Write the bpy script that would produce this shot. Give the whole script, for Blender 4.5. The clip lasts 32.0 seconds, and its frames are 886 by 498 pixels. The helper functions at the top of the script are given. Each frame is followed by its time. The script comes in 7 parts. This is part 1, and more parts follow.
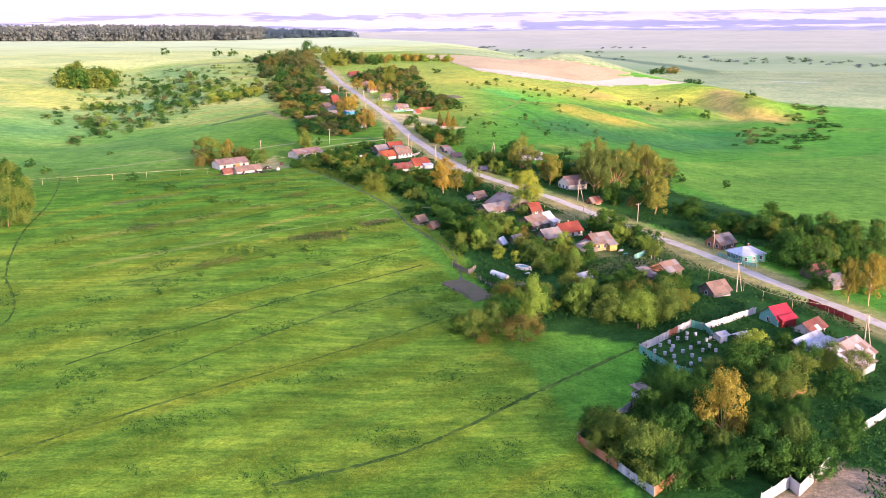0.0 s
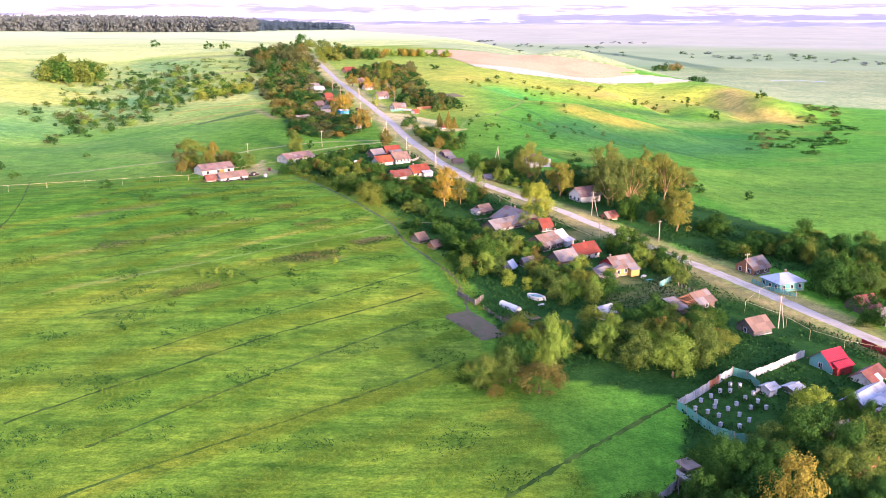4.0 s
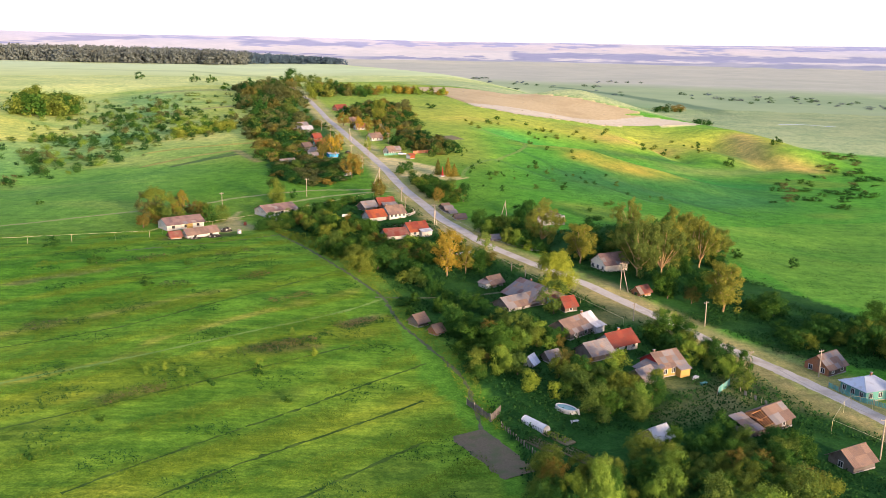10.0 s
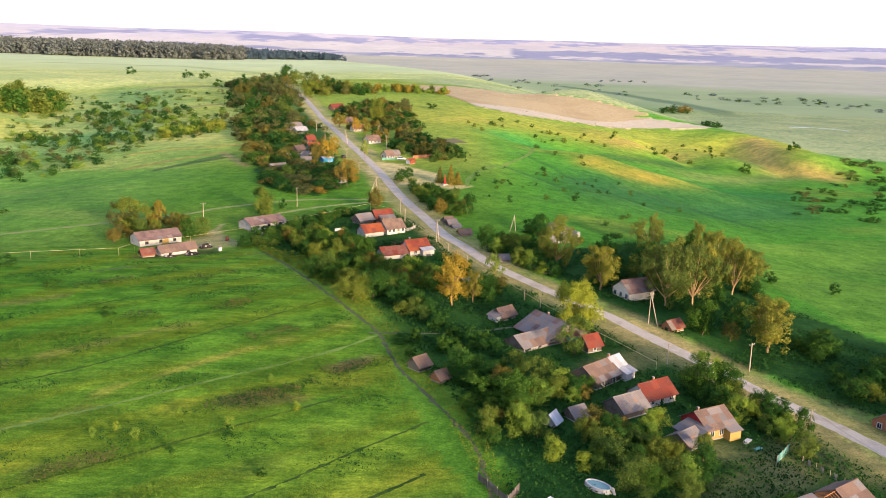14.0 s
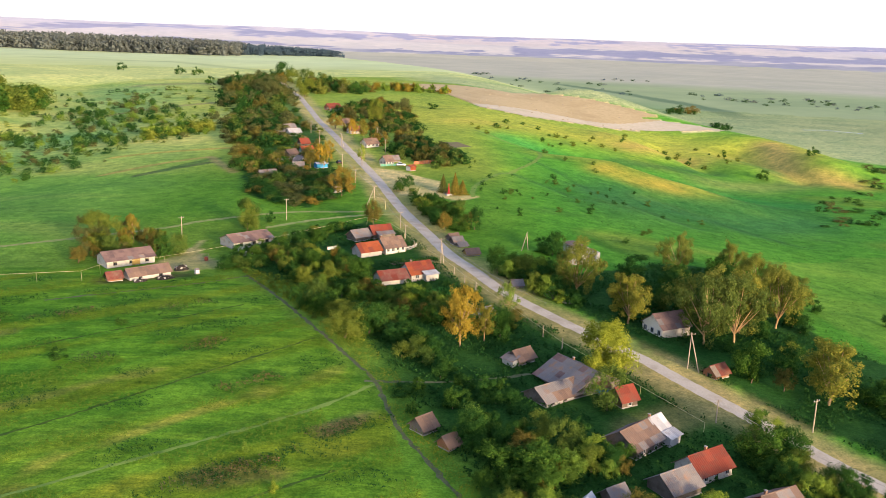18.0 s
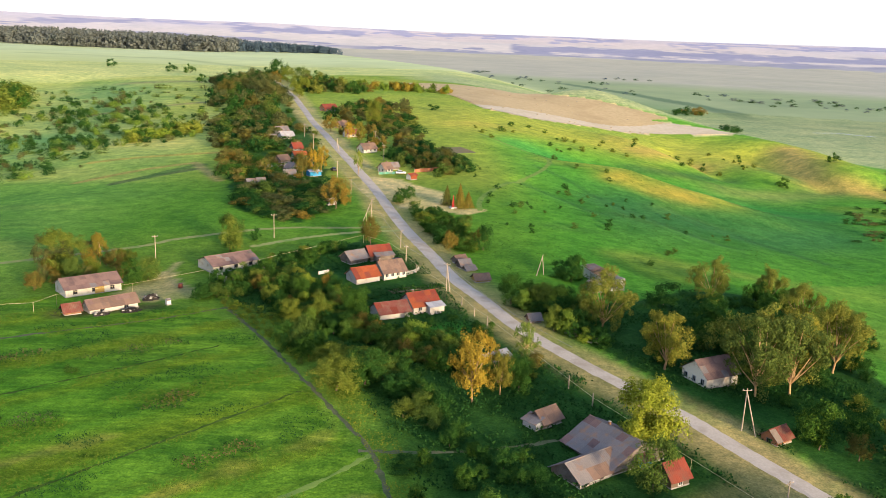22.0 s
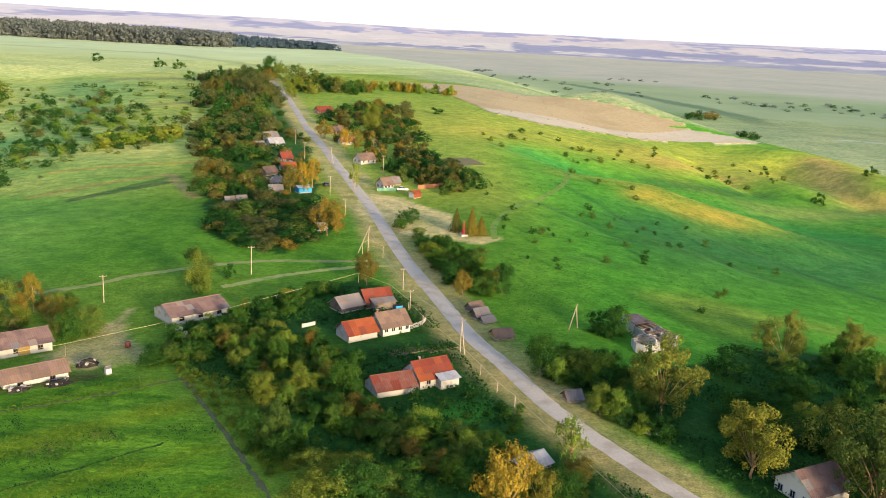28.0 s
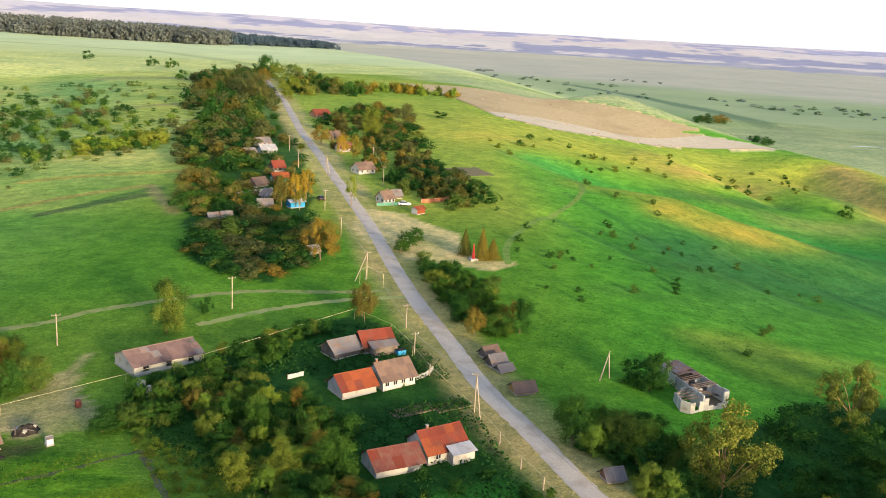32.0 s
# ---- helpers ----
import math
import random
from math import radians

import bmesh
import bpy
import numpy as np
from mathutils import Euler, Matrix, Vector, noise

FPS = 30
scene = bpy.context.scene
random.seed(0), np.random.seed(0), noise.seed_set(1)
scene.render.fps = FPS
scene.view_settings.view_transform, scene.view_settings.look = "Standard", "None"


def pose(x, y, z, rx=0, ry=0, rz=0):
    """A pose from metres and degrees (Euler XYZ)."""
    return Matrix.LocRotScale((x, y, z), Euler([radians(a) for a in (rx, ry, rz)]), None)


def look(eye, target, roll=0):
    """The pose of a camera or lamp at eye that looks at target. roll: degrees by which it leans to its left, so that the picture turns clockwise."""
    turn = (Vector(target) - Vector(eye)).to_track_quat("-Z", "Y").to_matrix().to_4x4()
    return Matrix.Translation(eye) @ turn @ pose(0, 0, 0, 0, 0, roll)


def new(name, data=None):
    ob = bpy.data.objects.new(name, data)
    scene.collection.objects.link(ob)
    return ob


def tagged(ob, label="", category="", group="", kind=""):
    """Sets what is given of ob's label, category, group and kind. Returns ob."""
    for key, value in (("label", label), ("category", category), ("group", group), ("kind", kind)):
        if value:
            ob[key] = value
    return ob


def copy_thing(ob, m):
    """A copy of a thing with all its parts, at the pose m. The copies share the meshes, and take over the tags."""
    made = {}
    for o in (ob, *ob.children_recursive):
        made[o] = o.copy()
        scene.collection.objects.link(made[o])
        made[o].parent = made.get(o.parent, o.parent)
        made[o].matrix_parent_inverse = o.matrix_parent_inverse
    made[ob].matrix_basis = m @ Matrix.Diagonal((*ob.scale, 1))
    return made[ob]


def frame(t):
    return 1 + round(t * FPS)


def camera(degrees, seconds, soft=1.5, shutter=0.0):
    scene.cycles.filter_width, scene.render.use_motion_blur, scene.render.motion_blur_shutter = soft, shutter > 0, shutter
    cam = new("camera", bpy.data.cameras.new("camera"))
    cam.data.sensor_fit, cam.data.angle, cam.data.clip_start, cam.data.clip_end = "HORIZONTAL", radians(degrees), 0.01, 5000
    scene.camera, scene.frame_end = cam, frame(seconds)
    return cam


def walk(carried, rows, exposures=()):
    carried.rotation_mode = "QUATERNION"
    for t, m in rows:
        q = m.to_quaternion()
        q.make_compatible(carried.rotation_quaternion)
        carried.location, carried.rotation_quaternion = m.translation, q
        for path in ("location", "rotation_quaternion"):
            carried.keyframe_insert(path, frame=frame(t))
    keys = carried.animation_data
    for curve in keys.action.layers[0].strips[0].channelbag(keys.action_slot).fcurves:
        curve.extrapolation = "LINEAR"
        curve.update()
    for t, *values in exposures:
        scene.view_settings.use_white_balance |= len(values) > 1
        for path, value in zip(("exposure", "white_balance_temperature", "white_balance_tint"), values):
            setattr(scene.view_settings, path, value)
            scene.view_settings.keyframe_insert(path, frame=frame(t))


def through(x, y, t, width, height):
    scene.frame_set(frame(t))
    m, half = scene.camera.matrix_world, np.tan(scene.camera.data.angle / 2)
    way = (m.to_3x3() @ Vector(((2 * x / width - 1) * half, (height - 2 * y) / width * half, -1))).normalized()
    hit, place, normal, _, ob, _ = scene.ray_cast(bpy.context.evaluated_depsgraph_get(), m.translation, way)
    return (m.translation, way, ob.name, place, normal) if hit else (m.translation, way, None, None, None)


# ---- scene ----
EXPOSURES = [(0.0, 0.78, 5530, 38), (4.8, 1.0, 5480, 42), (6.2, 0.54, 5840, 26), (10.0, 0.37, 5900, 22), (20.0, 0.22, 5940, 15), (32.0, 0.2, 5940, 10)]
cam = camera(52.41, 32.0, soft=0.5)
PATH = [
    (0, (0.00, -0.00, 60.00), (0.00, 96.71, 34.56), -0.57),
    (1, (-0.52, 6.33, 60.50), (-0.38, 102.97, 34.80), -0.53),
    (2, (-0.98, 12.81, 60.85), (-0.75, 109.41, 35.00), -0.45),
    (2.5, (-1.21, 16.16, 60.97), (-0.91, 112.74, 35.02), -0.36),
    (4.5, (-2.27, 30.85, 60.88), (-1.56, 127.35, 34.67), 0.05),
    (5, (-2.57, 34.62, 60.78), (-1.74, 131.14, 34.64), 0.19),
    (5.5, (-2.87, 38.40, 60.69), (-1.96, 135.51, 36.86), 0.25),
    (6, (-3.17, 42.16, 60.60), (-2.15, 139.66, 38.40), 0.30),
    (7, (-3.69, 49.59, 60.55), (-2.48, 147.08, 38.34), 0.47),
    (8, (-4.14, 56.95, 60.61), (-2.77, 154.43, 38.32), 0.66),
    (9, (-4.58, 64.28, 60.74), (-3.05, 161.71, 38.28), 0.86),
    (10, (-5.05, 71.55, 60.88), (-3.35, 168.97, 38.36), 0.92),
    (11, (-5.45, 78.89, 61.02), (-3.61, 176.27, 38.37), 1.08),
    (12, (-5.81, 86.29, 61.11), (-3.89, 183.66, 38.40), 1.21),
    (13, (-6.04, 93.74, 61.14), (-4.12, 191.07, 38.29), 1.40),
    (14, (-6.26, 101.19, 61.12), (-4.31, 198.52, 38.26), 1.48),
    (14.5, (-6.40, 104.90, 61.11), (-4.43, 202.21, 38.18), 1.49),
    (16.5, (-7.11, 119.45, 61.20), (-5.04, 216.73, 38.12), 1.70),
    (17, (-7.35, 123.23, 61.20), (-5.25, 220.50, 38.09), 1.77),
    (18, (-7.87, 130.88, 61.21), (-5.65, 228.13, 38.03), 1.89),
    (19, (-8.26, 138.41, 61.23), (-5.93, 235.64, 37.97), 2.04),
    (20, (-8.64, 145.85, 61.32), (-6.29, 243.05, 37.94), 2.03),
    (21, (-9.04, 153.16, 61.36), (-6.65, 250.35, 37.94), 2.13),
    (22, (-9.55, 160.36, 61.31), (-7.03, 257.54, 37.86), 2.24),
    (23, (-9.97, 167.57, 61.26), (-7.37, 264.75, 37.81), 2.36),
    (24, (-10.30, 174.93, 61.23), (-7.64, 272.11, 37.79), 2.34),
    (25, (-10.62, 182.42, 61.24), (-7.98, 279.58, 37.74), 2.52),
    (25.5, (-10.83, 186.19, 61.28), (-8.17, 283.34, 37.75), 2.58),
    (27.5, (-11.93, 200.84, 61.51), (-9.08, 297.94, 37.76), 2.83),
    (28, (-12.15, 204.46, 61.46), (-9.30, 301.56, 37.72), 2.96),
    (29, (-12.51, 211.73, 61.33), (-9.66, 308.82, 37.56), 3.06),
    (30, (-12.84, 218.95, 61.28), (-10.02, 316.04, 37.49), 3.21),
    (31, (-13.29, 226.10, 61.38), (-10.43, 323.17, 37.54), 3.31),
    (32, (-13.89, 233.01, 61.47), (-10.89, 330.08, 37.63), 3.34),
]
walk(cam, [(t, look(eye, target, roll)) for t, eye, target, roll in PATH], EXPOSURES)

# world and sun: a low evening sun behind the walk, under a pale sky
world = bpy.data.worlds.new("evening_sky")
world.use_nodes = True
scene.world = world
sky = world.node_tree.nodes.new("ShaderNodeTexSky")
sky.sky_type, sky.sun_disc = "NISHITA", False
sky.sun_elevation, sky.sun_rotation = radians(9), radians(145)
sky.air_density, sky.dust_density, sky.ozone_density = 1.0, 1.0, 1.0
back = world.node_tree.nodes["Background"]
haze = world.node_tree.nodes.new("ShaderNodeMix")
haze.data_type, haze.blend_type = "RGBA", "ADD"
haze.inputs[0].default_value = 1.0
world.node_tree.links.new(sky.outputs[0], haze.inputs[6])
world.node_tree.links.new(haze.outputs[2], back.inputs[0])
# the haze is thickest, and whitest, low over the horizon
aim = world.node_tree.nodes.new("ShaderNodeSeparateXYZ")
world.node_tree.links.new(world.node_tree.nodes.new("ShaderNodeTexCoord").outputs["Generated"], aim.inputs[0])
low = world.node_tree.nodes.new("ShaderNodeValToRGB")
low.color_ramp.interpolation = "EASE"
for k, (place, tone) in enumerate(((0.0, (4.6, 4.6, 5.0, 1)), (0.32, (2.25, 2.5, 3.3, 1)))):
    low.color_ramp.elements[k].position, low.color_ramp.elements[k].color = place, tone
world.node_tree.links.new(aim.outputs["Z"], low.inputs[0])
world.node_tree.links.new(low.outputs[0], haze.inputs[7])
back.inputs[1].default_value = 0.14
sun = new("sun", bpy.data.lights.new("sun", "SUN"))
sun.data.energy, sun.data.angle, sun.data.color = 7.4, radians(10), (1.0, 0.74, 0.42)
sun.matrix_world = look((57, -82, 15.8), (0, 0, 0))


# ---- materials ----
def shader(name, rough=0.9, metal=0.0):
    m = bpy.data.materials.new(name)
    m.use_nodes = True
    nodes, links = m.node_tree.nodes, m.node_tree.links
    b = nodes["Principled BSDF"]
    b.inputs["Roughness"].default_value, b.inputs["Metallic"].default_value = rough, metal
    b.inputs["Specular IOR Level"].default_value = 0.25
    return m, nodes, links, b


def noise_at(nodes, links, vector, scale, detail=4.0):
    n = nodes.new("ShaderNodeTexNoise")
    n.inputs["Scale"].default_value, n.inputs["Detail"].default_value = scale, detail
    links.new(vector, n.inputs["Vector"])
    return n.outputs["Fac"]


def ramp(nodes, links, fac, *stops):
    r = nodes.new("ShaderNodeValToRGB")
    e = r.color_ramp.elements
    while len(e) < len(stops):
        e.new(0.5)
    for k, (p, c) in enumerate(stops):
        e[k].position, e[k].color = p, (*c, 1) if len(c) == 3 else c
    links.new(fac, r.inputs[0])
    return r.outputs[0]


def blend(nodes, links, kind, fac, a, b):
    x = nodes.new("ShaderNodeMix")
    x.data_type, x.blend_type = "RGBA", kind
    for value, plug in ((fac, x.inputs[0]), (a, x.inputs[6]), (b, x.inputs[7])):
        if isinstance(value, (int, float)):
            plug.default_value = value
        elif isinstance(value, tuple):
            plug.default_value = (*value, 1)
        else:
            links.new(value, plug)
    return x.outputs[2]


def bumped(nodes, links, b, height, strength, distance):
    u = nodes.new("ShaderNodeBump")
    u.inputs["Strength"].default_value, u.inputs["Distance"].default_value = strength, distance
    links.new(height, u.inputs["Height"])
    links.new(u.outputs[0], b.inputs["Normal"])


def surface(name, a, b, wear, grain=9.0, stain=0.7, rough=0.85, metal=0.0, amount=0.5, shine=0.25):
    """A weathered surface: two shades of grain, stains of a third, and a shade of its own for each object."""
    m, nodes, links, bsdf = shader(name, rough, metal)
    bsdf.inputs["Specular IOR Level"].default_value = shine
    where = nodes.new("ShaderNodeNewGeometry").outputs["Position"]
    fine, wide = noise_at(nodes, links, where, grain), noise_at(nodes, links, where, stain, 6)
    base = ramp(nodes, links, fine, (0.3, a), (0.7, b))
    cover = ramp(nodes, links, wide, (0.62 - 0.3 * amount, (0, 0, 0)), (0.72, (1, 1, 1)))
    base = blend(nodes, links, "MIX", cover, base, wear)
    own = ramp(nodes, links, nodes.new("ShaderNodeObjectInfo").outputs["Random"], (0.0, (0.78, 0.78, 0.80)), (1.0, (1.12, 1.10, 1.06)))
    links.new(blend(nodes, links, "MULTIPLY", 1.0, base, own), bsdf.inputs["Base Color"])
    bumped(nodes, links, bsdf, fine, 0.5, 0.03)
    return m


def foliage(name, dark, mid, light, through=0.10):
    """Leaves: every leaf clump and every plant has a shade of its own."""
    m, nodes, links, b = shader(name)
    nodes.remove(b)
    leaf = nodes.new("ShaderNodeNewGeometry").outputs["Random Per Island"]
    plant = nodes.new("ShaderNodeObjectInfo").outputs["Random"]
    base = ramp(nodes, links, leaf, (0.0, tuple(0.7 * a + 0.3 * c for a, c in zip(dark, mid))), (0.5, mid), (1.0, tuple(0.4 * a + 0.6 * c for a, c in zip(mid, light))))
    own = ramp(nodes, links, plant, (0.0, (0.60, 0.76, 0.80)), (0.5, (0.95, 1.0, 0.9)), (1.0, (1.28, 1.14, 0.8)))
    base = blend(nodes, links, "MULTIPLY", 1.0, base, own)
    d, t, x = nodes.new("ShaderNodeBsdfDiffuse"), nodes.new("ShaderNodeBsdfTranslucent"), nodes.new("ShaderNodeMixShader")
    x.inputs[0].default_value = through
    links.new(base, d.inputs[0]), links.new(base, t.inputs[0])
    links.new(d.outputs[0], x.inputs[1]), links.new(t.outputs[0], x.inputs[2])
    links.new(x.outputs[0], nodes["Material Output"].inputs[0])
    return m


def ground_cover(name, strength, scales):
    """Meadow, soil and stubble: the shade of the plot, broken by patches, mown streaks, tussocks and blades."""
    m, nodes, links, b = shader(name, 0.95)
    where = nodes.new("ShaderNodeNewGeometry").outputs["Position"]
    plot = nodes.new("ShaderNodeVertexColor")
    plot.layer_name = "cover"
    tone = plot.outputs[0]
    for scale, low, high, detail in scales:
        n = noise_at(nodes, links, where, scale, detail)
        tone = blend(nodes, links, "MULTIPLY", 1.0, tone, ramp(nodes, links, n, (0.32, low), (0.68, high)))
    if strength > 0.2:
        turn = nodes.new("ShaderNodeMapping")
        turn.inputs["Rotation"].default_value, turn.inputs["Scale"].default_value = (0, 0, radians(-39)), (0.16, 1.0, 1.0)
        links.new(where, turn.inputs["Vector"])
        for scale, low, high in ((0.35, (0.75, 0.83, 0.78), (1.31, 1.21, 1.07)), (1.3, (0.86, 0.90, 0.88), (1.14, 1.11, 1.07))):
            streak = noise_at(nodes, links, turn.outputs[0], scale, 4)
            lined = blend(nodes, links, "MULTIPLY", 1.0, tone, ramp(nodes, links, streak, (0.36, low), (0.64, high)))
            tone = blend(nodes, links, "MIX", plot.outputs[1], tone, lined)
    links.new(tone, b.inputs["Base Color"])
    b.inputs["Specular IOR Level"].default_value = 0.05
    bumped(nodes, links, b, noise_at(nodes, links, where, 1.6, 6), strength, 0.5)
    return m


NEAR_SCALES = ((0.03, (0.80, 0.87, 0.82), (1.18, 1.10, 1.05), 3), (0.22, (0.74, 0.81, 0.77), (1.24, 1.17, 1.12), 5), (0.9, (0.78, 0.82, 0.78), (1.2, 1.17, 1.14), 4), (3.0, (0.70, 0.75, 0.70), (1.28, 1.22, 1.18), 4))
FAR_SCALES = ((0.006, (0.93, 0.94, 0.95), (1.06, 1.05, 1.03), 4), (0.03, (0.94, 0.95, 0.95), (1.05, 1.04, 1.04), 4))
M = {
    "slate": surface("weathered_grey_slate", (0.157, 0.144, 0.142), (0.233, 0.211, 0.204), (0.269, 0.170, 0.116), amount=0.35),
    "tan_slate": surface("sunbleached_brown_slate", (0.155, 0.100, 0.074), (0.225, 0.150, 0.112), (0.140, 0.105, 0.090), amount=0.35),
    "umber": surface("faded_umber_slate", (0.170, 0.106, 0.092), (0.230, 0.151, 0.129), (0.132, 0.089, 0.082), amount=0.4),
    "rust": surface("rusty_red_roof_metal", (0.177, 0.033, 0.016), (0.231, 0.053, 0.025), (0.147, 0.057, 0.038), rough=0.6, amount=0.5),
    "orange": surface("orange_roof_metal", (0.254, 0.059, 0.018), (0.305, 0.081, 0.025), (0.195, 0.059, 0.025), rough=0.6, amount=0.4),
    "maroon": surface("faded_maroon_roof_metal", (0.142, 0.041, 0.029), (0.194, 0.063, 0.045), (0.182, 0.107, 0.071), rough=0.65, amount=0.6),
    "crimson": surface("painted_crimson_metal", (0.307, 0.018, 0.030), (0.352, 0.027, 0.039), (0.269, 0.030, 0.036), rough=0.5, amount=0.1),
    "zinc": surface("pale_zinc_sheet", (0.394, 0.390, 0.403), (0.476, 0.471, 0.477), (0.286, 0.242, 0.208), rough=0.45, metal=0.2, amount=0.35),
    "bluegrey": surface("pale_blue_metal_sheet", (0.378, 0.432, 0.515), (0.462, 0.506, 0.581), (0.336, 0.349, 0.373), rough=0.5, amount=0.2),
    "blush": surface("dusty_pink_roof_metal", (0.297, 0.203, 0.164), (0.354, 0.260, 0.214), (0.399, 0.350, 0.327), rough=0.55, amount=0.5),
    "whitewash": surface("peeling_whitewash", (0.503, 0.473, 0.421), (0.562, 0.532, 0.480), (0.355, 0.296, 0.230), amount=0.2),
    "cream": surface("cream_limewash", (0.70, 0.63, 0.53), (0.78, 0.71, 0.60), (0.52, 0.43, 0.33), amount=0.15),
    "logs": surface("dark_weathered_timber", (0.115, 0.081, 0.058), (0.173, 0.126, 0.094), (0.086, 0.070, 0.061), grain=6),
    "planks": surface("silvered_planks", (0.144, 0.118, 0.098), (0.207, 0.174, 0.150), (0.104, 0.081, 0.063), grain=7),
    "yellow": surface("ochre_painted_boards", (0.375, 0.239, 0.060), (0.423, 0.287, 0.089), (0.272, 0.192, 0.084), amount=0.2),
    "turquoise": surface("turquoise_painted_boards", (0.102, 0.300, 0.264), (0.141, 0.348, 0.306), (0.192, 0.270, 0.240), amount=0.25),
    "blue": surface("bright_blue_painted_boards", (0.03, 0.24, 0.50), (0.05, 0.30, 0.60), (0.10, 0.25, 0.42), amount=0.15),
    "redboard": surface("dark_red_painted_boards", (0.288, 0.026, 0.022), (0.344, 0.038, 0.030), (0.224, 0.045, 0.038), amount=0.2),
    "brick": surface("orange_brick", (0.288, 0.119, 0.058), (0.374, 0.175, 0.094), (0.252, 0.154, 0.108), grain=5, amount=0.4),
    "concrete": surface("grey_concrete", (0.36, 0.34, 0.31), (0.46, 0.44, 0.41), (0.26, 0.24, 0.21)),
    "water": surface("calm_pale_river_water", (0.30, 0.36, 0.40), (0.36, 0.42, 0.46), (0.26, 0.32, 0.34), grain=0.2, rough=0.12, amount=0.2, shine=0.5),
    "glass": shader("dark_window_glass", 0.12)[0],
    "frame": surface("white_window_paint", (0.500, 0.494, 0.479), (0.557, 0.550, 0.536), (0.393, 0.367, 0.338), amount=0.1),
    "mint": surface("mint_green_fence_sheet", (0.102, 0.312, 0.228), (0.128, 0.348, 0.258), (0.154, 0.288, 0.228), rough=0.6, amount=0.15),
    "greyfence": surface("light_grey_fence_board", (0.399, 0.399, 0.408), (0.493, 0.493, 0.493), (0.323, 0.306, 0.289), amount=0.3),
    "rustfence": surface("rusty_orange_fence_board", (0.38, 0.13, 0.06), (0.48, 0.19, 0.09), (0.30, 0.17, 0.10), amount=0.35),
    "gaspipe": surface("yellow_gas_pipe_paint", (0.68, 0.58, 0.30), (0.74, 0.65, 0.36), (0.56, 0.47, 0.26), rough=0.5, amount=0.15),
    "postwood": surface("sunlit_pole_timber", (0.357, 0.289, 0.212), (0.459, 0.383, 0.289), (0.255, 0.204, 0.153), grain=5),
    "rawwood": surface("orange_bared_timber", (0.34, 0.155, 0.055), (0.45, 0.22, 0.085), (0.22, 0.11, 0.05), grain=6, amount=0.3),
    "wire": surface("pale_cable", (0.45, 0.40, 0.33), (0.50, 0.45, 0.38), (0.4, 0.36, 0.3)),
    "rubber": surface("black_rubber", (0.02, 0.02, 0.02), (0.03, 0.03, 0.03), (0.05, 0.05, 0.05)),
    "carwhite": surface("white_car_paint", (0.75, 0.75, 0.75), (0.78, 0.78, 0.78), (0.7, 0.7, 0.7), rough=0.3, amount=0.05),
    "carblack": surface("dark_car_paint", (0.03, 0.03, 0.035), (0.04, 0.04, 0.045), (0.05, 0.05, 0.05), rough=0.3, amount=0.05),
    "film": surface("white_greenhouse_film", (0.655, 0.647, 0.631), (0.706, 0.697, 0.681), (0.554, 0.531, 0.498), rough=0.4, amount=0.2),
    "bark": surface("brown_bark", (0.15, 0.10, 0.065), (0.24, 0.16, 0.10), (0.10, 0.075, 0.05), grain=4),
    "palebark": surface("pale_poplar_bark", (0.38, 0.25, 0.11), (0.50, 0.34, 0.17), (0.24, 0.16, 0.08), grain=3),
    "asphalt": surface("worn_pale_asphalt", (0.60, 0.52, 0.41), (0.72, 0.63, 0.50), (0.49, 0.41, 0.31), grain=2.5, stain=0.25, amount=0.45, shine=0.03),
    "earth": surface("trodden_earth_track", (0.100, 0.118, 0.062), (0.145, 0.155, 0.085), (0.06, 0.10, 0.035), grain=3, stain=0.4, shine=0.03),
    "dryearth": surface("dry_cart_track", (0.27, 0.31, 0.10), (0.36, 0.37, 0.14), (0.18, 0.28, 0.07), grain=3, stain=0.4, shine=0.03),
    "greentrack": surface("worn_grass_track", (0.15, 0.25, 0.05), (0.20, 0.29, 0.06), (0.10, 0.19, 0.035), grain=2, stain=0.3, shine=0.03),
    "furrow": surface("dark_furrow_grass", (0.040, 0.082, 0.014), (0.062, 0.115, 0.020), (0.10, 0.165, 0.026), grain=2, stain=0.3, shine=0.03),
    "straw": surface("pale_straw_stubble", (0.53, 0.405, 0.21), (0.63, 0.49, 0.27), (0.48, 0.36, 0.185), grain=0.35, stain=0.03, shine=0.03),
    "palestraw": surface("bleached_straw_stubble", (0.58, 0.50, 0.35), (0.66, 0.57, 0.42), (0.50, 0.42, 0.28), grain=0.35, stain=0.03, shine=0.03),
    "soil": surface("dug_soil", (0.165, 0.132, 0.080), (0.225, 0.180, 0.110), (0.13, 0.155, 0.065), grain=4, stain=0.4, shine=0.03),
    "blacksoil": surface("black_heaped_soil", (0.022, 0.020, 0.018), (0.045, 0.040, 0.035), (0.07, 0.06, 0.05), grain=3, stain=0.8, shine=0.03),
    "leaf_green": foliage("garden_leaves", (0.011, 0.036, 0.008), (0.038, 0.100, 0.019), (0.105, 0.190, 0.034)),
    "leaf_olive": foliage("olive_leaves", (0.036, 0.060, 0.014), (0.106, 0.155, 0.028), (0.245, 0.285, 0.050)),
    "leaf_birch": foliage("sunlit_amber_birch_leaves", (0.15, 0.115, 0.018), (0.26, 0.200, 0.030), (0.40, 0.30, 0.045)),
    "leaf_rust": foliage("russet_leaves", (0.068, 0.057, 0.014), (0.165, 0.132, 0.030), (0.299, 0.224, 0.052)),
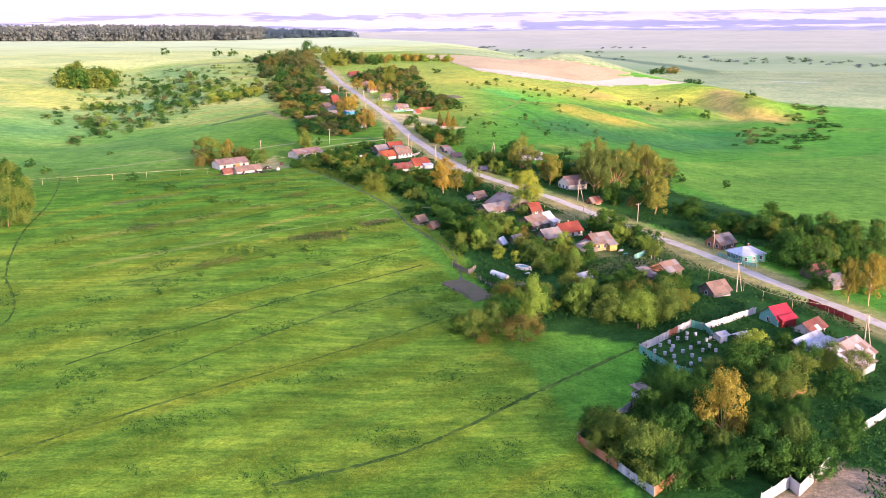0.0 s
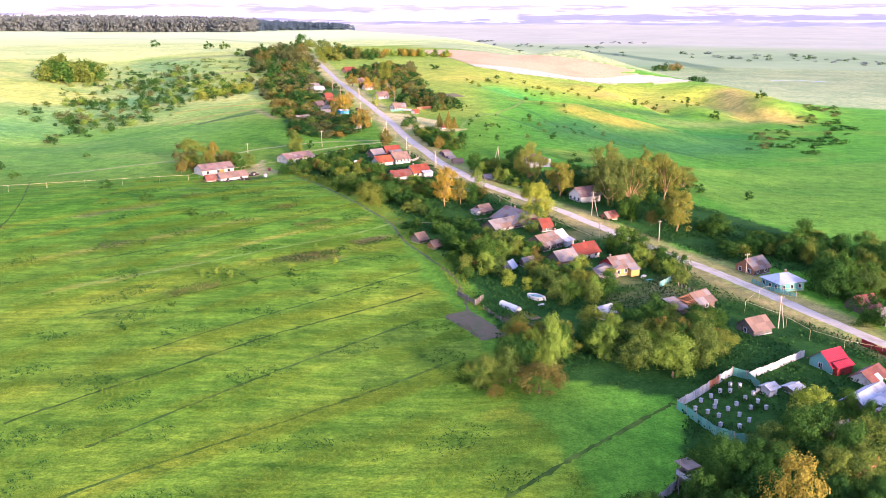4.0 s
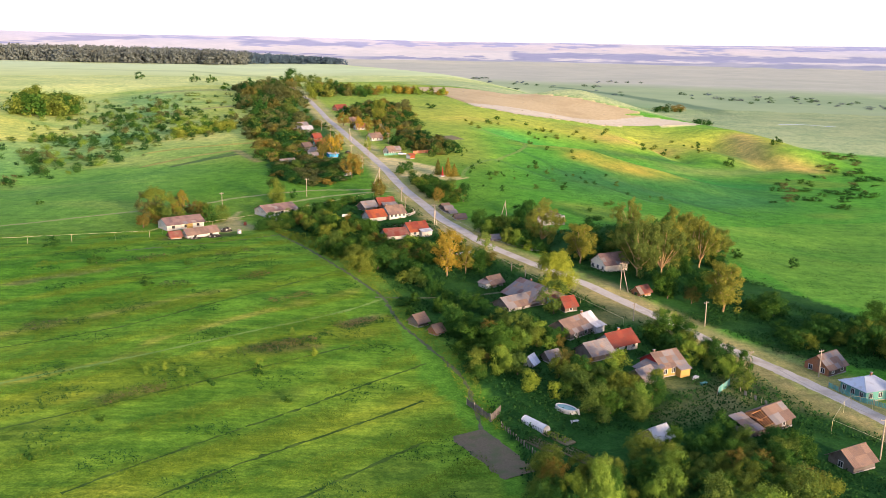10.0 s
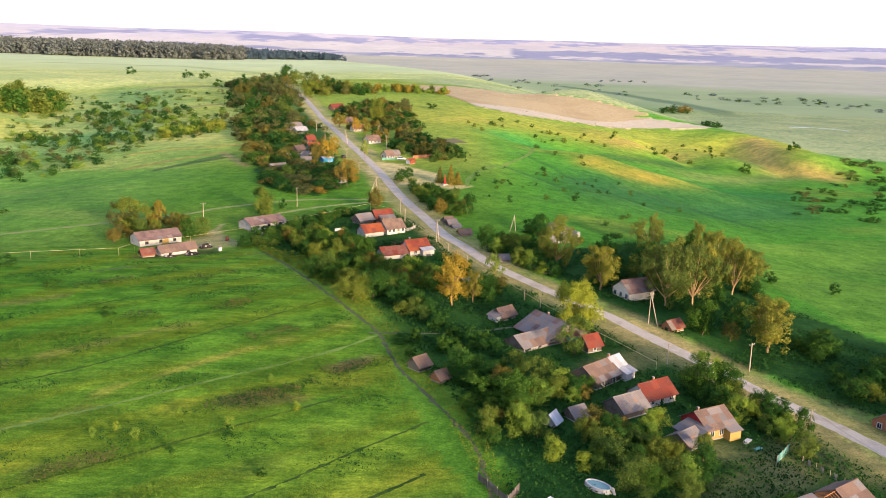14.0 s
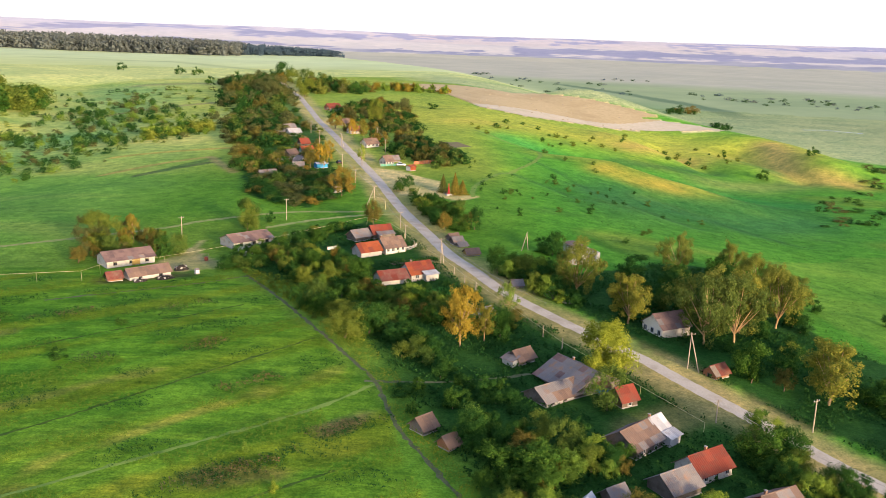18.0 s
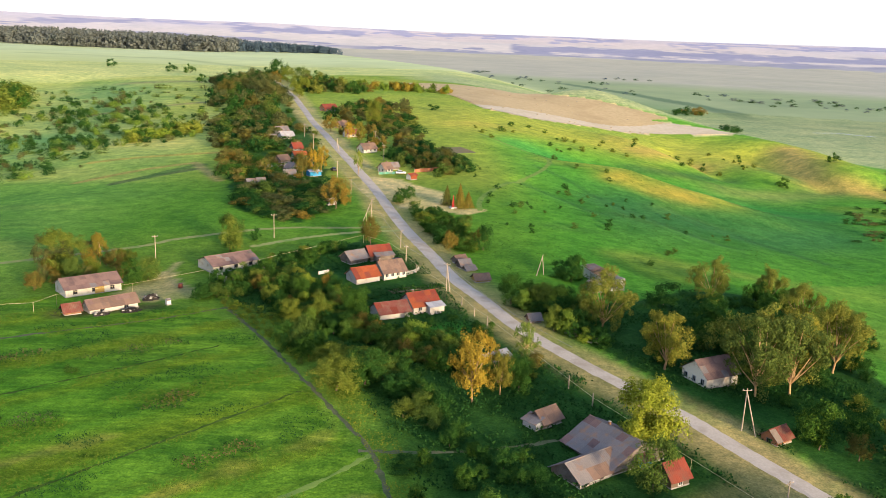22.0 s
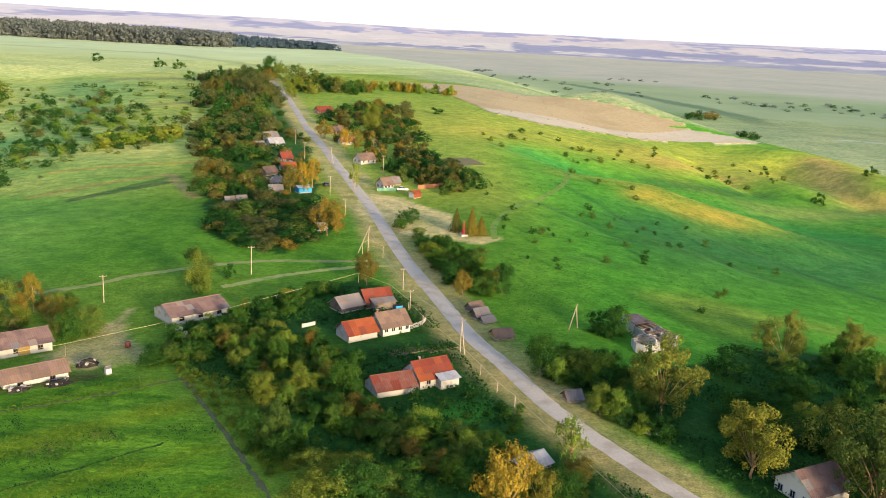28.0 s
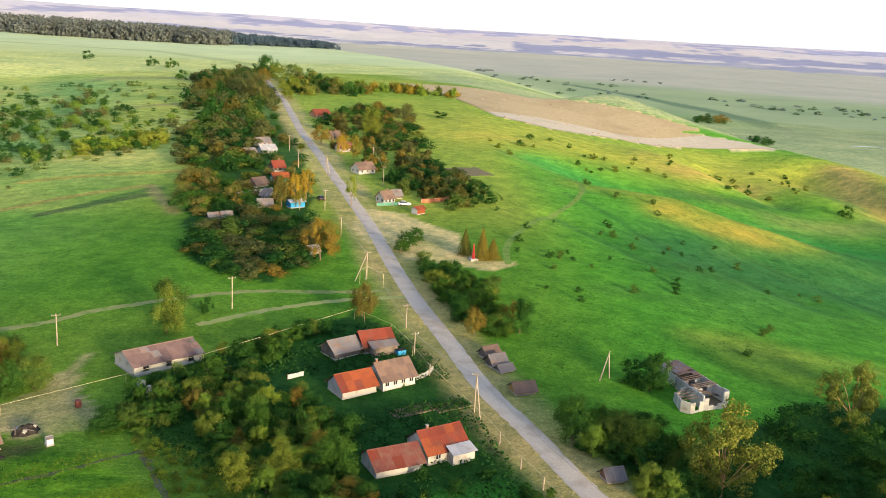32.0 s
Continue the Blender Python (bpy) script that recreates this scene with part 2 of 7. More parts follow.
    "leaf_pale": foliage("pale_yellow_green_leaves", (0.086, 0.125, 0.019), (0.192, 0.243, 0.038), (0.350, 0.380, 0.076)),
    "leaf_poplar": foliage("poplar_leaves", (0.055, 0.080, 0.018), (0.155, 0.180, 0.034), (0.31, 0.30, 0.058)),
    "leaf_weed": foliage("rank_weeds", (0.011, 0.040, 0.012), (0.026, 0.078, 0.019), (0.056, 0.125, 0.028)),
    "leaf_bright": foliage("bright_lime_leaves", (0.060, 0.105, 0.014), (0.165, 0.250, 0.034), (0.320, 0.410, 0.062)),
    "leaf_lime": foliage("golden_lime_leaves", (0.10, 0.135, 0.012), (0.255, 0.285, 0.028), (0.42, 0.42, 0.055)),
    "leaf_dusk": foliage("dusky_brown_green_leaves", (0.050, 0.056, 0.020), (0.125, 0.128, 0.042), (0.235, 0.215, 0.072)),
    # distance haze is put into these leaves as a pale blue
    "leaf_far": foliage("haze_blue_leaves", (0.075, 0.098, 0.132), (0.098, 0.126, 0.166), (0.124, 0.156, 0.198)),
    "needles": foliage("spruce_needles", (0.06, 0.070, 0.018), (0.15, 0.135, 0.030), (0.28, 0.22, 0.045), 0.1),
    "tuft": foliage("meadow_herbs", (0.085, 0.138, 0.013), (0.150, 0.198, 0.020), (0.235, 0.255, 0.036)),
    "gold_tuft": foliage("golden_tipped_herbs", (0.070, 0.125, 0.014), (0.135, 0.185, 0.022), (0.25, 0.235, 0.036)),
    "clover": foliage("mauve_seed_heads", (0.070, 0.075, 0.030), (0.135, 0.105, 0.060), (0.22, 0.145, 0.105)),
    "ground": ground_cover("meadow_and_plots", 0.4, NEAR_SCALES),
    "far": ground_cover("far_fields", 0.03, FAR_SCALES),
}
M["glass"].node_tree.nodes["Principled BSDF"].inputs["Base Color"].default_value = (0.02, 0.025, 0.03, 1)


def smooth(v, a, b):
    """0 below a, 1 above b, smooth between."""
    s = np.clip((v - a) / (b - a), 0, 1)
    return s * s * (3 - 2 * s)


def off_line(x, y, x0, y0, x1, y1):
    """Distance from a line between two places, and how far along it (0 to 1)."""
    dx, dy = x1 - x0, y1 - y0
    s = np.clip(((x - x0) * dx + (y - y0) * dy) / (dx * dx + dy * dy), 0, 1)
    return np.hypot(x - x0 - s * dx, y - y0 - s * dy), s


def off_end(x, y, x0, y0, x1, y1):
    """1 beside a stretch of line, falling off before its start and after its end, so that stretches join."""
    dx, dy = x1 - x0, y1 - y0
    far = np.hypot(dx, dy)
    k = ((x - x0) * dx + (y - y0) * dy) / far
    return 1 / (1 + np.exp(np.clip(-k / 7, -60, 60))) / (1 + np.exp(np.clip((k - far) / 7, -60, 60)))


def height(x, y):
    """The land: a village spur that climbs to a crest, a river valley on one side and a gully on the other."""
    spur = np.interp(y, [-800, 60, 170, 225, 270, 305, 350, 385, 460, 500, 640, 800, 955, 1850], [-9, -7, -5.5, -4.5, -2.6, -1.0, -0.6, 0.6, 4.0, 5.0, 9.5, 14.5, 17, 14])
    drop = np.interp(y, [-800, 200, 350, 500, 700, 900, 1300], [3, 5, 10, 21, 29, 33, 36])
    z = spur - drop * smooth(x, 5, np.interp(y, [200, 500, 900], [150, 170, 260]))
    z = z + np.interp(y, [100, 236, 330, 370], [1, 2.2, 1.5, 0]) * smooth(-x, 0, 60) - 2.5 * smooth(-x, 70, 200) * smooth(y, 200, 420)
    # the grassy spur below the village, the hollow behind it, and the long ridge with the stubble
    for x0, y0, x1, y1, h0, h1, wide in ((52, 580, 84, 566, 2.0, 6.0, 20), (84, 566, 118, 553, 6.0, 4.5, 21), (118, 553, 165, 538, 4.5, 0.5, 22)):
        d, s = off_line(x, y, x0, y0, x1, y1)
        z = z + (h0 + (h1 - h0) * s) * np.exp(-(d / wide) ** 2) * off_end(x, y, x0, y0, x1, y1)
    for x0, y0, x1, y1, h0, h1, wide in ((30, 636, 64, 613, 0.5, 4.5, 17), (64, 613, 100, 604, 4.5, 5.5, 19), (100, 604, 140, 594, 5.5, 4.0, 22), (140, 594, 190, 572, 4.0, 0.5, 24)):
        d, s = off_line(x, y, x0, y0, x1, y1)
        z = z - (h0 + (h1 - h0) * s) * np.exp(-(d / wide) ** 2) * off_end(x, y, x0, y0, x1, y1)
    for x0, y0, x1, y1, h0, h1, wide in ((128, 960, 190, 850, 20, 15, 50), (190, 850, 235, 775, 15, 13, 46), (235, 775, 240, 655, 13, 12, 34), (110, 742, 132, 668, 4, 5, 20), (176, 748, 190, 660, 2, 4.5, 15)):
        d, s = off_line(x, y, x0, y0, x1, y1)
        z = z + (h0 + (h1 - h0) * s) * np.exp(-(d / wide) ** 2) * off_end(x, y, x0, y0, x1, y1)
    for x0, y0, x1, y1, deep, wide in ((150, 745, 163, 665, 2.5, 9), (206, 740, 214, 650, 3.0, 9), (60, 520, 96, 470, 1.6, 9), (30, 520, 52, 482, 1.2, 6), (100, 520, 135, 470, 1.6, 10)):
        d, s = off_line(x, y, x0, y0, x1, y1)
        z = z - deep * np.exp(-(d / wide) ** 2)
    d, s = off_line(x, y, -310, 900, -190, 480)
    z = z - 8 * np.exp(-(d / 55) ** 2)
    past = smooth(0.939 * x + 0.344 * (y - 1000), 110, 420) * smooth(y, 500, 900)
    past = np.maximum(past, smooth(y, 1950, 2400))
    z = z * (1 - past) - 18 * past
    r = np.hypot(x, y)
    side = x / np.maximum(r, 1)
    hill = np.clip((r - 3300) / 1400, 0, 1) * smooth(y, -2500, 500)
    top = np.interp(np.degrees(np.arctan2(x, np.maximum(y, 1))), [-25, -17.4, -9.8, -4, 0.7, 8.2, 15, 26.4], [78.5, 71, 70, 60.5, 55, 61, 61, 65])
    tilt = -78 / 3300 * (1 - hill) + (top - 60) / 4700 * hill
    far = smooth(hill, 0, 0.03)
    rise = 60 + np.minimum(r, 4700) * tilt - 0.03 * np.maximum(r - 4700, 0) + 2.5 * np.sin(r / 90 + 11 * side)
    return z * (1 - far) + rise * far + 0.25 * np.sin(x / 17 + 2 * np.sin(y / 41)) * np.sin(y / 23) * smooth(r, 120, 200)


# ---- the land ----
ROAD = [(330, -420), (230, -140), (165, 30), (130, 110), (98.3, 190.8), (90.5, 208), (79, 233.5), (69, 251.5), (60.5, 264), (51.8, 279.5), (44, 293), (35.5, 308), (24, 325.5), (12.6, 346), (5.7, 365), (-0.4, 380.1), (-7, 402.2), (-13.5, 425), (-20.4, 453.9), (-27.5, 488), (-36.2, 523.2), (-45.4, 559.3), (-56.8, 607.1), (-70, 657.5), (-88, 737.8), (-102.5, 801), (-118, 860), (-140, 960)]


def inside(x, y, poly):
    """Whether places lie in a polygon."""
    hit = np.zeros(np.shape(x), bool)
    for (x0, y0), (x1, y1) in zip(poly, poly[1:] + poly[:1]):
        if y0 != y1:
            hit ^= ((y0 > y) != (y1 > y)) & (x < (x1 - x0) * (y - y0) / (y1 - y0) + x0)
    return hit


def near_line(x, y, line):
    return np.min([off_line(x, y, *a, *b)[0] for a, b in zip(line, line[1:])], axis=0)


def waves(x, y, size, seed):
    """Soft, irregular patches between -1 and 1."""
    rng = np.random.RandomState(seed)
    total = 0
    for k in range(6):
        a, s, p = rng.rand() * 6.3, size * (0.5 + rng.rand()), rng.rand() * 6.3
        total = total + np.sin((x * np.cos(a) + y * np.sin(a)) / s + p + 1.3 * np.sin((y * np.cos(a) - x * np.sin(a)) / s / 1.7))
    return total / 4.0


STUBBLE = [(-35, 953), (4, 955), (54, 955), (95, 918), (130, 892), (176, 847), (160, 838), (196, 818), (218, 803), (205, 799), (156, 803), (106, 781), (60, 750), (30, 764), (6, 861), (-18, 926)]
SAND = [(-31, 509), (-17, 504.5), (-4, 487), (-2, 470), (5, 459), (13, 458), (5, 451), (-16, 455), (-21, 470), (-28, 470), (-34, 500)]
YARD = [(-73, 389), (-70, 379), (-66, 368), (-60, 360), (-66, 355), (-79, 361), (-76, 372)]
GRAVEL = [(46, 114), (52, 118), (60, 125), (72, 120), (70, 100), (44, 100)]
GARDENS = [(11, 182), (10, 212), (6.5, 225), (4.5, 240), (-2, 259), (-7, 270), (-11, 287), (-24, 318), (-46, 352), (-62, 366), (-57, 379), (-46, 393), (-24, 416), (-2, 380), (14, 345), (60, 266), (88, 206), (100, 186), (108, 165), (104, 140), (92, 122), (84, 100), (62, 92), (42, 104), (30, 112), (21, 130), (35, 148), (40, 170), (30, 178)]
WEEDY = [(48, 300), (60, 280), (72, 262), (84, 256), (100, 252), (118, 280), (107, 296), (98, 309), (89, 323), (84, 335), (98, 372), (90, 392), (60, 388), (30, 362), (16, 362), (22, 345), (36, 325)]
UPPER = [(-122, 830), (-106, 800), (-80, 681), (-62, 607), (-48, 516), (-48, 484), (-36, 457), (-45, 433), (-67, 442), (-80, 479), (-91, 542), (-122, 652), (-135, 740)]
# the part of the valley field that is painted as sunlit
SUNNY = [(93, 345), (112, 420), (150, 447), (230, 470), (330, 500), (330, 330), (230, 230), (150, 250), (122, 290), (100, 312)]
LEFT_FIELD = [(-150, -60), (-40, -120), (46, 20), (30, 90), (14, 175), (0, 222), (-17, 286), (-51, 350), (-92, 356), (-150, 352)]

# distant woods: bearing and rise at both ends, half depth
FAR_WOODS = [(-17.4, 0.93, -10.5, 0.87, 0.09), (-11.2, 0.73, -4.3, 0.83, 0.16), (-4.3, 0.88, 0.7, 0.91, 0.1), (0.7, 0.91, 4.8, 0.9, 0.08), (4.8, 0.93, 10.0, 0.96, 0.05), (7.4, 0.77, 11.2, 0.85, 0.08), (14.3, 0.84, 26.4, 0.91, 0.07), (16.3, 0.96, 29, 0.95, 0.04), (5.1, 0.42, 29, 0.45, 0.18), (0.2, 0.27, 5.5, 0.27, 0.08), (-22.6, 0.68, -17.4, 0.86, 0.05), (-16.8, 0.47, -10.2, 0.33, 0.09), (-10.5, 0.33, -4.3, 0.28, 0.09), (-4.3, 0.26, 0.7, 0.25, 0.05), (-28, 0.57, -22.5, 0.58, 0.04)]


def cover(x, y):
    """What grows or lies at a place, coloured with some light, shade and haze."""
    c = np.zeros((*np.shape(x), 3))

    def lay(mask, r, g, b):
        m = np.clip(mask, 0, 1)[..., None]
        c[:] = c * (1 - m) + np.array([r, g, b]) * m

    lay(np.ones_like(x), 0.078, 0.195, 0.018)
    lay(0.55 * smooth(waves(x, y, 30, 1), -0.2, 0.9), 0.135, 0.21, 0.028)
    # meadow strips of the long field, side by side
    across, along = -0.63 * x + 0.777 * y, 0.777 * x + 0.63 * y
    wx, wy = x + 2.5 * waves(x, y, 6, 90), y + 2.5 * waves(x, y, 6, 91)
    meadow = inside(wx, wy, LEFT_FIELD)
    bend = across + 1.2 * np.sin(along / 19)
    band = np.sin(bend / 3.1) + 0.8 * np.sin(bend / 5.7 + 1) + 0.5 * np.sin(bend / 1.3)
    lay(meadow * 0.55 * smooth(band, 0.0, 1.5), 0.189, 0.215, 0.014)
    lay(meadow * 0.4 * smooth(-band, 0.2, 1.6), 0.060, 0.140, 0.010)
    lay(meadow * 0.45 * smooth(waves(x, y, 5, 5) + 0.35 * band, 0.7, 1.4), 0.204, 0.190, 0.022)
    lay(meadow * 0.5 * smooth(waves(x, y, 14, 3), 0.5, 1.2), 0.046, 0.100, 0.011)
    furrow = np.abs(np.mod(bend + 4, 11.5) - 5.75)
    lay(meadow * 0.45 * (1 - smooth(furrow, 0.35, 1.1)), 0.056, 0.105, 0.012)
    lay(meadow * 0.5 * smooth(waves(x, y, 6, 12), 0.95, 1.4) * smooth(y, 200, 220), 0.204, 0.100, 0.043)
    for x0, y0, x1, y1, wide, tone in ((-23, 190, -8, 203, 4.5, (0.035, 0.095, 0.02)), (-14, 181, 2, 196, 4, (0.04, 0.105, 0.02)), (-76, 208, -68, 213, 3, (0.04, 0.09, 0.02)), (-36, 223, -30, 228, 3, (0.04, 0.10, 0.02)), (-40, 249, -29, 252, 3, (0.13, 0.085, 0.05)), (-23, 266, -17, 273, 2, (0.20, 0.12, 0.09)), (-62, 223, -56, 228, 2, (0.17, 0.11, 0.07)), (-91, 224, -63, 245, 1.4, (0.24, 0.23, 0.05)), (-103, 249, -56, 287, 1.5, (0.21, 0.20, 0.05)), (-64, 250, -23, 292, 1.3, (0.24, 0.24, 0.05)), (-110, 290, -90, 304, 2.2, (0.20, 0.12, 0.09))):
        d, s = off_line(x, y, x0, y0, x1, y1)
        lay(0.7 * (1 - smooth(d + 1.1 * waves(x, y, 2.5, 19), wide * 0.5, wide * 1.2)), *tone)
    lay(meadow * 0.5 * (1 - smooth(y, 210, 290)) * (0.85 + 0.3 * waves(x, y, 9, 72)), 0.165, 0.235, 0.024)
    lay(meadow * 0.5 * smooth(y, 260, 310) * (0.85 + 0.3 * waves(x, y, 12, 71)), 0.060, 0.180, 0.009)
    # lush gardens: dark rank growth, with the shade between the trees painted in
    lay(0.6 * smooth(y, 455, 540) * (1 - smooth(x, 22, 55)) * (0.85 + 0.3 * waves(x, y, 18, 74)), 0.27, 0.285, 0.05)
    lush_shaded = (inside(wx, wy, GARDENS) | inside(wx, wy, WEEDY) | inside(wx, wy, UPPER)) * 1.0
    lay(lush_shaded * 0.9, 0.013, 0.056, 0.013)
    lay(lush_shaded * 0.55 * smooth(waves(x, y, 7, 8), 0.4, 1.1), 0.040, 0.125, 0.022)
    d, s = off_line(x, y, -10, 341, -1, 345)
    lay(0.8 * (1 - smooth(d + 1.5 * waves(x, y, 4, 57), 1.5, 5.5)), 0.045, 0.175, 0.020)
    verge = near_line(x, y, [(-46, 352), (-26, 317), (-11, 287), (-5, 268), (2, 252)])
    lay(0.6 * (1 - smooth(verge, 1.5, 5.0)) * (0.85 + 0.3 * waves(x, y, 4, 61)), 0.105, 0.205, 0.028)
    # valley slopes: lush below, drier on the ridges, with shade and sun painted in
    slope = smooth(x, 12, 40) * (1 - lush_shaded)
    lay(slope * 0.8, 0.068, 0.235, 0.022)
    # lush flank, darkened as if the ridges shaded it
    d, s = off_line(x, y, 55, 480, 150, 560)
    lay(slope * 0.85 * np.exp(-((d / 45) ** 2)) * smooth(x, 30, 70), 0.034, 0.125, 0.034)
    lay(slope * 0.5 * smooth(waves(x, y, 16, 41), 0.3, 1.0), 0.16, 0.22, 0.03)
    lay(slope * 0.5 * smooth(waves(x + 0.5 * y, y, 8, 42), 0.5, 1.1), 0.045, 0.12, 0.025)
    d, s = off_line(x, y, 48, 418, 130, 412)
    lay(slope * 0.6 * np.exp(-((d / 5) ** 2)), 0.17, 0.25, 0.04)
    # field beyond the shade's edge, the sunlight put in as lighter grass
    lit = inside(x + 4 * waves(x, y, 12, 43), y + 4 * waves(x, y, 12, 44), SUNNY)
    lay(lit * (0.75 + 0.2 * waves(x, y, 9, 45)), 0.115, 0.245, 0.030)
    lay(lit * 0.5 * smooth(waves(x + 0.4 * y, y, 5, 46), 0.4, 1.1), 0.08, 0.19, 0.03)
    # the long ridge: low sun painted gold on its dry top, lush foot darkened
    up = near_line(x, y, [(25, 695), (80, 706), (125, 726), (175, 738), (220, 722)])
    lay(0.95 * np.exp(-((up / 52) ** 2)) * (0.85 + 0.25 * waves(x, y, 26, 6)), 0.31, 0.30, 0.045)
    lay(0.75 * np.exp(-((up / 30) ** 2)) * smooth(waves(x, y, 18, 66), 0.1, 0.9), 0.31, 0.27, 0.055)
    d = near_line(x, y, [(118, 680), (140, 694), (158, 706)])
    lay(0.8 * np.exp(-((d / 15) ** 2)), 0.34, 0.25, 0.07)
    d = near_line(x, y, [(228, 745), (219, 702), (212, 664), (238, 640)])
    lay(0.85 * np.exp(-((d / 13) ** 2)), 0.38, 0.26, 0.085)
    d = near_line(x, y, [(198, 712), (204, 668)])
    lay(0.7 * np.exp(-((d / 7) ** 2)), 0.06, 0.15, 0.04)
    d = near_line(x, y, [(205, 640), (170, 622), (150, 620)])
    lay(0.6 * np.exp(-((d / 16) ** 2)), 0.21, 0.23, 0.075)
    d, s = off_line(x, y, 20, 740, 150, 760)
    lay(0.6 * np.exp(-((d / 44) ** 2)) * (0.75 + 0.4 * waves(x, y, 16, 7)), 0.25, 0.27, 0.05)
    # the hollow behind the spur painted shaded, and the spur's dry crest painted sunlit
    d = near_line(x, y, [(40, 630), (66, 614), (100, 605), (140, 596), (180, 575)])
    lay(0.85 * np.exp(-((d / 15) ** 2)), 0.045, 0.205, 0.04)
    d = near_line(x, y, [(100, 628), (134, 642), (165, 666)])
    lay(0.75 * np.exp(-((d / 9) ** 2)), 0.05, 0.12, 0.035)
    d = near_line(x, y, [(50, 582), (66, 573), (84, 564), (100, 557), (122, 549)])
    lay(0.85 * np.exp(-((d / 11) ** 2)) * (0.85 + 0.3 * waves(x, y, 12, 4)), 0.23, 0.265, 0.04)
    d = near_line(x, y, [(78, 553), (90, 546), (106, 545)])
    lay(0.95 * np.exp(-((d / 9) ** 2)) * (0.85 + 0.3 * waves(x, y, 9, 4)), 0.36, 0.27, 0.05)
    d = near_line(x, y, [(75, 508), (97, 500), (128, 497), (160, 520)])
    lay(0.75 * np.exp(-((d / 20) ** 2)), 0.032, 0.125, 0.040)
    for x0, y0, x1, y1, wide in ((30, 520, 52, 482, 2.2), (60, 520, 96, 470, 3.0), (100, 520, 135, 470, 3.0), (40, 560, 62, 515, 1.6)):
        d, s = off_line(x, y, x0, y0, x1, y1)
        lay(0.6 * np.exp(-((d / wide) ** 2)), 0.03, 0.10, 0.03)
    rills = np.sin((0.5 * x + 0.86 * y) / 2.6 + 1.6 * waves(x, y, 14, 47)) * smooth(waves(x, y, 22, 48), -0.2, 0.7)
    lay(slope * smooth(y, 380, 430) * (1 - smooth(y, 760, 800)) * 0.32 * smooth(rills, 0.2, 0.95), 0.05, 0.13, 0.03)
    # fields beyond the gully and up to the forest, paled by painted haze
    west = smooth(-x, 85, 130) * smooth(y, 330, 400)
    lay(west * 0.85, 0.115, 0.250, 0.042)
    lay(west * 0.85 * smooth(y + 0.3 * (x + 100), 470, 580), 0.29, 0.32, 0.105)
    # sunny yellow streaks painted along the contours, darker ones between them
    drift = np.sin((0.25 * x + 0.97 * y) / 9 + 1.5 * waves(x, y, 40, 81)) + waves(x, y, 22, 82)
    lay(west * (0.25 + 0.3 * smooth(y, 480, 580)) * smooth(drift, 0.3, 1.4), 0.35, 0.33, 0.11)
    lay(west * 0.5 * smooth(-drift, 0.5, 1.6), 0.10, 0.205, 0.042)
    swale = near_line(x, y, [(-245, 520), (-205, 600), (-190, 680), (-215, 790), (-260, 880)])
    lay(west * 0.75 * np.exp(-((swale / 38) ** 2)) * (0.8 + 0.3 * waves(x, y, 15, 83)), 0.11, 0.235, 0.085)
    lay(west * 0.55 * smooth(waves(x, y, 20, 84) + waves(x, y, 8, 85), 0.6, 1.5) * smooth(y, 560, 640), 0.045, 0.13, 0.04)
    d = near_line(x, y, [(-160, 690), (-140, 780), (-170, 850)])
    lay(west * 0.75 * np.exp(-((d / 34) ** 2)), 0.24, 0.27, 0.055)
    d, s = off_line(x, y, -250, 905, -150, 925)
    lay(0.6 * np.exp(-((d / 10) ** 2)), 0.20, 0.16, 0.10)
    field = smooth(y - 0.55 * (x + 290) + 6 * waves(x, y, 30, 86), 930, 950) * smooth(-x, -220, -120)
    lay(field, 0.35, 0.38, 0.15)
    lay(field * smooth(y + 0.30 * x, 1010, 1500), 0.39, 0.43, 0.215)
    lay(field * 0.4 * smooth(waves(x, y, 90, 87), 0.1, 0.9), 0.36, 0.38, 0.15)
    d = near_line(x, y, [(-560, 1420), (-345, 1380), (-200, 1200), (-150, 1080)])
    lay(field * 0.55 * (1 - smooth(d, 5, 14)), 0.16, 0.21, 0.09)
    d, s = off_line(x, y, -330, 690, -262, 640)
    lay((1 - smooth(d + 3 * waves(x, y, 12, 88), 30, 36)) * (0.85 + 0.15 * waves(x, y, 18, 89)), 0.33, 0.34, 0.085)
    for x0, y0, x1, y1, wide, r, g, b in ((-124, 492, -100, 515, 3.2, 0.06, 0.085, 0.04), (-150, 540, -99, 556, 3.0, 0.29, 0.23, 0.06), (-116, 500, -99, 527, 3.0, 0.045, 0.10, 0.03), (-140, 500, -104, 530, 2.6, 0.27, 0.21, 0.07), (-103, 530, -85, 492, 2.6, 0.24, 0.20, 0.09), (-210, 700, -140, 760, 5, 0.17, 0.16, 0.08)):
        d, s = off_line(x, y, x0, y0, x1, y1)
        lay(0.8 * (1 - smooth(d, wide * 0.6, wide)), r, g, b)
    # the flood plain and the steppe behind it, distance haze put into the colour
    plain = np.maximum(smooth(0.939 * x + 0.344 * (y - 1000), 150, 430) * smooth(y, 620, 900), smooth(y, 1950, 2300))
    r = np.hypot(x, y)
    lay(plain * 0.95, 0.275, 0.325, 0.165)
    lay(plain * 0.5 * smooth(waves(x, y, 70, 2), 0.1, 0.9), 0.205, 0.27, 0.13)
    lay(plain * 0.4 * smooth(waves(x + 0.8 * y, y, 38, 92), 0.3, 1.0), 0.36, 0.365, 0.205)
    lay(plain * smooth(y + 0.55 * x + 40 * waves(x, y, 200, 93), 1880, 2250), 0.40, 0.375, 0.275)
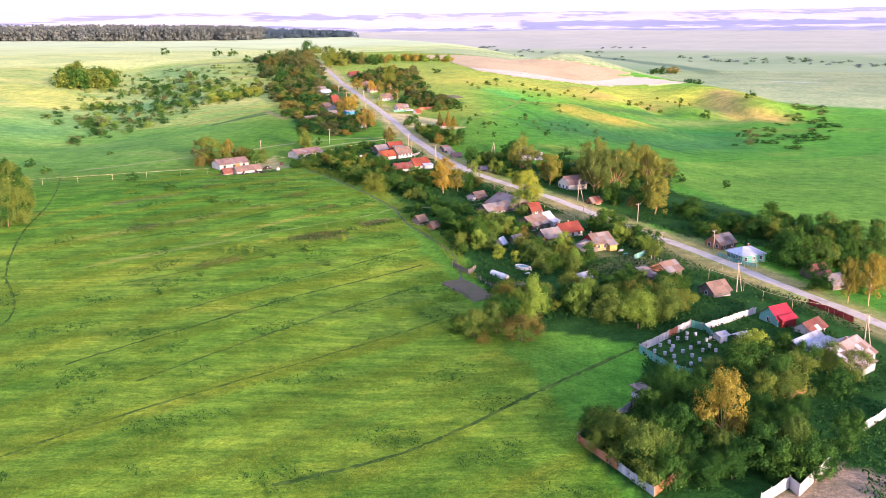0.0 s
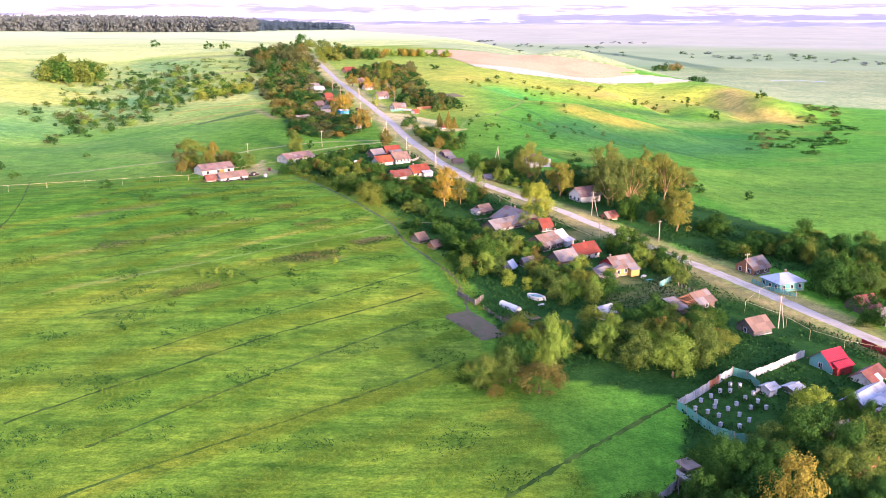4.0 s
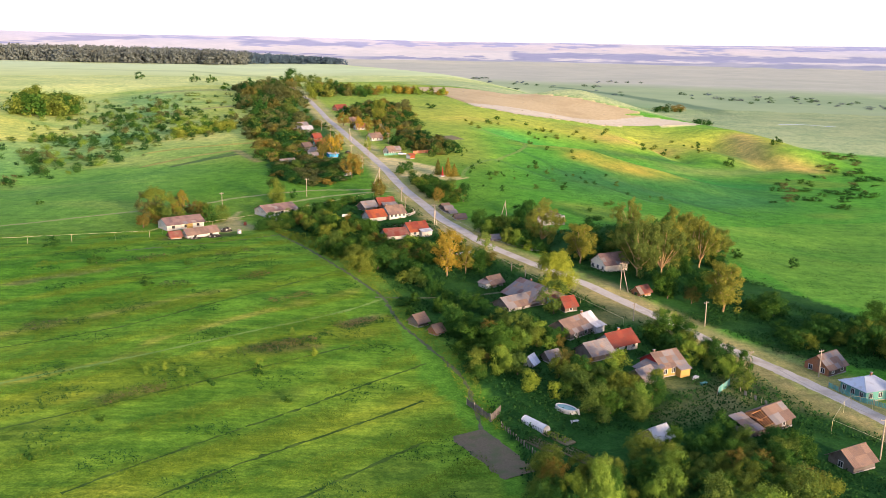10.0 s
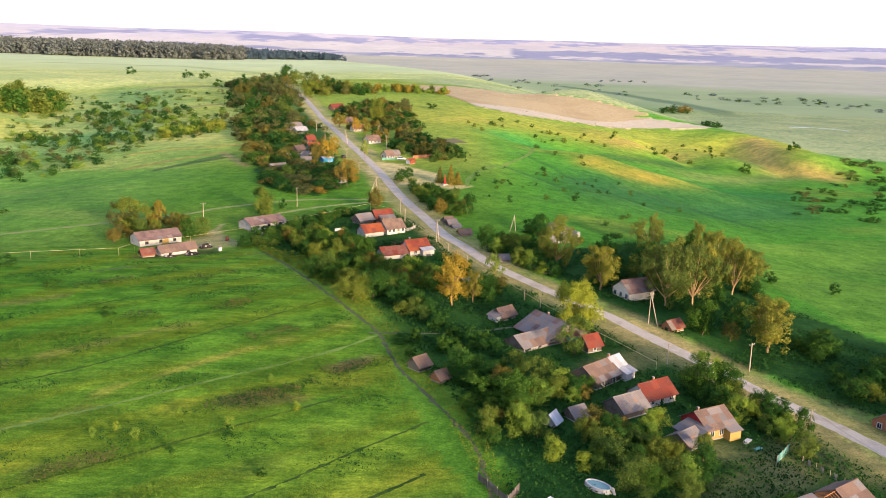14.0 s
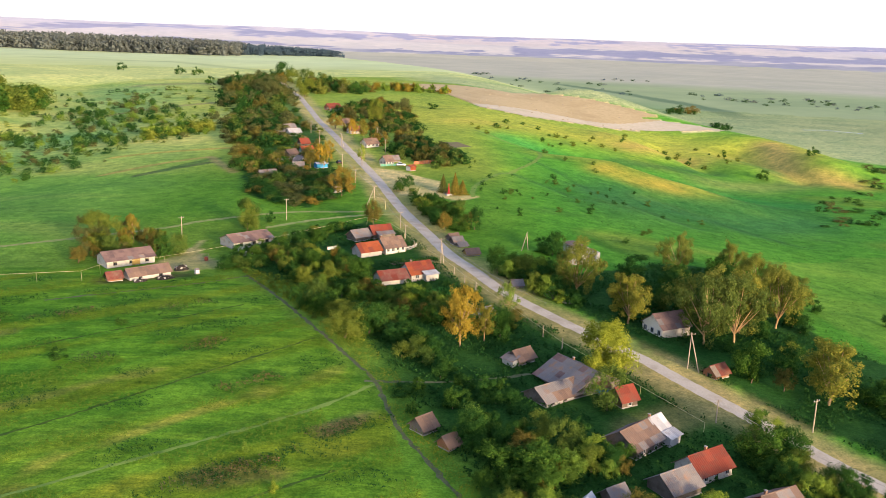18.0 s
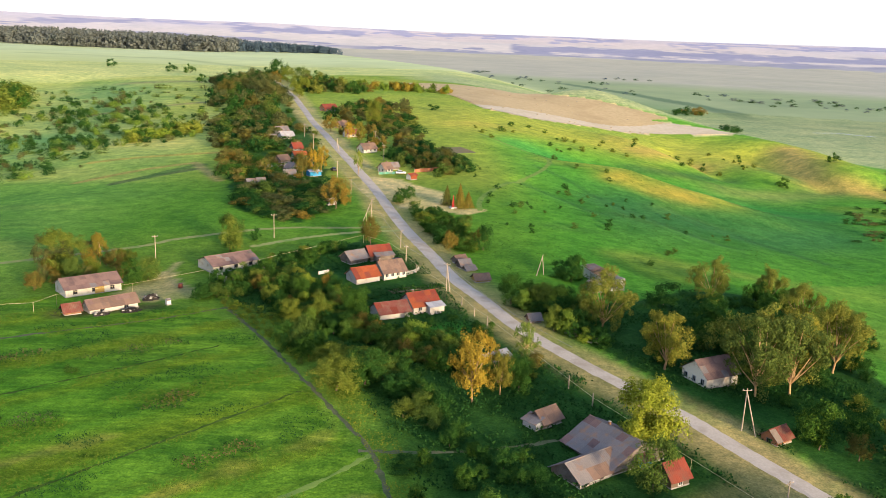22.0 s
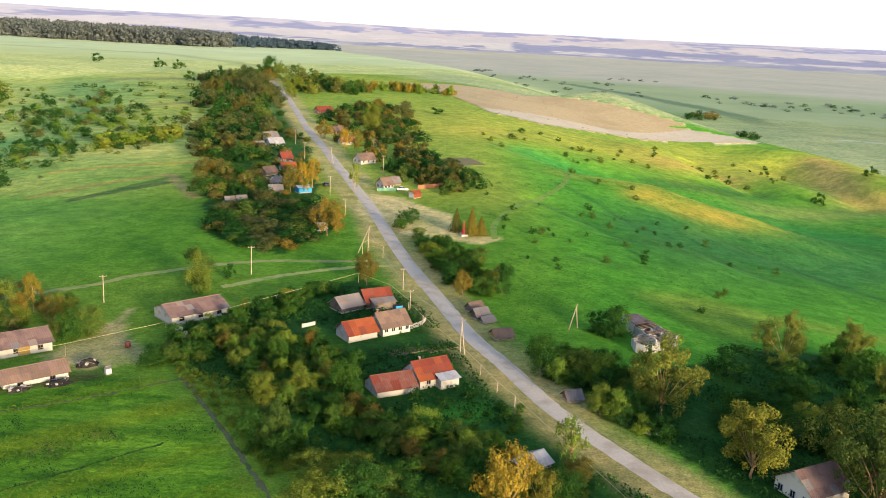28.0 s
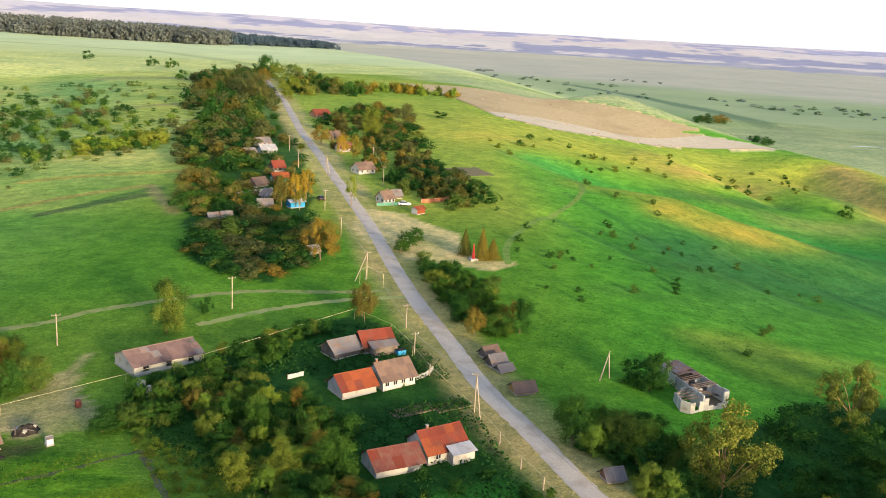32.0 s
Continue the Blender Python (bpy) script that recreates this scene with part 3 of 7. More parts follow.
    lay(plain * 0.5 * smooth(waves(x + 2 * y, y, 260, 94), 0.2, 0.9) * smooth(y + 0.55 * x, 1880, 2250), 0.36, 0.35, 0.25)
    d = near_line(x, y, [(229, 1730), (287, 1545), (317, 1397), (337, 1310), (343, 1198), (334, 1068), (348, 1007), (380, 996), (470, 950), (640, 900)])
    lay(plain * 0.9 * (1 - smooth(d + 5 * waves(x, y, 30, 95), 9, 20)), 0.105, 0.165, 0.085)
    lay(smooth(0.625 * x + 0.78 * y, 768, 786) * smooth(x, -60, 20) * (y > 700) * (1 - smooth(y, 1050, 1250)), 0.26, 0.30, 0.16)
    lay(inside(x, y, STUBBLE) * (0.92 + 0.1 * waves(x, y, 14, 51)), 0.48, 0.375, 0.20)
    d, s = off_line(x, y, 25, 760, 228, 824)
    lay(inside(x, y, STUBBLE) * (1 - smooth(d, 20, 27)), 0.60, 0.51, 0.36)
    # worn and dry ground along the road and round the houses
    side = near_line(x, y, ROAD)
    lay(0.9 * (1 - smooth(side + 0.8 * waves(x, y, 9, 22), 4.6, 10.0)) * (0.85 + 0.25 * waves(x, y, 5, 21)), 0.35, 0.285, 0.13)
    lay(0.95 * inside(wx, wy, SAND) * (0.85 + 0.2 * waves(x, y, 4, 13)), 0.50, 0.40, 0.21)
    lay(0.9 * inside(wx, wy, YARD) * (0.8 + 0.3 * waves(x, y, 4, 14)), 0.33, 0.28, 0.15)
    d, s = off_line(x, y, -85, 344, -68, 351)
    lay(0.85 * (1 - smooth(d + 1.5 * waves(x, y, 3, 96), 1.5, 5.0)), 0.06, 0.055, 0.035)
    lay(inside(x, y, GRAVEL) * 1.0, 0.25, 0.195, 0.15)
    for x0, y0, x1, y1 in ((44, 240, 56, 236), (30, 272, 46, 284), (40, 225, 52, 232), (84, 246, 74, 250), (39, 299, 47, 282), (66, 264, 75, 256), (58, 243, 70, 233)):
        d, s = off_line(x, y, x0, y0, x1, y1)
        lay(0.65 * (1 - smooth(d, 1.5, 6.5)) * (0.8 + 0.3 * waves(x, y, 4, 15)), 0.25, 0.22, 0.095)
    # far hills: stubble and woods in turn, distance haze painted in as pale lilac
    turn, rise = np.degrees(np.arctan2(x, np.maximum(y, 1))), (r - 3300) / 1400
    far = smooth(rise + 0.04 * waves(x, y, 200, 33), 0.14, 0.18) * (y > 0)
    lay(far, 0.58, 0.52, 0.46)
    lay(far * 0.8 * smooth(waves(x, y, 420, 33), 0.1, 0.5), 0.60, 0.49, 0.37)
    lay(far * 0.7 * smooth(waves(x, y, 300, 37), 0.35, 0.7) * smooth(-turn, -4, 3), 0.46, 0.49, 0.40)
    # the upper hills fade further into the painted lilac haze
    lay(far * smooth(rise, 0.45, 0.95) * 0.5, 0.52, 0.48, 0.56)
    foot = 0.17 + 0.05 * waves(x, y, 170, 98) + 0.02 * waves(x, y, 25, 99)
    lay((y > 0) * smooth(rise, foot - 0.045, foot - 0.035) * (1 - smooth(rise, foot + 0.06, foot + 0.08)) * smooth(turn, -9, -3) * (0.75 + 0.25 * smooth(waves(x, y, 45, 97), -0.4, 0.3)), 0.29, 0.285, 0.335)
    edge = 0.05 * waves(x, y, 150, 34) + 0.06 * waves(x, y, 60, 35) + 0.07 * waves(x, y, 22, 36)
    # woods that lie higher are mixed paler, as haze would do
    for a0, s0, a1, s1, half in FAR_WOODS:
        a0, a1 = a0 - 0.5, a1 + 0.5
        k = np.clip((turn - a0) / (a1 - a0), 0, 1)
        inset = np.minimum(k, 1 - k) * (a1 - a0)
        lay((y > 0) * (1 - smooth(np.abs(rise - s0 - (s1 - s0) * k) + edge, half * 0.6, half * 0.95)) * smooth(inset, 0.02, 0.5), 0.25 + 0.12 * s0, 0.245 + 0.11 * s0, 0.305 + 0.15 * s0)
    # everything past 400 m is brightened, less so on the plain and far hills
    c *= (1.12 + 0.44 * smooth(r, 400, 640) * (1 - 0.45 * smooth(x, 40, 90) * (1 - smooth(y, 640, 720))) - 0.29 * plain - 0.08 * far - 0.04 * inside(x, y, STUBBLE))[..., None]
    mown = np.clip(inside(wx, wy, LEFT_FIELD) + 0.5 * west * (1 - field) + 0.3 * slope * (1 - plain), 0, 1) * (1 - far)
    return np.concatenate([c, mown[..., None]], -1)


def steps(low, fine_low, fine_high, high, fine, coarse):
    """Grid lines: even in the middle, wider apart outwards."""
    mid = list(np.arange(fine_low, fine_high, fine))
    up, down = [fine_high], [fine_low]
    while up[-1] < high:
        up.append(up[-1] + min(max(fine * 1.04, (up[-1] - fine_high) * 0.026 + fine), coarse))
    while down[-1] > low:
        down.append(down[-1] - min(max(fine * 1.04, (fine_low - down[-1]) * 0.035 + fine), coarse))
    return np.array(down[:0:-1] + mid + up)


GX, GY = steps(-3800, -130, 150, 3800, 1.7, 26), steps(-1500, 85, 600, 4900, 1.8, 30)
XX, YY = np.meshgrid(GX, GY)
ZZ = height(XX, YY)


def ground(x, y):
    """The height of the built ground at a place."""
    i = int(np.clip(np.searchsorted(GX, x) - 1, 0, len(GX) - 2))
    j = int(np.clip(np.searchsorted(GY, y) - 1, 0, len(GY) - 2))
    u, v = (x - GX[i]) / (GX[i + 1] - GX[i]), (y - GY[j]) / (GY[j + 1] - GY[j])
    return float((ZZ[j, i] * (1 - u) + ZZ[j, i + 1] * u) * (1 - v) + (ZZ[j + 1, i] * (1 - u) + ZZ[j + 1, i + 1] * u) * v)


def sheet_mesh(name, verts, faces, material, colours=None, soft=True):
    me = bpy.data.meshes.new(name)
    me.from_pydata(verts, [], faces)
    if colours is not None:
        layer = me.color_attributes.new("cover", "FLOAT_COLOR", "POINT")
        layer.data.foreach_set("color", colours.astype(np.float32).ravel())
    if soft:
        me.shade_smooth()
    me.materials.append(material)
    return me


nx, ny = len(GX), len(GY)
corner = (np.arange(ny - 1)[:, None] * nx + np.arange(nx - 1)).ravel()
quads = np.stack([corner, corner + 1, corner + nx + 1, corner + nx], 1)
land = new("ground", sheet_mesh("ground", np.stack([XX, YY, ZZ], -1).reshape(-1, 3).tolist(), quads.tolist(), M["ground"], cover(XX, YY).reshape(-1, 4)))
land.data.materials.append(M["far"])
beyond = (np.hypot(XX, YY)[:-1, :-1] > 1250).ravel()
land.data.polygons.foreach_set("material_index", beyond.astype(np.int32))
tagged(land, "rolling green meadow with mown strips and dry ridges painted sunlit", "ground", kind="structure")


def spline(line, step):
    """Even, smooth stations along a line, with their directions."""
    p = np.array(line, float)
    q = [p[0]]
    for k in range(len(p) - 1):
        a, b, c, d = p[max(k - 1, 0)], p[k], p[k + 1], p[min(k + 2, len(p) - 1)]
        n = max(2, int(np.hypot(*(c - b)) / step))
        for s in np.arange(1, n + 1) / n:
            q.append(0.5 * (2 * b + (c - a) * s + (2 * a - 5 * b + 4 * c - d) * s * s + (3 * b - 3 * c + d - a) * s**3))
    q = np.array(q)
    d = np.gradient(q, axis=0)
    return q, d / np.linalg.norm(d, axis=1)[:, None]


def ribbon(name, line, width, material, label, category, lift=0.06, ragged=0.15, rows=4, crown=0.0):
    """A strip that lies on the ground, with a ragged edge."""
    q, d = spline(line, 1.2)
    rng = np.random.RandomState(len(q))
    verts, faces = [], []
    for k, ((x, y), (dx, dy)) in enumerate(zip(q, d)):
        for c in range(rows + 1):
            s = c / rows - 0.5
            o = s * width + (rng.randn() * ragged if c in (0, rows) else 0)
            px, py = x - dy * o, y + dx * o
            verts.append((px, py, ground(px, py) + (lift + crown * (1 - 4 * s * s) if 0 < c < rows else -0.03)))
    for k in range(len(q) - 1):
        for c in range(rows):
            a = k * (rows + 1) + c
            faces.append((a + 1, a, a + rows + 1, a + rows + 2))
    return tagged(new(name, sheet_mesh(name, verts, faces, material)), label, category, kind="structure")


ribbon("road", ROAD, 4.1, M["asphalt"], "pale cracked asphalt village road with crumbling edges", "road", 0.10, 0.09, 6, 0.06)
TRACKS = [
    [(-86.4, 227.8), (-54.8, 250), (-30, 270), (-16, 286)],
    [(-52, 352.5), (-41, 333), (-31.9, 315.9), (-22, 298), (-16, 287), (-11.5, 270), (-6.5, 259), (1.6, 240), (4, 225), (4.5, 212)],
    [(-92, 325), (-66.5, 341), (-52, 352.5)],
    [(10, 456), (12, 478), (23.5, 509), (38, 538), (49, 575), (44, 600), (20, 640)],
    [(-150, 365), (-92.3, 397.3), (-78.5, 409.3), (-62.3, 420), (-49.4, 425.5), (-35, 427), (-19, 430)],
    [(-56.7, 404.3), (-44, 414.5), (-30.3, 422), (-16, 426)],
    [(-25, 117), (-4, 129), (20, 152.7), (39, 171)],
    [(-18, 287), (-5, 288), (8, 291), (20, 296)],
    [(-98, 150), (-95, 187), (-111, 220), (-123, 257), (-133, 302), (-150, 350)],
]
for k, track in enumerate(TRACKS):
    ribbon("footpath", track, 0.8 if k == 8 else 3.2 if k in (3, 4, 5) else 1.3, M["dryearth"] if k in (4, 5) else M["greentrack"] if k in (0, 3) else M["furrow"] if k in (6, 8) else M["earth"], "narrow trodden earth path through grass", "path", 0.05, 0.25, 2)
ribbon("river", [(356, 1003), (365, 1004.5), (380, 1008), (394, 995), (408, 984)], 3.6, M["water"], "pale bend of a small river on the flood plain", "river", 0.12, 0.4, 2)
ribbon("dug_plot", [(2.2, 215), (10, 200.5)], 7.0, M["soil"], "freshly dug bare garden plot at the field edge", "soil", 0.10, 0.3, 6)
ribbon("dug_plot", [(-4.5, 576), (11.5, 584)], 17, M["soil"], "dark dug potato plot beside the gardens", "soil", 0.12, 0.6, 6)
for furrow in ([(-78, 209), (-62, 220.5), (-42.8, 235.6), (-20, 254)], [(-56, 152), (-41.8, 169.3), (-28, 186.1), (-17, 198.7), (-5.4, 211.4)], [(-94.6, 245.6), (-65, 267), (-29.5, 306.7)], [(-68, 124.6), (-55, 137.6), (-26.8, 162.6), (2, 190)], [(-84.6, 294.6), (-68.6, 307.7), (-48, 326.7)], [(-72, 160), (-60.8, 171.7), (-51.2, 180.9), (-32.5, 202.1), (-5.6, 227.9)], [(-57.2, 190.1), (-38.4, 210.7), (-20.1, 230.4), (-5.1, 245.5)]):
    ribbon("field_furrow", furrow, 0.8, M["furrow"], "dark furrow between mown strips of meadow", "furrow", 0.05, 0.22, 2)


def sown(name, poly, step, lift, material, label, keep):
    """A field sheet that lies on the ground within a plot."""
    xs, ys = np.arange(min(p[0] for p in poly), max(p[0] for p in poly), step), np.arange(min(p[1] for p in poly), max(p[1] for p in poly), step)
    gx, gy = np.meshgrid(xs, ys)
    mid = inside(gx + step / 2, gy + step / 2, poly) & keep(gx, gy)
    seen, verts, faces = {}, [], []
    for j, i in zip(*np.nonzero(mid)):
        face = []
        for a, b in ((i, j), (i + 1, j), (i + 1, j + 1), (i, j + 1)):
            if (a, b) not in seen:
                px, py = xs[0] + a * step, ys[0] + b * step
                seen[a, b] = len(verts)
                verts.append((px, py, ground(px, py) + lift))
            face.append(seen[a, b])
        faces.append(face)
    return tagged(new(name, sheet_mesh(name, verts, faces, material)), label, "field", kind="structure")


band = lambda x, y: off_line(x, y, 25, 760, 228, 824)[0] + 3 * waves(x, y, 20, 52) < 22
sown("stubble_field", STUBBLE, 2.0, 0.25, M["straw"], "mown straw-coloured stubble field on the hilltop", lambda x, y: ~band(x, y))
sown("stubble_field", STUBBLE, 2.0, 0.25, M["palestraw"], "bleached pale band along the stubble field", band)


# ---- makers of things ----
CUBE = [(x, y, z) for x in (-0.5, 0.5) for y in (-0.5, 0.5) for z in (-0.5, 0.5)]
SIDES = [(0, 1, 3, 2), (4, 6, 7, 5), (0, 4, 5, 1), (2, 3, 7, 6), (0, 2, 6, 4), (1, 5, 7, 3)]
KEPT = {}


def solid(name, verts, faces, material, soft=False):
    me = bpy.data.meshes.new(name)
    me.from_pydata(verts, [], faces)
    me.materials.append(material)
    if soft:
        me.shade_smooth()
    return me


def block(material, chamfer=0.06):
    """A unit block with its upper edges chamfered, shared by all blocks of one material."""
    key = ("block", material.name, chamfer)
    if key not in KEPT:
        bm = bmesh.new()
        bmesh.ops.create_cube(bm, size=1)
        bmesh.ops.bevel(bm, geom=[e for e in bm.edges if all(v.co.z > 0 for v in e.verts)], offset=chamfer, segments=1, affect="EDGES")
        me = bpy.data.meshes.new("block")
        bm.to_mesh(me)
        bm.free()
        me.materials.append(material)
        KEPT[key] = me
    return KEPT[key]


def rod(material, sides=8, taper=0.8):
    """A unit upright rod, from 0 to 1."""
    key = ("rod", material.name, sides, taper)
    if key not in KEPT:
        ring = [(math.cos(a), math.sin(a)) for a in np.arange(sides) * math.tau / sides]
        verts = [(x, y, 0) for x, y in ring] + [(x * taper, y * taper, 1) for x, y in ring]
        faces = [(k, (k + 1) % sides, sides + (k + 1) % sides, sides + k) for k in range(sides)] + [tuple(range(sides, 2 * sides)), tuple(range(sides - 1, -1, -1))]
        KEPT[key] = solid("rod", verts, faces, material)
    return KEPT[key]


def piece(name, mesh, parent, m, label=""):
    ob = new(name, mesh)
    ob.parent = parent
    ob.matrix_basis = m
    return tagged(ob, label)


def box(name, material, parent, x, y, z, sx, sy, sz, rx=0, ry=0, rz=0, label=""):
    """A block part, centred at x, y, standing on z before it is turned."""
    return piece(name, block(material, 0.04), parent, pose(x, y, z + sz / 2, rx, ry, rz) @ Matrix.Diagonal((sx, sy, sz, 1)), label)


def bar(name, material, parent, a, b, radius, sides=8, taper=1.0, label=""):
    """A round bar between two places."""
    a, b = Vector(a), Vector(b)
    turn = (b - a).to_track_quat("Z", "Y").to_matrix().to_4x4()
    return piece(name, rod(material, sides, taper), parent, Matrix.Translation(a) @ turn @ Matrix.Diagonal((radius, radius, (b - a).length, 1)), label)


def stand(name, x, y, az, label, category, group="", reach=0.0):
    """A thing's base on the ground, sunk a little where the ground falls away under it."""
    z = min(ground(x + dx, y + dy) for dx in (-reach, 0, reach) for dy in (-reach, 0, reach))
    ob = new(name)
    ob.matrix_basis = pose(x, y, z, 0, 0, az)
    return tagged(ob, label, category, group)


def gable(length, width, wall, rise, thick, material):
    """An end wall with its pointed top."""
    key = ("gable", width, wall, rise, thick, material.name)
    if key not in KEPT:
        w, t = width / 2, thick / 2
        face = [(-w, 0), (w, 0), (w, wall), (0, wall + rise), (-w, wall)]
        verts = [(-t, y, z) for y, z in face] + [(t, y, z) for y, z in face]
        faces = [(4, 3, 2, 1, 0), (5, 6, 7, 8, 9)] + [(k, (k + 1) % 5, 5 + (k + 1) % 5, 5 + k) for k in range(5)]
        KEPT[key] = solid("gable", verts, faces, material)
    return KEPT[key]


def window(parent, x, y, z, wide, high, rz, frame="frame", panes=2):
    """A framed window set on a wall: casing, sash bars, glass."""
    w = piece("window", solid("window", *tray(wide, high), M[frame]), parent, pose(x, y, z, 0, 0, rz))
    piece("pane", solid("pane", [(-wide / 2, -0.03, 0), (wide / 2, -0.03, 0), (wide / 2, -0.03, high), (-wide / 2, -0.03, high)], [(0, 1, 2, 3)], M["glass"]), w, Matrix())
    for k in range(1, panes):
        box("sash_bar", M[frame], w, -wide / 2 + wide * k / panes, -0.045, 0, 0.07, 0.03, high)
    return w


def tray(wide, high, t=0.12, deep=0.09):
    """Verts and faces of a rectangular casing that stands proud of a wall, facing -y."""
    o, i = [(-wide / 2 - t, -t), (wide / 2 + t, -t), (wide / 2 + t, high + t), (-wide / 2 - t, high + t)], [(-wide / 2, 0), (wide / 2, 0), (wide / 2, high), (-wide / 2, high)]
    verts = [(x, -deep, z) for x, z in o] + [(x, -deep, z) for x, z in i] + [(x, 0.05, z) for x, z in o] + [(x, 0.0, z) for x, z in i]
    faces = []
    for k in range(4):
        n = (k + 1) % 4
        faces += [(k, n, 4 + n, 4 + k), (8 + k, 8 + n, n, k), (4 + k, 4 + n, 12 + n, 12 + k)]
    return verts, faces


def roof_slope(parent, roof, length, run, x, y, z, pitch, rz, rng, hole=0.0, mixed=(), cell=(1.75, 1.9)):
    """One slope: boards below, and overlapping sheets that each lie a little differently. It runs along x and falls towards -y."""
    slope = piece("roof_slope", solid("roof_slope", [(px * length * 0.985, py * run * 0.985, pz * 0.06) for px, py, pz in CUBE], SIDES, M["planks"]), parent, pose(x, y, z, 0, 0, rz) @ pose(0, 0, 0, pitch, 0, 0) @ pose(0, -run / 2, 0.03))
    across, down = max(2, round(length / cell[0])), max(1, round(run / cell[1]))
    w, d = length / across, run / down
    for i in range(across):
        for j in range(down):
            if rng.random() < hole:
                continue
            mat = M[rng.choice(mixed)] if mixed and rng.random() < 0.3 else M[roof]
            local = pose(-length / 2 + w * (i + 0.5), run / 2 - d * (j + 0.5), 0.075 + 0.03 * (j % 2), rng.uniform(-1.2, 1.2), rng.uniform(-0.6, 0.6), rng.uniform(-1.0, 1.0))
            piece("roof_sheet", corrugated(mat), slope, local @ Matrix.Diagonal((w * 1.04, d * 1.09, 1, 1)))
    return slope


def corrugated(material):
    """A unit sheet with shallow waves and a turned-down edge."""
    key = ("sheet", material.name)
    if key not in KEPT:
        n = 8
        verts = [(k / n - 0.5, y, 0.025 * (1 if k % 2 else -1) * (1 if z else 1) + z) for y, z in ((-0.5, 0), (0.5, 0)) for k in range(n + 1)]
        verts += [(k / n - 0.5, -0.5, -0.05) for k in range(n + 1)]
        faces = [(k, k + 1, n + 2 + k, n + 1 + k) for k in range(n)] + [(2 * n + 2 + k, 2 * n + 3 + k, k + 1, k) for k in range(n)]
        KEPT[key] = solid("sheet", verts, faces, material)
    return KEPT[key]


def walls(h, L, W, wall, rise, mat, ends, base="concrete"):
    """Four walls of a thickness on a low foundation; two of them pointed."""
    box("foundation", M[base], h, 0, 0, -1.2, L + 0.16, W + 0.16, 1.5)
    for side in (-1, 1):
        box("wall", M[mat], h, 0, side * (W / 2 - 0.11), 0.28, L - 0.02, 0.22, wall - 0.28)
        piece("gable_wall", gable(L, W - 0.02, wall, rise, 0.22, M[ends]), h, pose(side * (L / 2 - 0.11), 0, 0.0))


def house(x, y, az, L, W, high, roof, mat, label, ends="", wall=0.0, name="house", category="house", group="", chimney=0.0, front=0, back=0, end=0, far_end=0, hole=0.0, mixed=(), eave=0.45, door=None, hip=False, frame="frame", size=(0.9, 1.15)):
    """A gabled house: walls, windows, two slopes of sheets, chimney and door. It runs along its own x; front looks to -y."""
    h = stand(name, x, y, az, label, category, group, min(L, W) / 2.5)
    h.matrix_basis = h.matrix_basis @ Matrix.Diagonal((0.87, 0.87, 0.84, 1))
    rng = random.Random(int(x * 31 + y * 17))
    wall = wall or high * 0.46
    rise = high - wall
    ends = ends or mat
    if hip:
        box("foundation", M["concrete"], h, 0, 0, -1.2, L + 0.16, W + 0.16, 1.5)
        for side in (-1, 1):
            box("wall", M[mat], h, 0, side * (W / 2 - 0.11), 0.28, L - 0.02, 0.22, wall - 0.28)
            box("wall", M[ends], h, side * (L / 2 - 0.11), 0, 0.28, 0.22, W - 0.46, wall - 0.28)
        hipped(h, L + 2 * eave, W + 2 * eave, wall - 0.1, rise + 0.1, M[roof], M[mixed[0]] if mixed else M[roof])
    else:
        walls(h, L, W, wall, rise, mat, ends)
        run = math.hypot(W / 2, rise) * (1 + eave / (W / 2))
        pitch = math.degrees(math.atan2(rise, W / 2))
        roof_slope(h, roof, L + 2 * eave, run, 0, 0, high, pitch, 0, rng, hole, mixed)
        roof_slope(h, roof, L + 2 * eave, run, 0, 0, high, pitch, 180, rng, hole * 0.5, mixed)
        bar("ridge_cap", M[roof], h, (-L / 2 - eave, 0, high + 0.1), (L / 2 + eave, 0, high + 0.1), 0.13, 6)
    wide, tall = size
    sill = min(0.95, wall - tall - 0.25)
    for count, side in ((front, 0), (back, 180)):
        for k in range(count):
            at = -L / 2 + L * (k + 0.5) / count
            sign = -1 if side == 0 else 1
            window(h, at, sign * (W / 2 + 0.01), sill, wide, tall, side, frame)
    for count, side in ((end, -1), (far_end, 1)):
        for k in range(count):
            window(h, side * (L / 2 + 0.01), -W / 2 + W * (k + 0.5) / count, sill, wide, tall, -90 if side < 0 else 90, frame)
    if chimney:
        c = box("chimney", M["brick"], h, chimney * L / 2, 0.25, high - 0.7, 0.42, 0.42, 1.4)
        piece("chimney_cap", block(M["concrete"], 0.04), c, pose(0, 0, 0.52) @ Matrix.Diagonal((1.25, 1.25, 0.06, 1)))
    if door is not None:
        d = box("door", M["planks"], h, door * L / 2, -W / 2 - 0.03, 0.3, 0.9, 0.06, min(1.9, wall - 0.35))
        piece("door_handle", block(M["rubber"], 0.04), d, pose(0.36, -0.8, 0.0) @ Matrix.Diagonal((0.05, 1.2, 0.06, 1)))
    return h


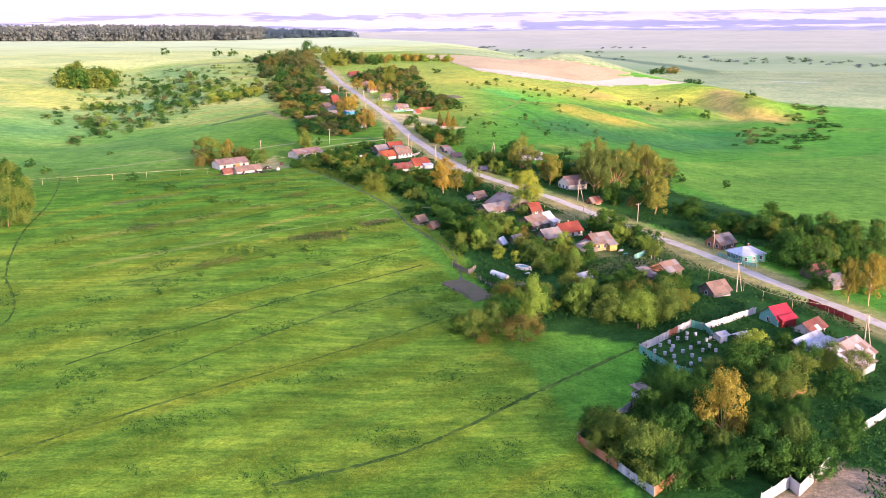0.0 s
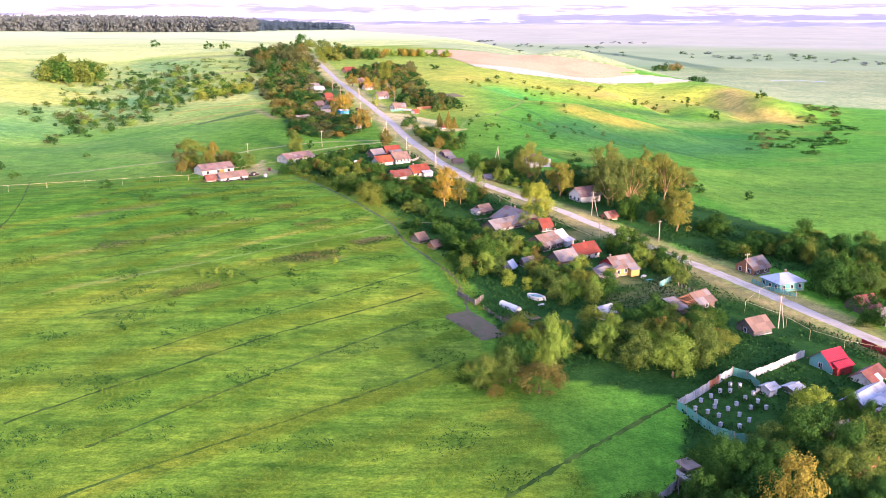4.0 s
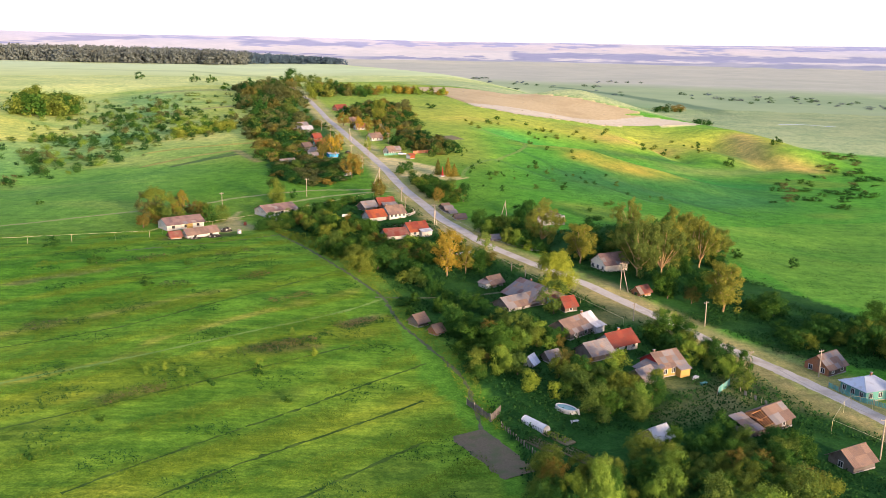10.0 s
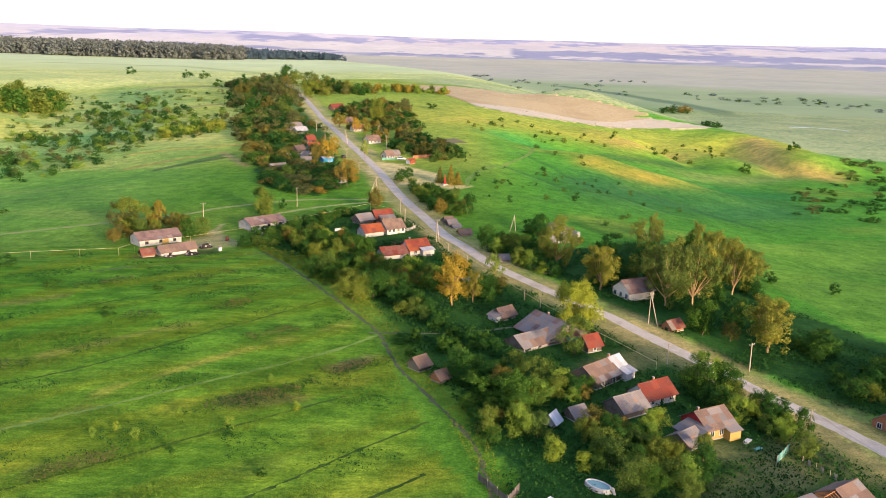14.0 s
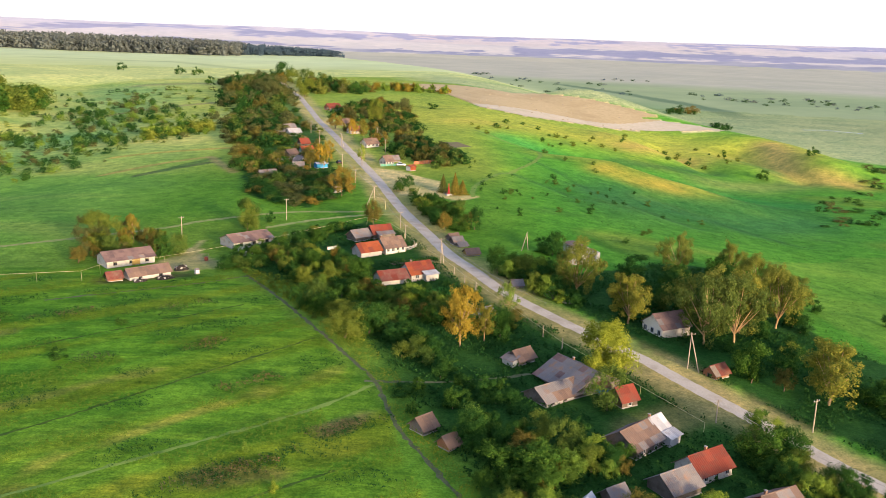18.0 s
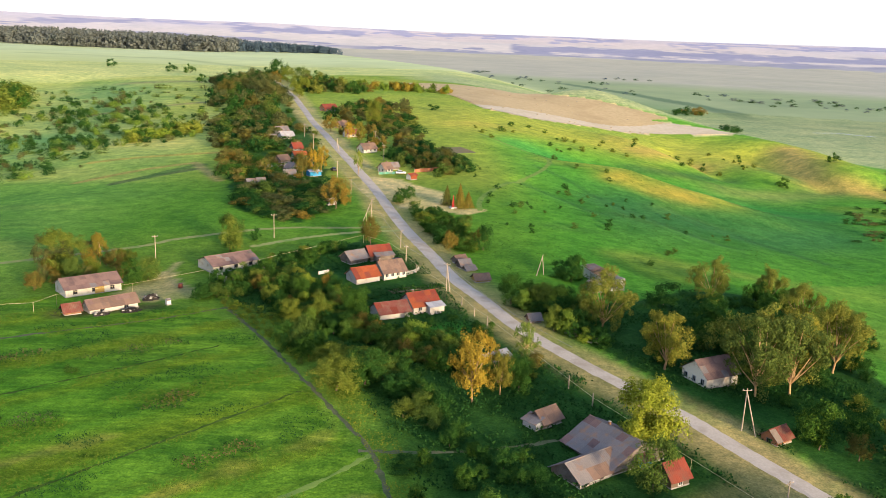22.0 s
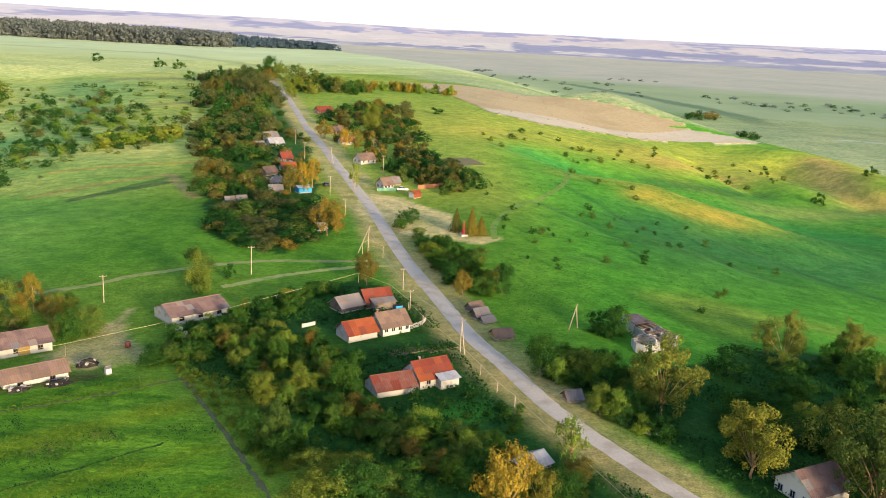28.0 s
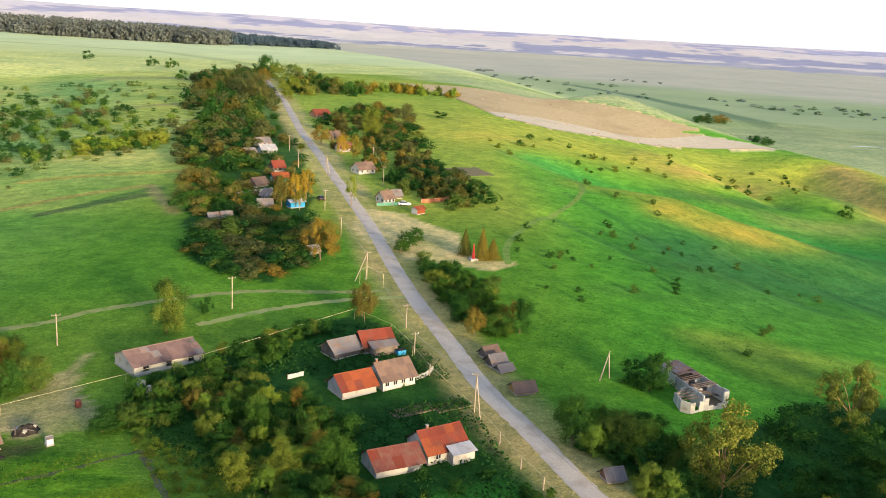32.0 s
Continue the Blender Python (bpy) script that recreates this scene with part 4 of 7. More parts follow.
def hipped(h, L, W, z, rise, one, two):
    """Four thick slopes that meet at a short ridge."""
    r = max(L - W * 0.8, 0.8) / 2
    t = 0.12
    low = [(-L / 2, -W / 2), (L / 2, -W / 2), (L / 2, W / 2), (-L / 2, W / 2)]
    for k, mat in enumerate((one, two, one, two)):
        (x0, y0), (x1, y1) = low[k], low[(k + 1) % 4]
        ends = [(r, 0), (-r, 0)] if k == 0 else [(-r, 0), (r, 0)] if k == 2 else [(r if k == 1 else -r, 0)]
        top = [(x0, y0, z), (x1, y1, z)] + [(px, py, z + rise) for px, py in ends]
        n = len(top)
        verts = top + [(px, py, pz - t) for px, py, pz in top]
        faces = [tuple(range(n)), tuple(range(2 * n - 1, n - 1, -1))] + [(a, n + a, n + (a + 1) % n, (a + 1) % n) for a in range(n)]
        piece("roof_slope", solid("roof_slope", verts, faces, mat), h, Matrix())
    for px, py in low:
        bar("ridge_cap", one, h, (px, py, z), (math.copysign(r, px), 0, z + rise), 0.1, 6)


def lean_to(h, x, y, rz, L, W, low, high, roof, mat, seed=1, mixed=(), hole=0.0):
    """A shed under one slope, set against a house: its high side is at +y before it is turned by rz."""
    rng = random.Random(seed)
    turn = pose(x, y, 0, 0, 0, rz)
    for at, size in (((0, -W / 2 + 0.08, low / 2 - 0.3), (L, 0.14, low + 0.6)), ((-L / 2 + 0.08, 0, low / 2 - 0.3), (0.14, W - 0.3, low + 0.6)), ((L / 2 - 0.08, 0, low / 2 - 0.3), (0.14, W - 0.3, low + 0.6))):
        piece("shed_wall", block(M[mat], 0.04), h, turn @ pose(*at) @ Matrix.Diagonal((*size, 1)))
    pitch = math.degrees(math.atan2(high - low, W))
    run = math.hypot(W, high - low) + 0.4
    spot = turn @ Vector((0, W / 2, high + 0.05))
    roof_slope(h, roof, L + 0.5, run, spot.x, spot.y, spot.z, pitch, rz, rng, hole, mixed)


def fence(line, high, board, label, post="postwood", wide=0.55, gap=0.03, lean=2.0, name="fence", rail=True):
    """A board fence that follows the ground: posts, rails and separate boards."""
    f = new(name)
    x0, y0 = line[0]
    f.matrix_basis = pose(x0, y0, ground(x0, y0))
    tagged(f, label, "fence")
    back = f.matrix_basis.inverted()
    rng = random.Random(int(x0 * 7 + y0))
    for (ax, ay), (bx, by) in zip(line, line[1:]):
        far = math.hypot(bx - ax, by - ay)
        az = math.degrees(math.atan2(by - ay, bx - ax))
        n = max(1, round(far / wide))
        for k in range(n):
            s = (k + 0.5) / n
            x, y = ax + (bx - ax) * s, ay + (by - ay) * s
            tall = high * rng.uniform(0.93, 1.05)
            m = back @ pose(x, y, ground(x, y) + tall / 2 - 0.06, rng.uniform(-lean, lean), rng.uniform(-lean, lean) * 0.5, az) @ Matrix.Diagonal((far / n - gap, 0.03, tall, 1))
            piece("board", block(M[board], 0.04), f, m)
        for k in range(int(far / 2.6) + 1):
            s = min(1, k * 2.6 / far)
            x, y = ax + (bx - ax) * s, ay + (by - ay) * s
            z = ground(x, y)
            bar("post", M[post], f, back @ Vector((x, y, z - 0.2)), back @ Vector((x, y, z + high + 0.12)), 0.06, 6)
    return f


def pole(x, y, high, label="weathered wooden power pole beside the road", lean=(0.0, 0.0), strut=None, arm=True, mat="postwood", az=30):
    """A power pole: shaft, cross arm with insulators, and a prop where it has one."""
    p = stand("utility_pole", x, y, az, label, "power pole", "poles of the village line")
    top = (lean[0], lean[1], high)
    bar("shaft", M[mat], p, (0, 0, -0.5), top, 0.13, 8, 0.75)
    if strut:
        bar("prop", M[mat], p, (strut[0], strut[1], -0.6), (lean[0] * 0.9, lean[1] * 0.9, high * 0.93), 0.11, 8)
    if arm:
        a = bar("cross_arm", M[mat], p, (lean[0] - 0.8, lean[1], high - 0.35), (lean[0] + 0.8, lean[1], high - 0.35), 0.06, 6)
        for s in (-0.7, 0.0, 0.7):
            bar("insulator", M["frame"], p, (lean[0] + s, lean[1], high - 0.3), (lean[0] + s, lean[1], high - 0.1), 0.05, 6)
    return p


def tube(name, points, radius, material, label, category):
    """A cable or pipe along a line."""
    cu = bpy.data.curves.new(name, "CURVE")
    cu.dimensions, cu.bevel_depth, cu.bevel_resolution = "3D", radius, 1
    s = cu.splines.new("POLY")
    s.points.add(len(points) - 1)
    for p, q in zip(s.points, points):
        p.co = (*q, 1)
    cu.materials.append(material)
    ob = new(name, cu)
    return tagged(ob, label, category)


def cable(a, b, sag, radius=0.03):
    """A slack wire between two places given with their heights over the ground."""
    a, b = (a[0], a[1], ground(a[0], a[1]) + a[2]), (b[0], b[1], ground(b[0], b[1]) + b[2])
    pts = [(a[0] + (b[0] - a[0]) * s, a[1] + (b[1] - a[1]) * s, a[2] + (b[2] - a[2]) * s - 4 * sag * s * (1 - s)) for s in np.linspace(0, 1, 9)]
    return tube("power_cable", pts, radius, M["wire"], "thin slack power cable between poles", "cable")


def gas_pipe(line, high, drops=True):
    """A yellow gas pipe on thin stands, over the ground."""
    x0, y0 = line[0]
    g = stand("gas_pipe", x0, y0, 0, "thin yellow gas pipe raised on posts", "gas pipe", "yellow gas pipes")
    back = g.matrix_basis.inverted()
    for (ax, ay), (bx, by) in zip(line, line[1:]):
        a, b = back @ Vector((ax, ay, ground(ax, ay) + high)), back @ Vector((bx, by, ground(bx, by) + high))
        bar("pipe", M["gaspipe"], g, a, b, 0.024, 6)
        for s in ((0, 1) if math.hypot(bx - ax, by - ay) < 9 else np.linspace(0, 1, int(math.hypot(bx - ax, by - ay) / 12) + 1)):
            x, y = ax + (bx - ax) * s, ay + (by - ay) * s
            z = ground(x, y)
            bar("stand", M["gaspipe"], g, back @ Vector((x, y, z - 0.1)), back @ Vector((x, y, z + high)), 0.035, 6)
    return g


def car(x, y, az, paint, label):
    """A small saloon: body, cabin, glass, bumpers, lamps and wheels."""
    c = stand("car", x, y, az, label, "car")
    prof = [(-2.0, 0.35), (2.0, 0.35), (2.05, 0.7), (1.9, 0.88), (0.95, 0.95), (-1.55, 0.98), (-2.0, 0.9)]
    cabin = [(0.9, 0.95), (0.25, 1.42), (-0.95, 1.45), (-1.55, 0.98)]

    def hull(shape, half, inset):
        n = len(shape)
        top = max(z for _, z in shape)
        vs = [(px, s * (half - (inset if pz > top - 0.2 else 0)), pz) for s in (-1, 1) for px, pz in shape]
        fs = [tuple(range(n - 1, -1, -1)), tuple(range(n, 2 * n))] + [(k, (k + 1) % n, n + (k + 1) % n, n + k) for k in range(n)]
        return vs, fs

    piece("body", solid("body", *hull(prof, 0.82, 0.04), M[paint]), c, Matrix())
    piece("cabin_glass", solid("cabin_glass", *hull(cabin, 0.76, 0.14), M["glass"]), c, Matrix())
    box("roof_panel", M[paint], c, -0.35, 0, 1.41, 1.25, 1.2, 0.06)
    for s in (-1, 1):
        box("bumper", M["rubber"], c, s * 2.05, 0, 0.38, 0.12, 1.6, 0.2)
        for w in (-0.6, 0.6):
            box("lamp", M["frame"] if s > 0 else M["redboard"], c, s * 2.0, w, 0.66, 0.1, 0.3, 0.16)
    for wx in (-1.25, 1.25):
        for wy in (-0.78, 0.78):
            w = bar("wheel", M["rubber"], c, (wx, wy - 0.1, 0.3), (wx, wy + 0.1, 0.3), 0.3, 14)
            piece("rim", rod(M["zinc"], 10, 1.0), w, pose(0, 0, -0.05) @ Matrix.Diagonal((0.6, 0.6, 1.1, 1)))
    return c


# ---- the village, from the near end to the crest ----
# homestead with the apiary
h = house(74, 189.6, 28, 5.6, 6, 4.7, "crimson", "turquoise", "small turquoise house under a bright crimson metal roof", ends="turquoise", front=1, far_end=1, end=1)
lean_to(h, 0, -3.6, 0, 5, 1.2, 2.2, 2.9, "crimson", "redboard", 3)
house(79.5, 184.5, 40, 7.4, 4.5, 3.1, "maroon", "whitewash", "low white outbuilding with a maroon roof", name="outbuilding", category="shed", front=2, mixed=("zinc",))
h = house(79.6, 168.6, 41, 12.5, 9.8, 4.9, "blush", "whitewash", "large whitewashed house with a pink and white sheet roof", mixed=("zinc", "tan_slate", "tan_slate"), front=4, end=2, far_end=2, chimney=0.3, ends="planks")
lean_to(h, -2.5, -6.0, 0, 6, 3, 2.2, 3.0, "blush", "whitewash", 5, ("tan_slate",))
h = house(74.5, 174.5, 39, 11, 5, 3.3, "bluegrey", "planks", "long shed under pale grey metal sheets", name="shed", category="shed", mixed=("zinc",))
lean_to(h, 1, -4.4, 0, 9, 4, 1.9, 2.4, "zinc", "planks", 8, ("bluegrey",))
house(63, 161, 19, 4.8, 5, 3, "slate", "planks", "grey plank shed half hidden among trees", name="shed", category="shed")
house(57.4, 176.0, 35, 2.6, 2.2, 2.4, "zinc", "greyfence", "little white apiary hut beside the fence", name="hut", category="hut", wall=1.9)
house(62.3, 177.5, 35, 3.2, 2.4, 1.7, "zinc", "planks", "low white-roofed lean-to in the homestead yard", name="hut", category="hut", wall=1.3)
fence([(39, 168.9), (42.8, 159.5), (45.3, 157.6), (49, 156)], 1.7, "mint", "mint green sheet fence round the apiary", wide=1.1, gap=0.02, lean=0.6)
fence([(39, 168.9), (43.3, 173.0), (47, 177)], 1.7, "greyfence", "pale grey board fence behind the beehives", wide=0.8)
fence([(47, 177), (49.5, 179.8)], 1.7, "rustfence", "rusty orange fence stretch behind the beehives", wide=0.8)
fence([(49.5, 179.8), (53.3, 183.7)], 1.7, "greyfence", "grey board fence at the apiary corner", wide=0.8)
fence([(53.3, 183.7), (55.6, 181.9), (56.3, 177.6)], 1.7, "mint", "green sheet fence beside the apiary hut", wide=1.1, lean=0.6)
fence([(55.6, 181.9), (62, 186.8), (71.2, 194.6)], 1.6, "frame", "white painted sheet fence along the homestead", wide=1.4, gap=0.02, lean=0.6)
fence([(21, 130.4), (25.8, 121.6)], 1.5, "rustfence", "rusty red and white fence round the orchard", wide=0.9)
fence([(25.8, 121.6), (29.5, 114.2)], 1.5, "greyfence", "grey sheet fence round the orchard", wide=0.9)
fence([(29.5, 114.2), (39.8, 125.7)], 1.6, "rustfence", "rust-coloured fence at the end of the orchard", wide=0.9)
fence([(21, 130.4), (29, 139), (35, 146)], 1.6, "greyfence", "weathered grey fence beside the lookout", wide=0.9)
fence([(44, 112.5), (49.9, 117.5), (50.4, 115.1), (58.7, 124.2)], 2.0, "greyfence", "tall grey sheet fence round a gravel yard", wide=1.1, gap=0.01, lean=0.4)
fence([(69.2, 136.3), (80, 146)], 1.8, "greyfence", "grey sheet fence along a weedy plot", wide=1.1, gap=0.01, lean=0.4)
fence([(58.7, 145), (66, 152)], 1.5, "rustfence", "rusty fence between orchard trees", wide=0.9)


def beehive(x, y, az):
    b = stand("beehive", x, y, az, "pale wooden beehive box on short legs", "beehive", "beehives of the apiary")
    b.matrix_basis = b.matrix_basis @ Matrix.Diagonal((0.8, 0.8, 0.85, 1))
    for lx in (-0.22, 0.22):
        for ly in (-0.22, 0.22):
            bar("leg", M["planks"], b, (lx, ly, -0.1), (lx, ly, 0.3), 0.04, 5)
    box("lower_box", M["greyfence"], b, 0, 0, 0.3, 0.62, 0.62, 0.42)
    box("upper_box", M["frame"], b, 0, 0, 0.72, 0.6, 0.6, 0.32)
    box("lid", M["zinc"], b, 0, 0, 1.04, 0.72, 0.72, 0.1)
    box("landing_board", M["planks"], b, 0, -0.38, 0.32, 0.4, 0.16, 0.04)
    return b


spots = random.Random(4)
first_hive = beehive(51.1, 178.2, 20)
HIVES = [(52.8, 178), (48.4, 175.3), (50.3, 175.6), (46.1, 173.1), (52.1, 172.8), (54.2, 174.8), (55.4, 176.0), (43.8, 171.2), (46.3, 170.8), (49.7, 170.2), (45.5, 168.9), (47.6, 168.2), (51.8, 169), (53.9, 171.6), (54.5, 169.2), (49.9, 164.2), (48.9, 166.1), (45.2, 165.5), (43.7, 166.8), (41.9, 168), (47.5, 161.8), (44.5, 162.2)]
for hx, hy in HIVES:
    copy_thing(first_hive, pose(hx, hy, ground(hx, hy), 0, 0, spots.uniform(0, 60)))


# lookout over the orchard
t = stand("lookout_tower", 33.4, 142, 30, "weathered plank lookout tower on four legs", "tower")
for lx in (-0.9, 0.9):
    for ly in (-0.9, 0.9):
        bar("leg", M["planks"], t, (lx * 1.2, ly * 1.2, -0.3), (lx, ly, 2.6), 0.09, 6)
box("platform", M["planks"], t, 0, 0, 2.5, 2.4, 2.4, 0.12)
for px, py, sx, sy in ((0, -1.05, 2.2, 0.06), (0, 1.05, 2.2, 0.06), (-1.05, 0, 0.06, 2.0), (1.05, 0, 0.06, 2.0)):
    box("rail_panel", M["greyfence"], t, px, py, 2.62, sx, sy, 0.8)
for lx in (-1, 1):
    for ly in (-1, 1):
        bar("roof_post", M["planks"], t, (lx, ly, 2.6), (lx, ly, 4.4), 0.06, 6)
box("roof", M["planks"], t, 0, 0, 4.4, 2.7, 2.7, 0.14, 4, 3)
bar("mast", M["postwood"], t, (-1.5, 0, 0), (-1.5, 0, 5.6), 0.05, 6)

# houses of the lower street
h = house(57.8, 224.0, 35, 6.2, 6.6, 4.4, "tan_slate", "logs", "half-collapsed timber house with bare orange rafters", mixed=("slate",), front=1, wall=2.3)
for k in range(6):
    at = -3.4 - 0.62 * k
    for side in (-1, 1):
        bar("rafter", M["rawwood"], h, (at, side * 3.2, 2.3), (at + 0.1, 0, 4.3 - 0.12 * k), 0.075, 5)
for y0, z0 in ((-3.2, 2.3), (3.2, 2.3), (0, 4.1), (-1.6, 3.2)):
    bar("purlin", M["rawwood"], h, (-6.9, y0, z0 - 0.2), (-3.0, y0, z0), 0.08, 5)
for side in (-1, 1):
    box("log_wall", M["logs"], h, -5.0, side * 3.15, -0.8, 3.9, 0.24, 2.9)
box("board_floor", M["rawwood"], h, -5.0, 0, 0.1, 3.8, 6.0, 0.12)
box("ceiling_board", M["rawwood"], h, -4.2, 0.9, 2.15, 1.2, 4.0, 0.08, 0, 8)
lean_to(h, -8.6, -0.2, -4, 3.6, 5.6, 2.0, 3.4, "slate", "planks", 11, ("tan_slate",), 0.05)
house(65.8, 208.4, 28, 6.2, 5.6, 4.0, "tan_slate", "planks", "old plank barn with a brown slate roof", name="barn", category="barn", mixed=("slate",), end=1)
house(34.6, 214.1, 35, 4.4, 4.0, 3.1, "zinc", "planks", "plank garden shed with a pale metal roof", name="shed", category="shed", door=0.2, end=1)
house(80.5, 252.8, 34, 7.4, 6.6, 4.8, "tan_slate", "logs", "old brown log house under a steep slate roof", ends="brick", front=2, end=2, mixed=("slate",))
h = house(84, 241, 20, 8.6, 7.6, 4.8, "bluegrey", "turquoise", "turquoise house with white trim and a pale hipped roof", ends="turquoise", hip=True, front=3, end=3, far_end=2, wall=2.9, chimney=0.2)
fence([(77, 243), (80.5, 236.5), (85, 233.5)], 1.1, "turquoise", "low turquoise picket fence before the house", wide=0.3, gap=0.08)
h = house(43.9, 247.3, 28, 7.4, 7.5, 5.2, "tan_slate", "yellow", "ochre house with a broad sunlit slate roof", ends="redboard", front=3, far_end=2, chimney=-0.75, mixed=("slate",), wall=2.7)
lean_to(h, 2.2, -4.6, 0, 3, 1.7, 2.1, 2.6, "slate", "yellow", 21)
lean_to(h, -5.4, -1.5, -90, 6, 4.2, 1.9, 3.3, "slate", "planks", 22, ("slate",))
h = house(38.4, 241.6, 40, 5, 5.2, 3.2, "slate", "planks", "grey slate annex leaning on the ochre house", name="shed", category="shed")
h = house(36.8, 259, 33, 8.4, 6, 4.6, "rust", "whitewash", "whitewashed house with a rusty red metal roof", front=3, far_end=2, chimney=0.1)
house(30.7, 253.2, 33, 7.0, 6, 4.2, "slate", "planks", "grey slate barn joined to the red-roofed house", name="barn", category="barn", door=0.3)
h = house(27.4, 266.5, 43, 8.6, 7.4, 4.6, "tan_slate", "planks", "leaning timber house with a sagging brown roof", mixed=("slate",), front=2, hole=0.03)
h = house(31.6, 270.3, 43, 3.6, 6.0, 4.5, "zinc", "planks", "porch house patched with bright metal roof sheets", chimney=-0.8, front=1, hole=0.06, mixed=("frame",))
lean_to(h, 0.3, -3.9, 0, 3.6, 1.8, 1.8, 2.4, "zinc", "greyfence", 33, ("planks",), 0.2)
house(29, 282.3, 30, 4.2, 4.2, 4.1, "rust", "logs", "narrow log house with a rusty red roof", front=1)
h = house(22.0, 290.4, -57, 12.4, 13.0, 5.0, "slate", "planks", "big sprawling farmhouse under low grey slate roofs", mixed=("slate", "umber", "slate"), chimney=-0.3, wall=1.7, hole=0.02, eave=0.6)
h = house(16.6, 283.8, 37, 10.6, 6.8, 3.4, "slate", "whitewash", "low farmhouse wing with patched slate and whitewashed walls", mixed=("tan_slate", "slate"), front=3, wall=1.25, ends="planks", frame="planks", size=(0.7, 0.55))
house(25.6, 286.6, 37, 2.6, 2.4, 2.8, "maroon", "blue", "bright blue painted porch with a maroon roof", name="porch", category="porch", far_end=1, wall=1.9)
h = house(12.1, 299.1, 40, 5.0, 4, 3.2, "tan_slate", "planks", "small sunlit slate shed with a lean-to", name="shed", category="shed", far_end=1)
lean_to(h, -3.2, 0.0, -90, 3.4, 2.2, 1.5, 2.2, "slate", "greyfence", 51)
house(-7.0, 269, 44, 3.6, 3.8, 3.2, "tan_slate", "planks", "brown slate garden hut at the field edge", name="hut", category="hut")
h = house(-2.9, 263.6, 44, 3.0, 3.0, 2.6, "tan_slate", "brick", "tiny orange brick hut with a slate roof", name="hut", category="hut", door=0.0)
house(16.4, 246.4, 57, 2.6, 2.4, 2.6, "bluegrey", "greyfence", "small tin-roofed privy among bushes", name="hut", category="hut")
house(21, 249.5, 34, 3.6, 3.4, 2.7, "slate", "planks", "grey garden shed sunk among bushes", name="shed", category="shed")
house(47.6, 324.2, 27, 9.2, 7.8, 5.9, "umber", "cream", "white plastered house with a steep faded brown roof", wall=3.0, end=3, mixed=("umber", "slate"), size=(0.9, 1.2))
house(51.2, 298.8, 34, 4.6, 3.6, 3.0, "maroon", "brick", "ruined little brick hut with a broken roof", name="hut", category="hut", hole=0.25, end=1, frame="planks")
house(97.6, 226.7, 23, 6.4, 6, 4.6, "maroon", "logs", "dark log house with a maroon roof among trees", front=2)
house(98.8, 219.3, 29, 6, 6, 4.0, "slate", "planks", "slate-grey barn among roadside trees", name="barn", category="barn")

house(5.6, 325.6, 40, 6.6, 4.4, 2.3, "zinc", "planks", "collapsing shed with pale patched sheets under roadside trees", name="shed", category="shed", mixed=("slate", "frame"), hole=0.15)

# middle street
h = house(-9.2, 356.8, 32, 8.0, 6.8, 5.0, "rust", "whitewash", "whitewashed house with a bright rusty red roof", front=2, far_end=2, chimney=-0.55, mixed=("orange",))
lean_to(h, 2.0, -4.3, 0, 4.4, 2.0, 2.1, 2.7, "zinc", "whitewash", 61)
house(-15.8, 352.0, 27, 8.4, 6.2, 3.7, "maroon", "whitewash", "long low barn under a rust-stained maroon roof", name="barn", category="barn", mixed=("rust",))
house(-17.2, 381.3, 35, 7.6, 6.4, 5.0, "tan_slate", "whitewash", "white house with a sunlit tan slate roof", front=4, far_end=2, chimney=-0.9)
house(-23.6, 377.0, 35, 7.6, 5.8, 4.2, "orange", "whitewash", "white barn with an orange metal roof", name="barn", category="barn", mixed=("rust",))
h = house(-21, 396.1, 28, 7.2, 5.4, 4.4, "rust", "logs", "log outbuilding under a rusty red roof", name="barn", category="barn")
lean_to(h, 0.5, -3.7, 0, 6, 2, 2.0, 2.6, "slate", "planks", 71)
house(-27, 392.7, 40, 6.6, 5.4, 3.6, "slate", "planks", "grey plank shed beside the red-roofed outbuilding", name="barn", category="barn")
fence([(-13.5, 381.5), (-11, 384), (-9.6, 387)], 1.0, "frame", "white picket fence beside the house", wide=0.22, gap=0.1)
fence([(-35, 380), (-32.5, 382)], 0.9, "greyfence", "pale sheet fence at the back of the yard", wide=1.2)
b = stand("blue_trough", -15.8, 393.6, 28, "dark blue plastic tub beside the outbuilding", "tub")
box("tub", M["blue"], b, 0, 0, 0, 1.7, 1.3, 0.9)
box("rim", M["rubber"], b, 0, 0, 0.88, 1.8, 1.4, 0.06)
for hx, hy, az, L, W, hh, roof in ((1.1, 394.9, 36, 3.6, 3, 2.6, "tan_slate"), (2.1, 391.1, 30, 3.6, 3.1, 2.7, "slate"), (3.5, 388.8, 32, 3.2, 2.2, 1.5, "slate")):
    house(hx, hy, az, L, W, hh, roof, "planks", "weathered plank cellar hut beside the road", name="hut", category="hut", group="cellar huts by the road")
house(6, 380.2, 20, 4.4, 3.4, 2.3, "tan_slate", "yellow", "low ochre plank hut beside the road", name="hut", category="hut")
house(16.2, 351.4, 17, 3.0, 2.8, 2.2, "slate", "brick", "small brick-coloured cellar hut under trees", name="hut", category="hut")
h = house(-58.8, 385.4, 42, 14.6, 9.0, 4.2, "umber", "whitewash", "long white barn with a holed brown roof", name="barn", category="barn", mixed=("umber", "slate"), hole=0.04, front=3, wall=2.3, frame="planks", size=(1.0, 0.9))
h = house(-86, 362.2, 38, 14.4, 8.6, 4.4, "umber", "whitewash", "long white livestock barn with a faded roof", name="barn", category="barn", mixed=("umber", "slate"), hole=0.02, front=3, wall=2.4, frame="planks", size=(0.9, 0.9))
